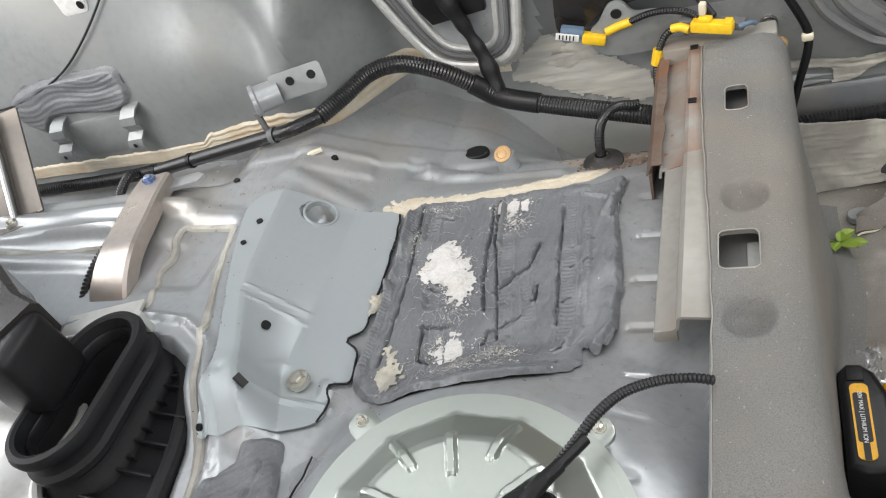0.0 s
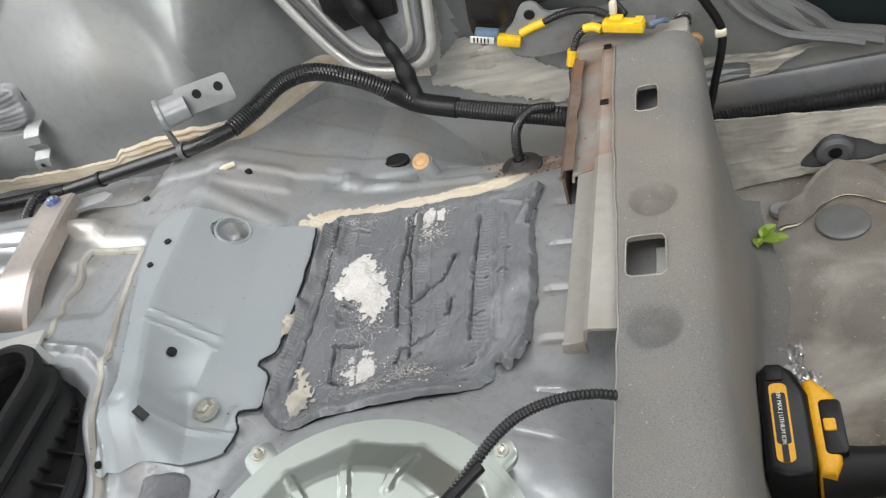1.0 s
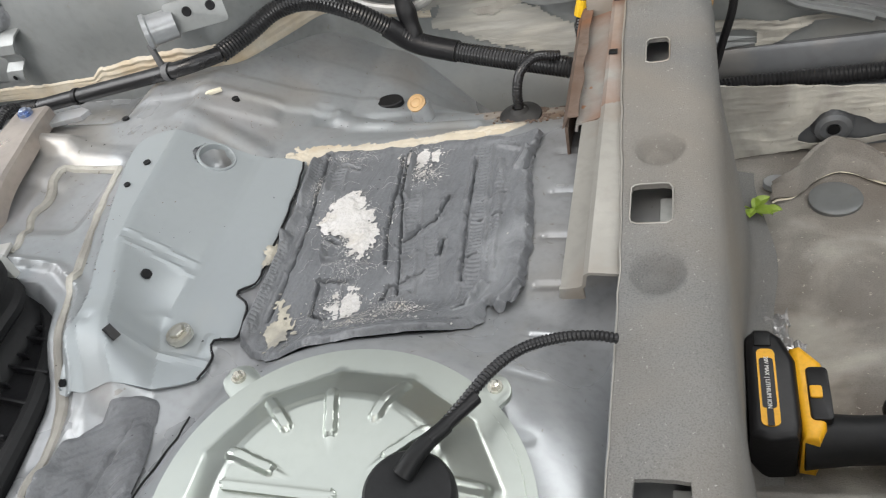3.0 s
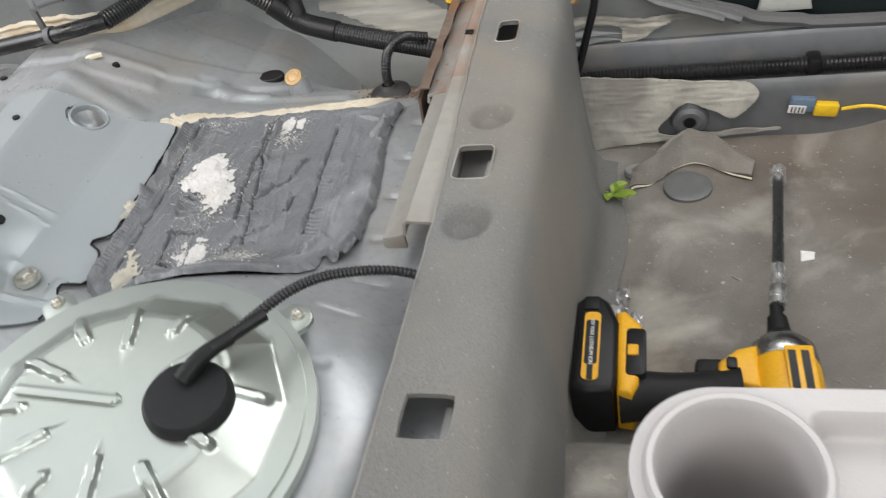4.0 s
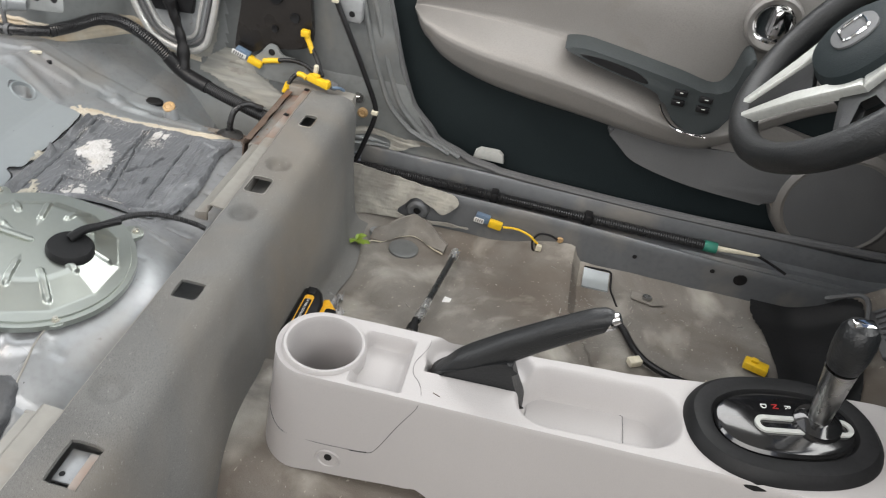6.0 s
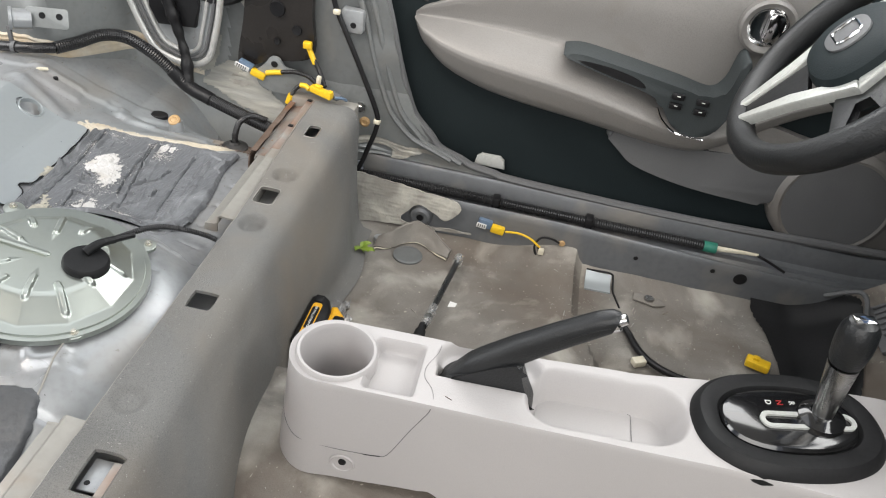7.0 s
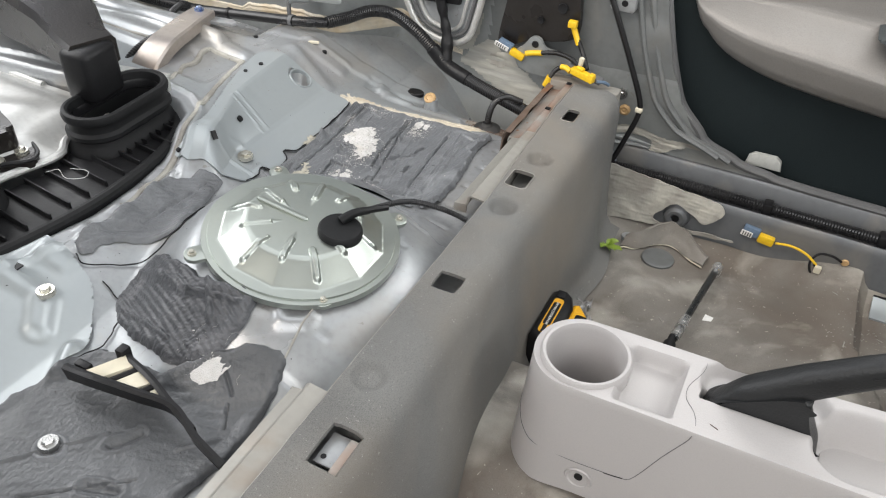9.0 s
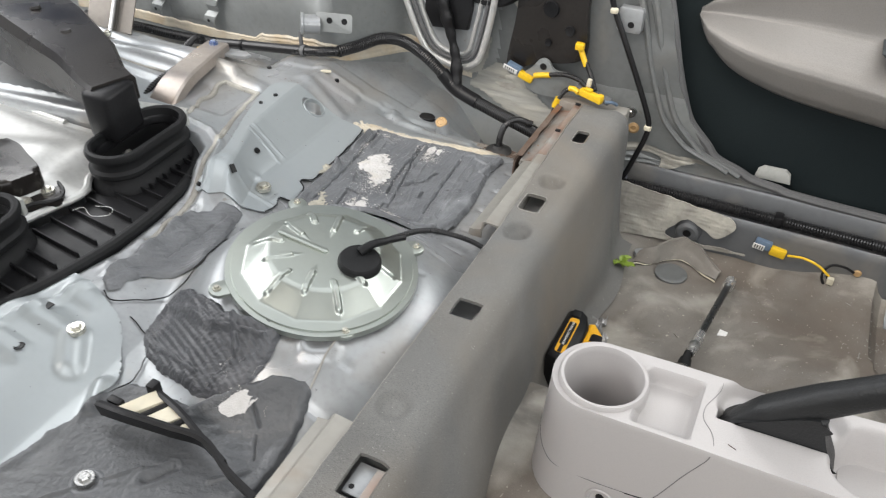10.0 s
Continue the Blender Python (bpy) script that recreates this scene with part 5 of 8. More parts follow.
for k in range(len(o)):
    a, b = k, (k + 1) % len(o)
    for z0, z1, p, q in ((0.0, 0.003, o, o), (0.003, 0.003, o, i_), (0.003, 0.0, i_, i_)):
        bm.faces.new([bm.verts.new(sm2 @ Vector((*p[a], z0))), bm.verts.new(sm2 @ Vector((*p[b], z0))), bm.verts.new(sm2 @ Vector((*q[b], z1))), bm.verts.new(sm2 @ Vector((*q[a], z1)))])
bmesh.ops.remove_doubles(bm, verts=bm.verts, dist=1e-5)
part("slot_ring", bm, SILVER, plate, "chrome slot ring")


def letter(text, m, size, mat, parent, label=""):
    cu = bpy.data.curves.new("text", "FONT")
    cu.body, cu.size, cu.extrude, cu.align_x, cu.align_y = text, size, 0.0003, "CENTER", "CENTER"
    tmp = bpy.data.objects.new("text", cu)
    scene.collection.objects.link(tmp)
    bpy.context.view_layer.update()
    me = bpy.data.meshes.new_from_object(tmp.evaluated_get(bpy.context.evaluated_depsgraph_get()))
    bpy.data.objects.remove(tmp)
    bm = bmesh.new()
    bm.from_mesh(me)
    bm.transform(m)
    return part("lettering", bm, mat, parent, label)


for txt, dx, mat in (("D", -0.020, WHITE), ("N", -0.006, RED), ("R", 0.010, WHITE), ("P", 0.028, RED)):
    letter(txt, gm @ Matrix.Translation((dx, 0.024, 0.0202)) @ Matrix.Rotation(-math.pi / 2, 4, "Z"), 0.0105, mat, plate)
stick = part("lever", tube([gm @ Vector((0.038, 0.0, 0.015)), gm @ Vector((0.036, 0.0, 0.06)), gm @ Vector((0.034, 0.0, 0.115))], lambda t: 0.0115 + 0.007 * t, 16), STEEL, sh, "satin chrome stem")
km = gm @ Matrix.Translation((0.034, 0.0, 0.148))
part("knob", lathe([(0.018, -0.030), (0.020, -0.024), (0.022, -0.008), (0.0225, 0.008), (0.021, 0.022), (0.016, 0.031), (0.008, 0.035), (0, 0.036)], 28, km), LEATHER, sh, "black knob")
part("knob_cap", boxed((0.0, 0, 0.034), (0.024, 0.014, 0.004), 0.0015, km), CHROME, sh, "chrome cap")
part("boot", lathe([(0.030, -0.002), (0.028, 0.006), (0.018, 0.012), (0.012, 0.013)], 24, gm @ Matrix.Translation((0.038, 0.0, 0.019))), PIANO, sh)

# ---- steering wheel ----
sw = thing("steering_wheel", (0.82, 0.46, 0.60), "black leather steering wheel with silver spokes", "steering wheel")
WM = Matrix.Translation((0.82, 0.46, 0.64)) @ Matrix.Rotation(radians(-54), 4, "Y") @ Matrix.Rotation(radians(90), 4, "Z")
R0 = 0.196
bm = bmesh.new()
rings = []
for i in range(72):
    a = 2 * math.pi * i / 72
    rr = 0.0210 + 0.003 * bump2(a, 0, math.pi, 0, 0.9, 1)
    rings.append([bm.verts.new(WM @ Vector(((R0 + rr * math.cos(b)) * math.cos(a), (R0 + rr * math.cos(b)) * math.sin(a), rr * 1.1 * math.sin(b)))) for b in frange(0, 2 * math.pi, 14)[:-1]])
for i in range(72):
    p, q = rings[i], rings[(i + 1) % 72]
    for k in range(14):
        bm.faces.new((p[k], p[(k + 1) % 14], q[(k + 1) % 14], q[k]))
part("rim", bm, LEATHER, sw)
hub = part("airbag_cover", oval([(0.0, -0.03), (0.0, 0.015), (0.006, 0.030), (0.020, 0.038), (0.045, 0.042)], 0.088, 0.072, WM), DOORDARK, sw, "dark grey airbag cover")
part("emblem", oval([(0.0, 0.040), (0.0, 0.045), (0.003, 0.046)], 0.036, 0.032, WM), TRIMGREY, hub, "grey rounded emblem plate")
eo = rounded(0.042, 0.036, 0.008)
part("emblem_ring", tube([WM @ Vector((x, y, 0.047)) for x, y in eo + eo[:1]], 0.0022, 6, n=2), CHROME, hub, "plain chrome ring")
for a, w in ((radians(76), 0.05), (radians(256), 0.05)):
    sp = WM @ Matrix.Rotation(a, 4, "Z")
    part("spoke", slab([(0.0, 0.108), (0.10, 0.056), (0.190, 0.026), (0.190, 0.010), (0.10, 0.034), (0.0, 0.080)], 0.004, 0.020, sp, 0.004), SILVER, sw, "pale silver spoke arm")
    part("spoke", slab([(0.0, -0.080), (0.10, -0.034), (0.190, -0.010), (0.190, -0.026), (0.10, -0.056), (0.0, -0.108)], 0.004, 0.020, sp, 0.004), SILVER, sw, "pale silver spoke arm")
    part("switch_pad", slab([(0.075, 0.038), (0.180, 0.012), (0.180, -0.012), (0.075, -0.038)], 0.004, 0.014, sp, 0.002), RUBBER, sw)
bsp = WM @ Matrix.Rotation(radians(166), 4, "Z")
part("lower_spoke", slab([(0.05, 0.035), (0.190, 0.05), (0.190, 0.030), (0.12, 0.012), (0.12, -0.012), (0.190, -0.030), (0.190, -0.05), (0.05, -0.035)], -0.008, 0.008, bsp, 0.003), LEATHER, sw)
part("column", tube([WM @ Vector((0, 0, -0.02)), WM @ Vector((0, 0, -0.15)), WM @ Vector((0, 0, -0.42))], 0.055, 20), RUBBER, sw, "black column shroud")

# ---- driver's door ----
door = thing("door_1", (0.65, 0.80, 0.12), "driver's door with dark lower trim and silver-taupe armrest panel", "door", kind="structure")


def door_y(x, z):
    return 0.802 + 0.01 * sstep(0.3, 0.12, z) + 0.012 * sstep(0.5, 0.75, z) + 0.0008 * nz(x, z, 0, 10)


part("lower_panel", grid(frange(-0.02, 1.42, 90), frange(0.118, 0.76, 50), lambda x, z: (x, door_y(x, z), z), thick=-0.02), DOORDARK, door, "dark blue-grey door trim")
ZL = [(0.118, 0.440), (0.135, 0.408), (0.16, 0.378), (0.195, 0.352), (0.289, 0.324), (0.378, 0.312), (0.462, 0.305), (0.603, 0.290), (0.685, 0.284), (0.735, 0.292), (0.80, 0.335), (0.90, 0.40), (1.05, 0.47)]
ZU = [(0.118, 0.452), (0.135, 0.468), (0.193, 0.496), (0.318, 0.546), (0.52, 0.590), (0.70, 0.615), (0.88, 0.628), (1.05, 0.62)]


SHELF = [(0.118, 0.446), (0.16, 0.448), (0.30, 0.448), (0.43, 0.440), (0.56, 0.412), (0.64, 0.385), (0.74, 0.36), (0.80, 0.40), (1.05, 0.52)]
ARMOUT = [(0.118, 0.010), (0.135, 0.030), (0.16, 0.047), (0.25, 0.070), (0.45, 0.078), (0.62, 0.078), (0.74, 0.06), (0.85, 0.03), (1.05, 0.012)]
# height between lower edge, shelf and upper edge (0, 1, 2) and how far the panel stands out there
ARMP = [(0.0, 0.12), (0.05, 0.45), (0.12, 0.68), (0.25, 0.84), (0.40, 0.93), (0.52, 0.99), (0.60, 1.0), (0.66, 0.96), (0.74, 0.84), (0.82, 0.67), (0.90, 0.47), (0.96, 0.31), (1.0, 0.20), (1.04, 0.13), (1.12, 0.09), (1.35, 0.08), (1.7, 0.10), (1.9, 0.08), (1.97, 0.03), (2.0, -0.2)]


ARMZ = {n: [(x, sum(line(c, x + d) for d in (-0.03, -0.015, 0, 0.015, 0.03)) / 5 if x > 0.15 else line(c, x)) for x in frange(0.118, 1.05, 150)] for n, c in (("lo", ZL), ("hi", ZU), ("shelf", SHELF), ("out", ARMOUT))}


def insert(x, t):
    a, b, s, out = (line(ARMZ[n], x) for n in ("lo", "hi", "shelf", "out"))
    q, p = ARMROWS[int(t)]
    z = lerp(a, s, q) if q < 1 else lerp(s, b, q - 1)
    return (x, door_y(x, z) - 0.003 - out * p, z)


ARMROWS = [(lerp(a[0], b[0], k / 3), lerp(a[1], b[1], k / 3)) for a, b in zip(ARMP, ARMP[1:]) for k in range(3)] + [ARMP[-1]]
part("armrest_panel", grid([0.1185] + frange(0.122, 1.05, 150), list(range(len(ARMROWS))), insert), TAUPE, door, "silver-taupe armrest panel with scuffs", angle=1.2)
# switch panel with pull cup on the armrest
pull = part("switch_panel", xz(smooth_outline([(0.417, 0.453), (0.45, 0.460), (0.50, 0.455), (0.558, 0.447), (0.645, 0.434), (0.705, 0.424), (0.728, 0.448), (0.737, 0.500), (0.752, 0.500), (0.754, 0.430), (0.735, 0.372), (0.713, 0.346), (0.66, 0.348), (0.630, 0.378), (0.612, 0.400), (0.57, 0.416), (0.498, 0.430), (0.437, 0.445)], 4), 0.79, 0.722, 0.005), POCKET, door, "dark blue-grey switch panel and grab handle")
part("pull_cup", xz(smooth_outline([(0.446, 0.448), (0.504, 0.447), (0.560, 0.436), (0.578, 0.420), (0.51, 0.431)], 5), 0.735, 0.7205, 0.001), BLACK, pull, "black pull cup")
part("edge_trim", tube([(0.612, 0.720, 0.388), (0.628, 0.719, 0.366), (0.66, 0.719, 0.345), (0.713, 0.719, 0.342)], 0.0022, 6), CHROME, pull, "thin chrome edge")
for k in range(4):
    cx, cz = 0.643 + 0.047 * (k % 2), (0.418 - 0.019 * (k // 2)) - 0.003 * (k % 2)
    part("window_switch", boxed((cx, 0.7195, cz), (0.024, 0.008, 0.012), 0.002), BLACK, pull)
    part("switch_mark", boxed((cx, 0.7150, cz + 0.002), (0.006, 0.001, 0.0014)), WHITE, pull)
# map pocket, speaker, inner handle
pk = part("map_pocket", xz(smooth_outline([(0.540, 0.292), (0.575, 0.256), (0.615, 0.230), (0.716, 0.208), (0.834, 0.200), (0.90, 0.205), (0.93, 0.26), (0.90, 0.305), (0.80, 0.300), (0.70, 0.295), (0.60, 0.302)], 5), 0.795, 0.772, 0.010, 3), TRIMGREY, door, "grey map pocket")
part("pod_bridge", xz(smooth_outline([(0.712, 0.338), (0.76, 0.372), (0.84, 0.372), (0.95, 0.355), (1.08, 0.370), (1.19, 0.330), (1.22, 0.20), (1.17, 0.115), (1.05, 0.104), (0.985, 0.122), (0.930, 0.168), (0.895, 0.208), (0.85, 0.245), (0.80, 0.270), (0.745, 0.298)], 5), 0.797, 0.776, 0.008, 3), TAUPE, door, "silver-taupe trim between armrest and loudspeaker")
dm = Matrix.Translation((1.022, 0.786, 0.235)) @ Matrix.Rotation(math.pi / 2, 4, "X")
sp = part("speaker_pod", lathe([(0.128, -0.02), (0.124, 0.008), (0.116, 0.018), (0.108, 0.022), (0.102, 0.020)], 48, dm), TAUPE, door, "silver-taupe speaker pod")
part("speaker_grille", lathe([(0.106, 0.019)] + [(0.102 - 0.0022 * k, 0.019 + 0.0006 * (k % 2)) for k in range(46)] + [(0, 0.020)], 48, dm), TRIMGREY, sp, "round ribbed grey speaker grille")
em = Matrix.Translation((0.768, 0.787, 0.554)) @ Matrix.Rotation(math.pi / 2, 4, "X")
hd = part("handle_bezel", lathe([(0.052, -0.01), (0.051, 0.005), (0.046, 0.009), (0.040, 0.007), (0.036, 0.003)], 40, em), TAUPE, door, "silver ring bezel")
part("handle_cup", lathe([(0.040, 0.006), (0.036, 0.003), (0.030, -0.004), (0, -0.006)], 40, em), CHROME, hd)
part("inner_handle", xz(rounded(0.03, 0.055, 0.010, 5, 0.778, 0.554), 0.79, 0.776, 0.004), CHROME, hd, "chrome inner handle")
part("upper_line", tube([(0.06, 0.800, 0.50), (0.10, 0.799, 0.487), (0.14, 0.799, 0.475)], 0.0015, 5), BLACK, door, "trim joint")
part("bottom_clip", xz([(0.285, 0.146), (0.288, 0.164), (0.298, 0.172), (0.338, 0.173), (0.348, 0.165), (0.352, 0.146)], 0.80, 0.790, 0.002), CLIPGREY, door, "pale grey plastic clip at the door's lower edge")
def nearest(x, y, poly):
    best = None
    for (x0, y0), (x1, y1) in zip(poly, poly[1:] + poly[:1]):
        dx, dy = x1 - x0, y1 - y0
        t = max(0, min(1, ((x - x0) * dx + (y - y0) * dy) / (dx * dx + dy * dy + 1e-12)))
        q = (math.hypot(x - x0 - t * dx, y - y0 - t * dy), x0 + t * dx, y0 + t * dy)
        best = q if best is None or q < best else best
    return best[1:]


def snapped(f, poly):
    """f with the places outside the outline drawn to its edge."""
    def g(x, y):
        if inside(x, y, poly) < 0.0019:
            x, y = nearest(x, y, poly)
        return f(x, y)
    return g


# ---- front floor: drill, extension bar, leaf, wrap ----
drill = thing("cordless_driver", (0.19, 0.26, 0.0), "yellow and black cordless impact driver lying on its side", "power tool")
bt = part("battery", slab([(0.070, 0.212), (0.088, 0.206), (0.112, 0.209), (0.116, 0.224), (0.117, 0.30), (0.106, 0.330), (0.094, 0.341), (0.080, 0.341), (0.071, 0.330)], 0.012, 0.088, None, 0.008, None, 3), BLACK, drill, "black slide-on battery pack")
part("battery_vent", boxed((0.087, 0.325, 0.0885), (0.016, 0.018, 0.003), 0.001), RUBBER, bt)
lb = part("battery_label", slab(rounded(0.017, 0.092, 0.006, 5, 0.089, 0.266), 0.088, 0.0892), DRILLY, bt, "yellow and black label")
part("label_field", slab(rounded(0.013, 0.060, 0.003, 4, 0.089, 0.270), 0.0892, 0.0897), BLACK, bt)
tm = Matrix.Translation((0.089, 0.270, 0.0900)) @ Matrix.Rotation(-math.pi / 2, 4, "Z")
letter("20V MAX | LITHIUM ION", tm, 0.0058, WHITE, bt, "white lettering")
part("brand_bar", boxed((0.089, 0.230, 0.0895), (0.006, 0.020, 0.0008)), BLACK, bt, "plain black bar")
ft = part("foot", slab([(0.116, 0.212), (0.130, 0.210), (0.137, 0.224), (0.138, 0.26), (0.140, 0.30), (0.122, 0.322), (0.112, 0.318)], 0.014, 0.084, None, 0.007, None, 3), DRILLY, drill, "yellow foot housing")
part("foot_panel", slab(rounded(0.020, 0.062, 0.005, 4, 0.134, 0.262), 0.055, 0.086, None, 0.002), BLACK, ft)
part("foot_button", slab(rounded(0.011, 0.014, 0.002, 3, 0.131, 0.262), 0.086, 0.0885, None, 0.001), DRILLY, ft)
part("grip", tube([(0.128, 0.245, 0.050), (0.165, 0.246, 0.051), (0.205, 0.248, 0.052), (0.245, 0.250, 0.053)], lambda t: 0.030 - 0.006 * math.sin(math.pi * t), 18), RUBBER, drill, "black rubber grip")
part("trigger", boxed((0.217, 0.281, 0.052), (0.030, 0.020, 0.020), 0.006), RUBBER, drill)
part("trigger_housing", slab([(0.222, 0.252), (0.224, 0.276), (0.243, 0.294), (0.262, 0.300), (0.262, 0.245)], 0.030, 0.076, None, 0.006, None, 3), DRILLY, drill, "yellow housing")
part("direction_switch", slab(rounded(0.010, 0.014, 0.003, 3, 0.236, 0.272), 0.074, 0.0795, None, 0.001), BLACK, drill)
hm = Matrix.Translation((0.288, 0.196, 0.052)) @ Matrix.Rotation(-math.pi / 2, 4, "X")
part("motor_housing", lathe([(0, 0.0), (0.022, 0.0), (0.031, 0.006), (0.034, 0.02), (0.034, 0.085), (0.032, 0.092)], 32, hm), DRILLY, drill, "yellow motor housing")
part("badge", boxed((0.297, 0.258, 0.0885), (0.026, 0.060, 0.003), 0.001), DRILLY, drill, "yellow badge plate with plain bars")
for k in range(2):
    part("badge_bar", boxed((0.290 + 0.012 * k, 0.258, 0.0905), (0.007, 0.046, 0.001)), BLACK, drill)
part("nose", lathe([(0.033, 0.090), (0.034, 0.094), (0.032, 0.112), (0.026, 0.120), (0.024, 0.122)], 32, hm), STEEL, drill, "grey metal nose")
part("bumper", lathe([(0.024, 0.116), (0.023, 0.122), (0.017, 0.130), (0.012, 0.136), (0.010, 0.158), (0.007, 0.160), (0.006, 0.178)], 28, hm), RUBBER, drill, "black rubber bumper and chuck")

for ob in drill.children_recursive:
    at = BASE[drill.name] - sc((0.092, 0.338, 0.0))
    if ob.parent == drill and ob.name.split(".")[0] not in ("battery", "foot"):
        ob.data.transform(Matrix.Translation(sc((-0.010, -0.016, 0.0))))
    ob.data.transform(Matrix.Translation(-at) @ Matrix.Diagonal((0.965, 0.93, 0.93, 1)) @ Matrix.Translation(at))

bar = thing("extension_bar", (0.295, 0.48, 0.02), "dark steel socket extension bar with chrome ends", "tool")
A, B = Vector((0.274, 0.352, 0.047)), Vector((0.302, 0.604, 0.028))
part("shaft", tube([A, A.lerp(B, 0.5), B], 0.0062, 14), GUNMETAL, bar, "black shaft")
part("socket", tube([A.lerp(B, 0.02), A.lerp(B, 0.07), A.lerp(B, 0.13)], lambda t: 0.0078 + 0.0010 * (t > 0.5), 16), BRIGHT, bar, "chrome bit holder")
part("collar", tube([A.lerp(B, 0.06), A.lerp(B, 0.16), A.lerp(B, 0.26)], lambda t: 0.0088 - 0.0015 * (0.4 < t < 0.55), 16), BRIGHT, bar, "chrome collar")
part("socket", tube([A.lerp(B, 0.90), A.lerp(B, 0.95), B], lambda t: 0.0100 - 0.002 * (0.45 < t < 0.6), 16), BRIGHT, bar, "chrome socket end")
part("paper_tag", slab([(0.306, 0.428), (0.320, 0.432), (0.322, 0.443), (0.308, 0.445)], 0.040, 0.0408), WHITE, bar, "torn white tag")

sprig = thing("leaf_sprig", (0.11, 0.575, 0.01), "small fresh green leaf sprig lying on the carpet", "leaf")
part("stem", tube([(0.070, 0.590, 0.008), (0.090, 0.585, 0.014), (0.105, 0.574, 0.016), (0.118, 0.562, 0.014)], 0.0012, 6), LEAF, sprig)
for ang, ln, px, py in ((0.5, 0.030, 0.104, 0.576), (-0.7, 0.034, 0.106, 0.573), (-1.7, 0.026, 0.102, 0.572), (1.5, 0.020, 0.108, 0.572), (-0.1, 0.030, 0.116, 0.564), (-2.5, 0.018, 0.112, 0.566)):
    lm = Matrix.Translation((px, py, 0.016)) @ Matrix.Rotation(ang, 4, "Z") @ Matrix.Rotation(-0.15, 4, "Y")
    bm = grid(frange(0, 1, 8), [-1, -0.5, 0, 0.5, 1], lambda u, v: lm @ Vector((u * ln, v * ln * 0.33 * math.sin(math.pi * min(1, u * 0.92 + 0.06)) ** 0.8, 0.006 * math.sin(2.5 * u) + 0.003 * abs(v))), thick=0.0004)
    part("leaf", bm, LEAF, sprig)

for ob in sprig.children:
    ob.data.transform(Matrix.Translation(sc((-0.010, 0.005, 0.0))) @ Matrix.Scale(0.82, 4))

# crumpled clear wrapper
def crumple(x0, x1, y0, y1, h, seed, base):
    def f(x, y):
        return (x + 0.006 * nz(x, y, seed, 60), y + 0.006 * nz(x, y, seed + 5, 60), base(x, y) + 0.004 + h * abs(nz(x, y, seed, 75)) + 0.4 * h * nz(x, y, seed, 160))
    return grid(frange(x0, x1, 26), frange(y0, y1, 26), f, lambda x, y: nz(x, y, seed + 9, 30) > 0.38)


wrap = thing("plastic_wrapper", (0.10, 0.39, 0.005), "crumpled clear plastic wrapper with orange print", "wrapper")
part("film", crumple(0.066, 0.124, 0.352, 0.418, 0.018, 3, front_z), FOIL, wrap, angle=0.3)
part("film", crumple(0.112, 0.137, 0.312, 0.378, 0.014, 6, front_z), FOIL, wrap, angle=0.3)
part("print", crumple(0.116, 0.130, 0.338, 0.356, 0.010, 8, lambda x, y: front_z(x, y) + 0.006), ORANGE, wrap, "orange printed scrap")

# floor plates, flap and plugs
def disc(name, cx, cy, rx, ry, base, h, mat, label, category, ang=0.0, seg=28):
    m = Matrix.Translation((cx, cy, base)) @ Matrix.Rotation(ang, 4, "Z") @ Matrix.Diagonal((rx, ry, 1, 1))
    return solo(name, lathe([(1.0, -0.004), (1.0, h * 0.6), (0.93, h), (0.6, h * 0.9), (0, h * 0.8)], seg, m), mat, label, category)


flap = thing("carpet_flap", (0.21, 0.64, 0.0), "torn carpet flap folded up beside the sill", "carpet")
FL = [(0.120, 0.604), (0.145, 0.614), (0.163, 0.632), (0.188, 0.652), (0.222, 0.650), (0.248, 0.632), (0.274, 0.620)]


def flap_f(u, v):
    pts = spline([(x, y, 0) for x, y in FL], 8)
    p = pts[min(len(pts) - 1, int(u * (len(pts) - 1)))]
    h = 0.012 + 0.030 * math.sin(math.pi * min(1, max(0, u)) ** 0.8)
    return (p.x + 0.006 * v, p.y + 0.032 * v - 0.01 * v * v, front_z(p.x, p.y) + 0.002 + h * v + 0.004 * nz(u * 3, v, 0, 3))


part("fold", grid(frange(0, 1, 40), frange(0, 1, 8), flap_f, thick=0.006), CARPET, flap, angle=1.0)
part("torn_edge", tube([Vector(flap_f(u, 0)) + Vector((0, -0.004, 0.002)) for u in frange(0, 1, 20)], 0.0015, 5), CREAM, flap, "frayed pale edge")
disc("floor_plug", 0.193, 0.603, 0.031, 0.030, 0.004, 0.003, PILLARSHADE, "grey oval blanking plate in the carpet cut-out", "floor plug", -0.1)
disc("floor_plug", 0.127, 0.634, 0.016, 0.013, 0.008, 0.004, BODY, "small grey round blanking plug", "floor plug")
disc("floor_plug", 0.216, -0.165, 0.030, 0.026, 0.052, 0.004, STEEL, "grey round plug in the carpet", "floor plug")
solo("floor_plate", grid(frange(0.570, 0.624, 8), frange(0.628, 0.676, 8), lambda x, y: (x, y, front_z(x, y) + 0.004), thick=-0.004), PLATE, "grey square plate let into the carpet", "floor plate")
# A black tube paints the shadow at the recessed plate's edge.
pr = thing("plate_gap", (0.60, 0.665, 0.004), "black line for the shade in the gap round the floor plate", "gap", kind="structure")
part("gap", tube([(x, y, front_z(x, y) + h) for x, y, h in ((0.570, 0.678, 0.003), (0.597, 0.680, 0.003), (0.624, 0.680, 0.003), (0.629, 0.670, 0.003), (0.630, 0.640, 0.003), (0.637, 0.612, 0.002), (0.645, 0.588, 0.0))], 0.0022, 6), BLACK, pr)
bm = slab([(0.675, 0.645), (0.73, 0.640), (0.74, 0.622), (0.715, 0.612), (0.672, 0.622)], 0.004, 0.0065, None, 0.001)
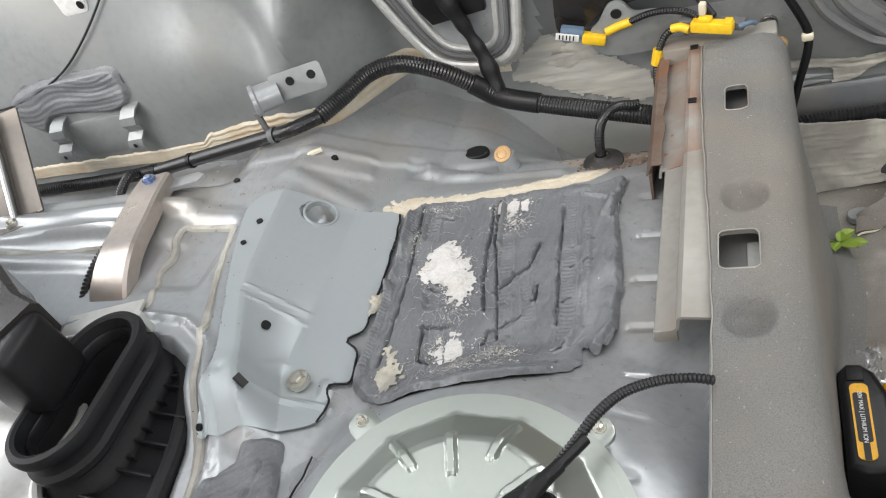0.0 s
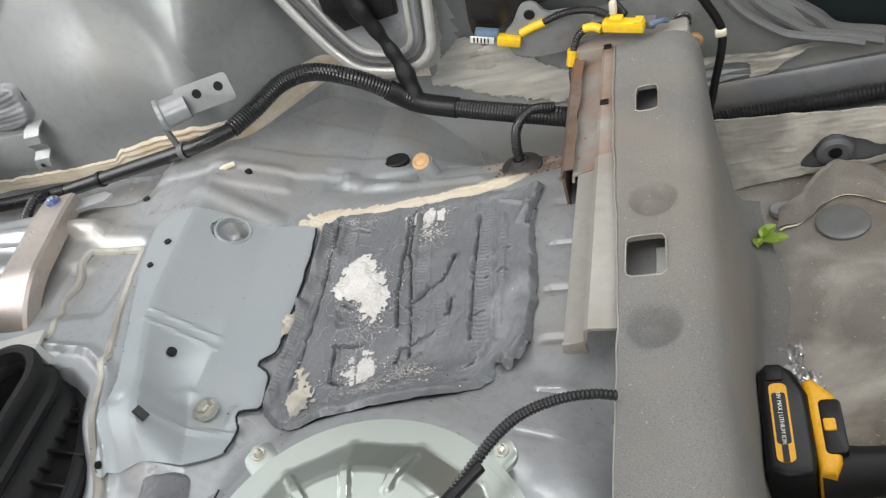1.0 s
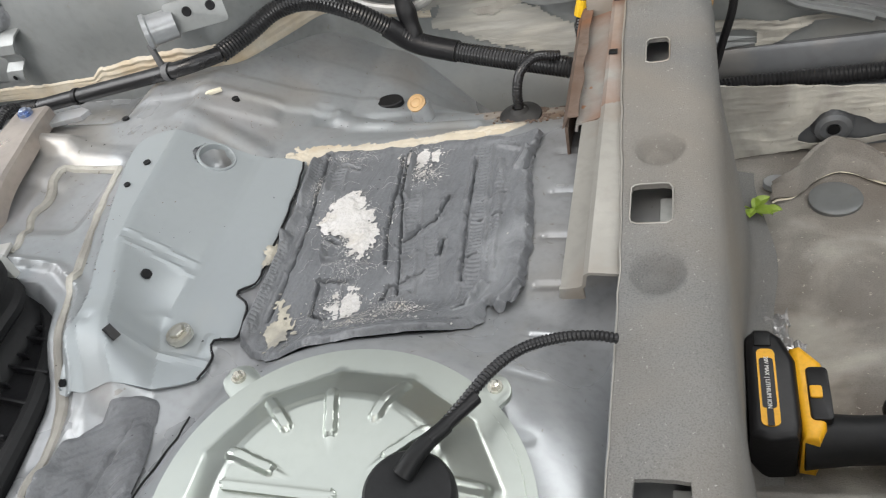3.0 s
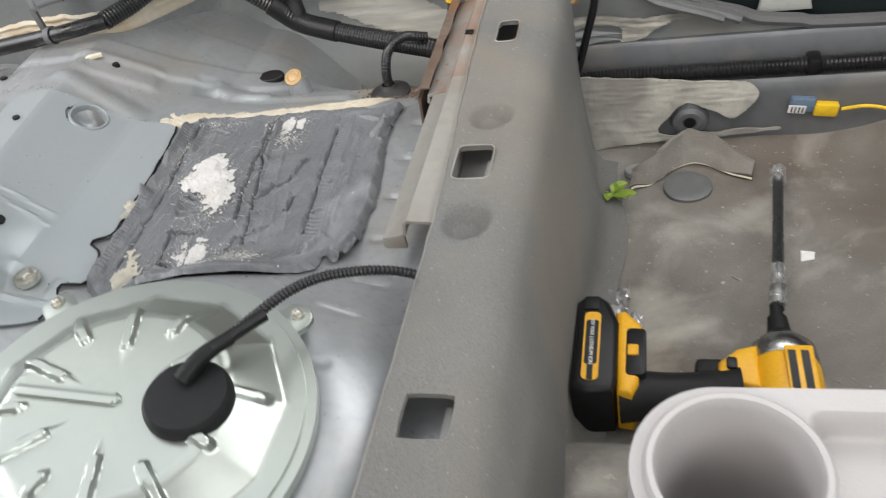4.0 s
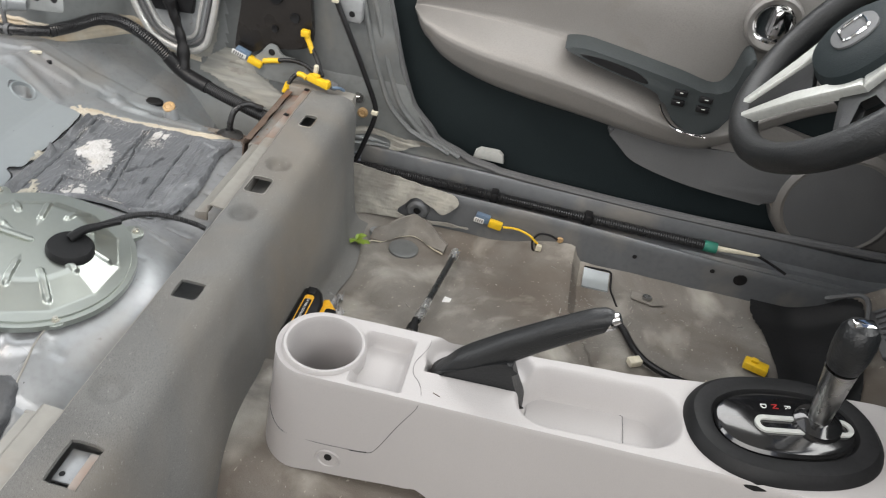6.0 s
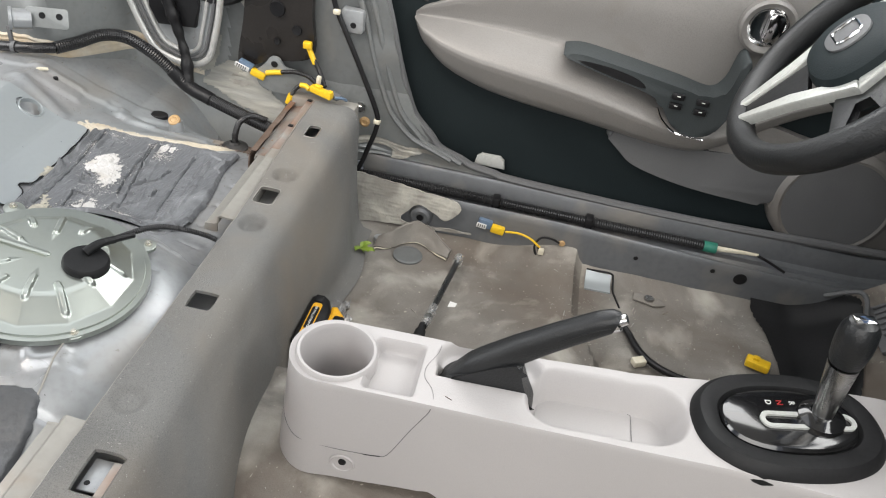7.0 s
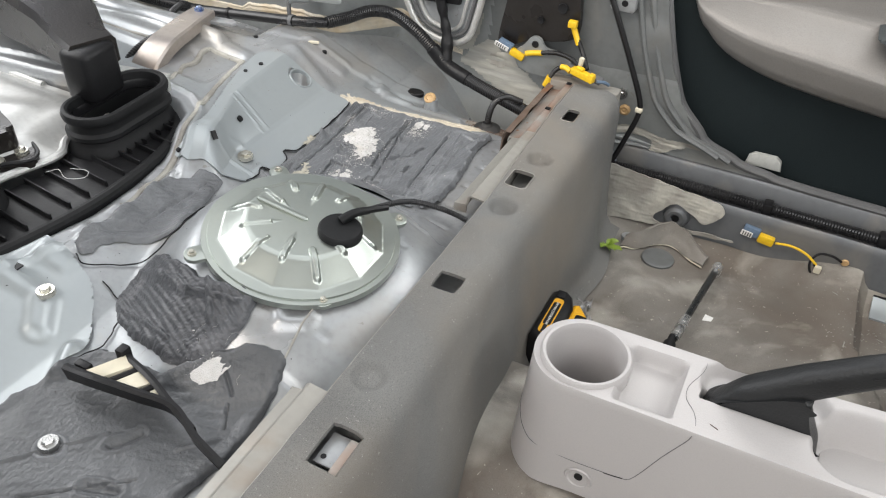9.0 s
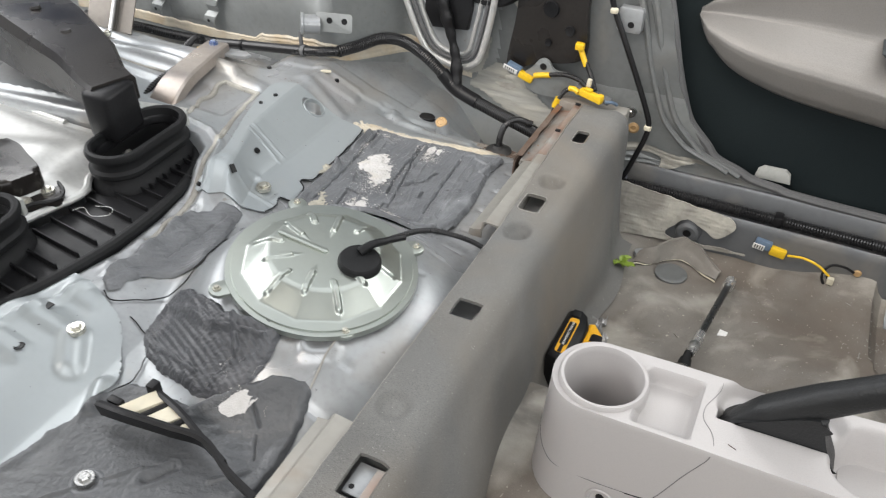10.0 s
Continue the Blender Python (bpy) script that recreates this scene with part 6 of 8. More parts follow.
solo("seat_anchor", bm, CARPET, "flat seat anchor pad with a small bolt", "floor plate")
disc("anchor_bolt", 0.705, 0.630, 0.010, 0.009, 0.008, 0.004, STEEL, "small steel anchor bolt", "bolt")

# dark mat edge and pedal rest ahead
mat_ = thing("rubber_mat", (1.02, 0.62, 0.02), "dark rubber heel mat with a raised pale edge", "mat")
mo = smooth_outline([(0.925, 0.70), (0.945, 0.60), (0.955, 0.52), (0.965, 0.42), (1.06, 0.40), (1.10, 0.52), (1.12, 0.62), (1.10, 0.70)], 5)
bm = grid(frange(0.92, 1.13, 40), frange(0.39, 0.71, 50), snapped(lambda x, y: (x, y, front_z(x, y) + 0.006), mo), lambda x, y: inside(x, y, mo) < -0.0005)
part("pad", bm, RUBBER, mat_)
part("edge", tube([(1.035, 0.42, front_z(1.035, 0.42) + 0.02), (1.075, 0.50, front_z(1.075, 0.5) + 0.035), (1.105, 0.60, front_z(1.105, 0.6) + 0.045), (1.11, 0.67, front_z(1.11, 0.67) + 0.04), (1.06, 0.70, front_z(1.06, 0.7) + 0.02)], 0.005, 8), TRIMGREY, mat_, "raised grey edge")
fr = thing("foot_rest", (1.20, 0.60, 0.08), "grey ribbed foot rest", "foot rest")
FM = Matrix.Translation((1.20, 0.58, 0.16)) @ Matrix.Rotation(-0.75, 4, "Y")
part("plate", boxed((0, 0, 0), (0.22, 0.13, 0.012), 0.004, FM), TRIMGREY, fr)
for k in range(8):
    part("rib", boxed((0, -0.055 + 0.0155 * k, 0.009), (0.19, 0.006, 0.006), 0.002, FM), TRIMGREY, fr)

wire = thing("floor_cable", (0.72, 0.42, 0.0), "black cable with a cream connector on the carpet", "cable")
part("cable", tube([(0.632, 0.535, 0.016), (0.655, 0.512, 0.012), (0.675, 0.468, 0.011), (0.70, 0.436, 0.011), (0.735, 0.415, 0.012), (0.775, 0.405, 0.012)], 0.007, 10, 0.0008, 0.005), BLACK, wire)
part("connector", boxed((0, 0, 0), (0.026, 0.018, 0.014), 0.003, Matrix.Translation((0.678, 0.428, 0.012)) @ Matrix.Rotation(0.5, 4, "Z")), CREAM, wire, "cream connector")
yc = thing("floor_connector", (0.91, 0.495, 0.01), "small yellow connector on the carpet", "connector")
part("body", boxed((0, 0, 0), (0.045, 0.024, 0.016), 0.003, Matrix.Translation((0.91, 0.495, 0.014)) @ Matrix.Rotation(-0.3, 4, "Z")), YELLOW, yc)
part("tab", boxed((0, 0, 0), (0.012, 0.010, 0.006), 0.001, Matrix.Translation((0.905, 0.498, 0.025)) @ Matrix.Rotation(-0.3, 4, "Z")), YELLOW, yc)

# crumbs and chips on the carpet
rnd = random.Random(4)
bm = bmesh.new()
for k in range(620):
    x, y = rnd.uniform(0.10, 1.0), rnd.uniform(-0.3, 0.66)
    if k > 260:
        x, y = rnd.uniform(0.50, 0.98), rnd.triangular(0.30, 0.68, 0.60)
    if -0.04 < y < 0.15:
        continue
    s = rnd.choice((0.0008, 0.001, 0.0013, 0.002))
    m = Matrix.Translation((x, y, front_z(x, y) + 0.001)) @ Matrix.Rotation(rnd.uniform(0, 3), 4, "Z") @ Matrix.Diagonal((s * rnd.choice((0.8, 1.2, 2.0, 2.5, 9.0)), s, s * 0.6, 1))
    crumb(bm, m)
solo("floor_crumbs", bm, RAIL, "pale crumbs and wood chips scattered over the carpet", "crumbs", kind="stuff", smooth=False)
bm = bmesh.new()
for k in range(260):
    x, y = rnd.uniform(-0.66, -0.09), rnd.uniform(-0.3, 0.56)
    s = rnd.choice((0.0006, 0.0008, 0.0012))
    m = Matrix.Translation((x, y, rear_z(x, y) + 0.009 * (rnd.random() < 0.3))) @ Matrix.Rotation(rnd.uniform(0, 3), 4, "Z") @ Matrix.Diagonal((s * rnd.uniform(0.7, 2.5), s, s * 0.6, 1))
    crumb(bm, m)
solo("floor_grit", bm, DARKBOX, "dark grit scattered over the rear floor", "grit", kind="stuff", smooth=False)

# ---- rear floor fittings ----
def on_floor(x, y, lift):
    """A pose on the rear floor, with z along the floor's normal."""
    e = 0.006
    nrm = Vector(((rear_z(x - e, y) - rear_z(x + e, y)) / (2 * e), (rear_z(x, y - e) - rear_z(x, y + e)) / (2 * e), 1)).normalized()
    return Matrix.Translation(Vector((x, y, rear_z(x, y))) + nrm * lift) @ nrm.to_track_quat("Z", "Y").to_matrix().to_4x4()


pl = thing("stiffener_plate", (-0.45, 0.28, 0.25), "flat grey stiffener plate bolted to the rear floor", "floor plate", "stiffener plates")
PO = smooth_outline([(-0.572, 0.412), (-0.555, 0.442), (-0.515, 0.452), (-0.455, 0.452), (-0.402, 0.458), (-0.394, 0.41), (-0.390, 0.363), (-0.389, 0.309), (-0.388, 0.274), (-0.403, 0.260), (-0.388, 0.244), (-0.382, 0.211), (-0.401, 0.200), (-0.396, 0.178), (-0.399, 0.155),
                     (-0.43, 0.133), (-0.455, 0.122), (-0.492, 0.108), (-0.492, 0.164), (-0.514, 0.230), (-0.546, 0.313)], 4)


def plate_mesh(outline, n=70):
    return grid(frange(min(p[0] for p in outline), max(p[0] for p in outline), n), frange(min(p[1] for p in outline), max(p[1] for p in outline), n),
                snapped(lambda x, y: (x, y, rear_z(x, y) + 0.005), outline), lambda x, y: inside(x, y, outline) < -0.0005 or math.hypot(x + 0.488, y - 0.430) < 0.0195, thick=-0.002)


part("sheet", plate_mesh(PO, 110), PLATE, pl, angle=0.25)
bolt(pl, (-0.430, 0.195, rear_z(-0.43, 0.195) + 0.011), 0.0125)
for hx, hy, hr in ((-0.479, 0.243, 0.0052), (-0.541, 0.390, 0.0040), (-0.547, 0.354, 0.0034), (-0.489, 0.119, 0.0036)):
    part("hole_rim", lathe([(hr * 1.02, -0.002), (hr, 0.0010), (0, 0.0008)], 20, on_floor(hx, hy, 0.0062)), BLACK, pl, "dark drilled hole")
part("square_hole", boxed((0, 0, 0), (0.008, 0.014, 0.003), 0, on_floor(-0.460, 0.160, 0.0062) @ Matrix.Rotation(-0.35, 4, "Z")), BLACK, pl)
LH = Matrix.Translation((0, 0, 0.022)) @ on_floor(-0.488, 0.430, 0.0055)
part("large_hole", lathe([(0.0225, -0.0015), (0.0215, 0.0006), (0.0195, 0.0006), (0.0188, -0.0005), (0.0180, -0.012)], 36, LH), PLATE, pl, "round pressed hole rim")
PB = smooth_outline([(-0.52, -0.13), (-0.43, -0.135), (-0.40, -0.155), (-0.385, -0.175), (-0.355, -0.21), (-0.35, -0.27), (-0.345, -0.31), (-0.36, -0.45), (-0.40, -0.55), (-0.54, -0.55), (-0.53, -0.30)], 4)
pl2 = thing("stiffener_plate", (-0.45, -0.3, 0.25), "flat grey stiffener plate bolted to the rear floor", "floor plate", "stiffener plates")
part("sheet", grid(frange(-0.545, -0.34, 60), frange(-0.55, -0.125, 80), snapped(lambda x, y: (x, y, rear_z(x, y) + 0.005), PB), lambda x, y: inside(x, y, PB) < -0.0005, thick=-0.002), PLATE, pl2)
bolt(pl2, (-0.428, -0.195, rear_z(-0.428, -0.195) + 0.008), 0.0115)
part("hole_rim", lathe([(0.007, 0.0), (0.006, 0.001), (0.005, 0.0), (0, -0.001)], 20, Matrix.Translation((-0.455, -0.255, rear_z(-0.455, -0.255) + 0.0065))), BLACK, pl2, "dark drilled hole")
part("square_hole", boxed((-0.478, -0.190, rear_z(-0.478, -0.19) + 0.006), (0.014, 0.010, 0.002)), BLACK, pl2)

st = thing("trim_clip", (-0.288, 0.572, 0.2), "tan plastic screw clip on a grey standoff", "clip")
part("standoff", lathe([(0.015, -0.006), (0.013, 0.018), (0.012, 0.024), (0, 0.024)], 20, Matrix.Translation((-0.288, 0.572, 0.205))), BODY, st)
part("cap", lathe([(0.0115, 0.0), (0.0115, 0.004), (0.008, 0.006), (0.006, 0.0045), (0.003, 0.006), (0, 0.006)], 20, Matrix.Translation((-0.290, 0.570, 0.229)) @ Matrix.Rotation(0.5, 4, "X")), TAN, st, "tan plastic cap")
disc("floor_plug", -0.338, 0.600, 0.018, 0.013, rear_z(-0.338, 0.60) + 0.001, 0.003, BLACK, "black rubber plug in the floor", "floor plug")
disc("floor_plug", -0.62, 0.478, 0.0045, 0.004, rear_z(-0.62, 0.478) + 0.001, 0.002, BLACK, "small black floor plug", "floor plug")
disc("floor_plug", -0.50, 0.530, 0.0045, 0.004, rear_z(-0.50, 0.530) + 0.001, 0.002, BLACK, "small black floor plug", "floor plug")
solo("wood_chip", slab([(-0.535, 0.527), (-0.514, 0.534), (-0.511, 0.529), (-0.530, 0.521)], rear_z(-0.52, 0.53) + 0.001, rear_z(-0.52, 0.53) + 0.005, None, 0.001), CREAM, "pale splinter of wood on the floor", "wood chip")

# bar strip with slots lying on the mastic
tr = thing("trim_strip", (-0.2, -0.26, 0.25), "black plastic trim wedge with pale pads, lying on the mastic sheet", "trim piece")
TL_, TR_, TT_, TE_ = Vector((-0.318, -0.268, 0.256)), Vector((-0.170, -0.256, 0.262)), Vector((-0.275, -0.222, 0.258)), Vector((-0.082, -0.284, 0.250))


def blade(path, h0, h1, w, name):
    bm = bmesh.new()
    pts = spline(path, 8)
    rows = []
    for i, p in enumerate(pts):
        t = i / (len(pts) - 1)
        h = lerp(h0, h1, t)
        rows.append([bm.verts.new(p + Vector(o)) for o in ((0.001, -w, -0.5 * h), (0.0, -w - 0.002, 0.4 * h), (0, -0.3 * w, 0.5 * h), (0.001, w, 0.45 * h), (0.002, w, -0.5 * h))])
    for a, b in zip(rows, rows[1:]):
        for k in range(5):
            bm.faces.new((a[k], a[(k + 1) % 5], b[(k + 1) % 5], b[k]))
    bm.faces.new(rows[0])
    bm.faces.new(rows[-1][::-1])
    return part(name, bm, BLACK, tr, angle=0.4)


blade([TL_, TL_.lerp(TR_, 0.3) + Vector((0, -0.004, 0.006)), TL_.lerp(TR_, 0.7) + Vector((0, -0.003, 0.006)), TR_, TR_.lerp(TE_, 0.5) + Vector((0, -0.003, 0)), TE_], 0.022, 0.012, 0.0032, "blade")
blade([TT_, TT_.lerp(TR_, 0.5) + Vector((0, 0.002, 0.004)), TR_, TR_.lerp(TE_, 0.4)], 0.016, 0.014, 0.003, "arm")
for f0, f1 in ((0.06, 0.26), (0.36, 0.58), (0.68, 0.92)):
    q = [TT_.lerp(TR_, f0), TT_.lerp(TR_, f1), TL_.lerp(TR_, f1 * 0.9 + 0.10), TL_.lerp(TR_, f0 * 0.9 + 0.12)]
    part("pad", slab([(v.x, v.y) for v in q], 0.260, 0.2665, None, 0.0008), CREAM, tr, "pale cream pad")
for f0 in (0.31, 0.63):
    a_, b_ = TT_.lerp(TR_, f0), TL_.lerp(TR_, f0 * 0.9 + 0.11)
    part("rib", tube([a_ + Vector((0, 0, 0.003)), a_.lerp(b_, 0.5) + Vector((0, 0, 0.003)), b_ + Vector((0, 0, 0.003))], 0.0045, 8), BLACK, tr)
part("clip", boxed((TT_.x, TT_.y, 0.262), (0.012, 0.014, 0.022), 0.002), BLACK, tr)
part("clip", boxed((TL_.x + 0.015, TL_.y + 0.012, 0.258), (0.020, 0.010, 0.014), 0.002), BLACK, tr)
SZ = rear_z(-0.270, -0.342)
stud = thing("floor_stud", (-0.270, -0.342, SZ), "steel stud in a ring of smeared mastic", "stud")
part("smear_ring", grid(frange(0.0, 0.034, 14), frange(0, 2 * math.pi, 48), lambda r, a: (-0.270 + r * math.cos(a) * (1.1 + 0.15 * nz(math.cos(a), math.sin(a), 3, 1.4)), -0.342 + r * math.sin(a), SZ + 0.007 + 0.004 * math.cos(r * 420) * (1 - r / 0.04) + 0.003 * nz(math.cos(a) * r * 60, math.sin(a) * r * 60, 5, 1) - 0.006 * sstep(0.024, 0.034, r))), MASTIC, stud, angle=2.0)
bolt(stud, (-0.271, -0.341, SZ + 0.011), 0.011, None, STEEL, "dirty steel nut")
# ---- side wall fittings ----
def wall_strip(pts, off=0.0):
    """Places (x, z) on the inner body side."""
    return [(x, side_y(x, z) - off, z) for x, z in pts]


op = thing("quarter_opening", (-0.35, 0.72, 0.28), "access opening in the body side with pale sealing beads", "opening", kind="structure")
OUT = [(-0.475, 0.56), (-0.455, 0.47), (-0.430, 0.395), (-0.400, 0.328), (-0.372, 0.300), (-0.315, 0.288), (-0.278, 0.305), (-0.262, 0.345), (-0.245, 0.43), (-0.235, 0.56)]
part("bead", tube([(x, 0.700, z) for x, z in OUT], 0.0065, 10), PALEMETAL, op, "pale sealing bead")
INN = [(-0.445, 0.56), (-0.425, 0.47), (-0.402, 0.40), (-0.380, 0.345), (-0.360, 0.322), (-0.320, 0.312), (-0.298, 0.325), (-0.288, 0.36), (-0.272, 0.44), (-0.265, 0.56)]
part("bead", tube([(x, 0.706, z) for x, z in INN], 0.0042, 8), PALEMETAL, op, "pale sealing bead")
part("panel", xz(OUT, 0.725, 0.708, 0.0), BODY, op, "light grey panel")
part("groove", tube([(lerp(a[0], b[0], 0.5), 0.7055, lerp(a[1], b[1], 0.5)) for a, b in zip(OUT, INN)], 0.004, 8), TRIMGREY, op)
part("foam_pad", xz([(-0.392, 0.395), (-0.375, 0.362), (-0.298, 0.368), (-0.290, 0.41), (-0.285, 0.50), (-0.385, 0.50)], 0.71, 0.697, 0.003), BLACK, op, "black foam pad")

spk = thing("rear_speaker", (-0.265, 0.71, 0.43), "round black loudspeaker screwed to the body side", "loudspeaker")
PM = Matrix.Translation((-0.262, 0.722, 0.512)) @ Matrix.Rotation(math.pi / 2, 4, "X")
part("basket", lathe([(0.094, -0.02), (0.094, 0.012), (0.088, 0.020), (0.080, 0.020), (0.074, 0.012)], 44, PM), BLACK, spk)
part("cone", lathe([(0.076, 0.014), (0.066, 0.018), (0.058, 0.012), (0.030, -0.002), (0.026, 0.0)], 44, PM), RUBBER, spk, "black cone and surround")
part("dust_cap", lathe([(0.027, 0.0), (0.020, 0.008), (0.010, 0.011), (0, 0.012)], 30, PM), PIANO, spk)
for a in (0.9, 2.3, 3.9, 5.4):
    part("lug", slab(rounded(0.028, 0.024, 0.008, 4), -0.004, 0.004, PM @ Matrix.Rotation(a, 4, "Z") @ Matrix.Translation((0.100, 0, 0)), 0.001), RAIL, spk, "grey screw lug")

bpl = thing("pillar_cover", (-0.13, 0.72, 0.3), "dark plastic cover plate on the pillar", "cover plate")
part("plate", xz(smooth_outline([(-0.190, 0.50), (-0.13, 0.508), (-0.072, 0.50), (-0.066, 0.43), (-0.062, 0.355), (-0.095, 0.335), (-0.15, 0.325), (-0.205, 0.300), (-0.218, 0.315), (-0.205, 0.40)], 4), 0.73, 0.714, 0.003), DARKBOX, bpl, "dark brown-black plastic")
for bx, bz, br in ((-0.135, 0.435, 0.016), (-0.095, 0.40, 0.010), (-0.135, 0.37, 0.007)):
    part("boss", lathe([(br, 0.0), (br * 0.9, 0.004), (br * 0.5, 0.003), (0, 0.003)], 20, Matrix.Translation((bx, 0.713, bz)) @ Matrix.Rotation(math.pi / 2, 4, "X")), BLACK, bpl)
brk = thing("pillar_bracket", (-0.13, 0.70, 0.28), "lobed grey steel bracket with a hole", "bracket")
part("plate", xz(smooth_outline([(-0.175, 0.302), (-0.160, 0.318), (-0.145, 0.338), (-0.128, 0.338), (-0.115, 0.322), (-0.085, 0.318), (-0.06, 0.30), (-0.07, 0.27), (-0.16, 0.268)], 4), 0.708, 0.702, 0.001), BODY_DARKER, brk)
part("hole_rim", lathe([(0.007, 0.0), (0.006, 0.001), (0, 0.0005)], 18, Matrix.Translation((-0.137, 0.7015, 0.325)) @ Matrix.Rotation(math.pi / 2, 4, "X")), BLACK, brk)
for bx, bz, m_ in ((-0.140, 0.262, STEEL), (0.036, 0.252, STEEL), (-0.165, 0.525, STEEL), (-0.11, 0.53, STEEL)):
    s_ = thing("wall_stud", (bx, 0.71, bz - 0.01), "bare steel stud on the body side", "stud", "wall studs")
    bolt(s_, (bx, side_y(bx, bz) - 0.003, bz), 0.011, Matrix.Rotation(math.pi / 2, 4, "X"), m_)
tc = thing("trim_clip", (0.044, 0.72, 0.21), "tan plastic screw clip in the pillar", "clip")
part("cap", lathe([(0.011, 0.0), (0.011, 0.004), (0.007, 0.006), (0.004, 0.004), (0, 0.005)], 20, Matrix.Translation((0.046, side_y(0.046, 0.218) - 0.002, 0.218)) @ Matrix.Rotation(math.pi / 2, 4, "X")), TAN, tc)
pb = thing("pillar_plate", (0.01, 0.72, 0.41), "small grey plate with a hole on the pillar", "bracket")
part("plate", xz(rounded(0.045, 0.045, 0.006, 4, 0.010, 0.435), 0.74, 0.722, 0.002), BODY, pb)
part("hole_rim", lathe([(0.006, 0.0), (0.005, 0.001), (0, 0.0005)], 16, Matrix.Translation((0.013, 0.7215, 0.428)) @ Matrix.Rotation(math.pi / 2, 4, "X")), BLACK, pb)

pw = thing("pillar_cable", (0.04, 0.72, 0.1), "thin black cable running down the door pillar", "cable")
part("cable", tube([(-0.035, 0.722, 0.56), (-0.032, 0.718, 0.50), (-0.020, 0.718, 0.455), (0.008, 0.716, 0.40), (0.045, 0.716, 0.325), (0.076, 0.716, 0.255), (0.078, 0.712, 0.225), (0.066, 0.708, 0.18), (0.050, 0.700, 0.13), (0.030, 0.695, 0.105)], 0.0052, 10), BLACK, pw)
for cx, cz in ((-0.018, 0.452), (0.078, 0.240)):
    part("clip", boxed((cx, 0.713, cz), (0.014, 0.011, 0.010), 0.003), CREAM, pw, "cream cable clip")
part("loop", tube([(-0.030, 0.722, 0.56), (-0.020, 0.715, 0.545), (-0.012, 0.715, 0.515), (-0.022, 0.715, 0.498), (-0.032, 0.717, 0.51)], 0.005, 8), BLACK, pw)

# airbag connectors on the end of the cross member
ab = thing("airbag_harness", (-0.02, 0.66, 0.27), "yellow connectors with black looms on the cross member end", "cable")
cb = Matrix.Translation((-0.024, 0.655, 0.310)) @ Matrix.Rotation(-0.28, 4, "Z") @ Matrix.Rotation(0.10, 4, "Y")
c1 = part("connector", boxed((0, 0, 0), (0.048, 0.014, 0.013), 0.002, cb), YELLOW, ab, "large yellow connector")
part("latch", boxed((-0.008, 0, 0.009), (0.016, 0.010, 0.006), 0.002, cb), YELLOW, c1)
part("latch", boxed((0.018, 0.0, 0.007), (0.010, 0.013, 0.005), 0.002, cb), YELLOW, c1)
part("holder", boxed((-0.004, 0.014, -0.004), (0.075, 0.016, 0.010), 0.002, cb), TRIMGREY, ab, "grey holder")
part("lever", boxed((-0.012, 0.004, 0.020), (0.008, 0.008, 0.016), 0.002, cb), CREAM, ab, "cream clip")
part("sleeve", tube([(-0.050, 0.660, 0.308), (-0.060, 0.665, 0.311), (-0.070, 0.668, 0.309)], 0.0052, 12), YELLOW, ab, "yellow sleeve")
part("loom", tube([(-0.066, 0.667, 0.310), (-0.080, 0.669, 0.300), (-0.092, 0.668, 0.275), (-0.098, 0.660, 0.245), (-0.094, 0.648, 0.220), (-0.080, 0.635, 0.205)], 0.0046, 10, 0.0008, 0.0036), LOOM, ab, "black ribbed loom")
part("tape", tube([(-0.089, 0.669, 0.284), (-0.095, 0.667, 0.265)], 0.0072, 10), YELLOW, ab, "yellow tape")
part("loom", tube([(-0.030, 0.664, 0.312), (-0.055, 0.680, 0.322), (-0.090, 0.692, 0.322), (-0.130, 0.700, 0.310)], 0.0046, 10, 0.0008, 0.0036), LOOM, ab, "black ribbed loom")
part("sleeve", tube([(-0.120, 0.699, 0.312), (-0.138, 0.700, 0.308), (-0.153, 0.701, 0.303)], 0.0054, 12), YELLOW, ab, "yellow sleeve")
cc = Matrix.Translation((-0.170, 0.700, 0.298)) @ Matrix.Rotation(0.32, 4, "Y")
part("connector", boxed((0, 0, 0), (0.030, 0.014, 0.013), 0.002, cc), YELLOW, ab, "yellow connector")
part("connector", boxed((-0.029, 0.002, 0.005), (0.030, 0.013, 0.013), 0.002, cc), BLUEGREY, ab, "blue-grey connector")
part("label", boxed((-0.034, -0.006, 0.001), (0.030, 0.002, 0.009), 0.0004, cc), WHITE, ab, "white label with plain bars")
for k in range(5):
    part("label_bar", boxed((-0.044 + 0.0045 * k, -0.0074, 0.001), (0.0016, 0.0006, 0.0065), 0, cc), BLACK, ab)
part("loom", tube([(-0.022, 0.668, 0.315), (-0.040, 0.690, 0.335), (-0.055, 0.700, 0.352)], 0.0046, 10), BLACK, ab, "black loom")
part("sleeve", tube([(-0.052, 0.698, 0.345), (-0.062, 0.702, 0.362), (-0.068, 0.703, 0.375)], 0.0054, 12), YELLOW, ab, "yellow sleeve")
part("plug", boxed((-0.069, 0.700, 0.380), (0.017, 0.013, 0.014), 0.003), YELLOW, ab, "yellow plug")
part("wire", tube([(0.004, 0.650, 0.306), (0.016, 0.658, 0.304), (0.022, 0.672, 0.294)], 0.003, 8), BLUEGREY, ab, "blue wires")

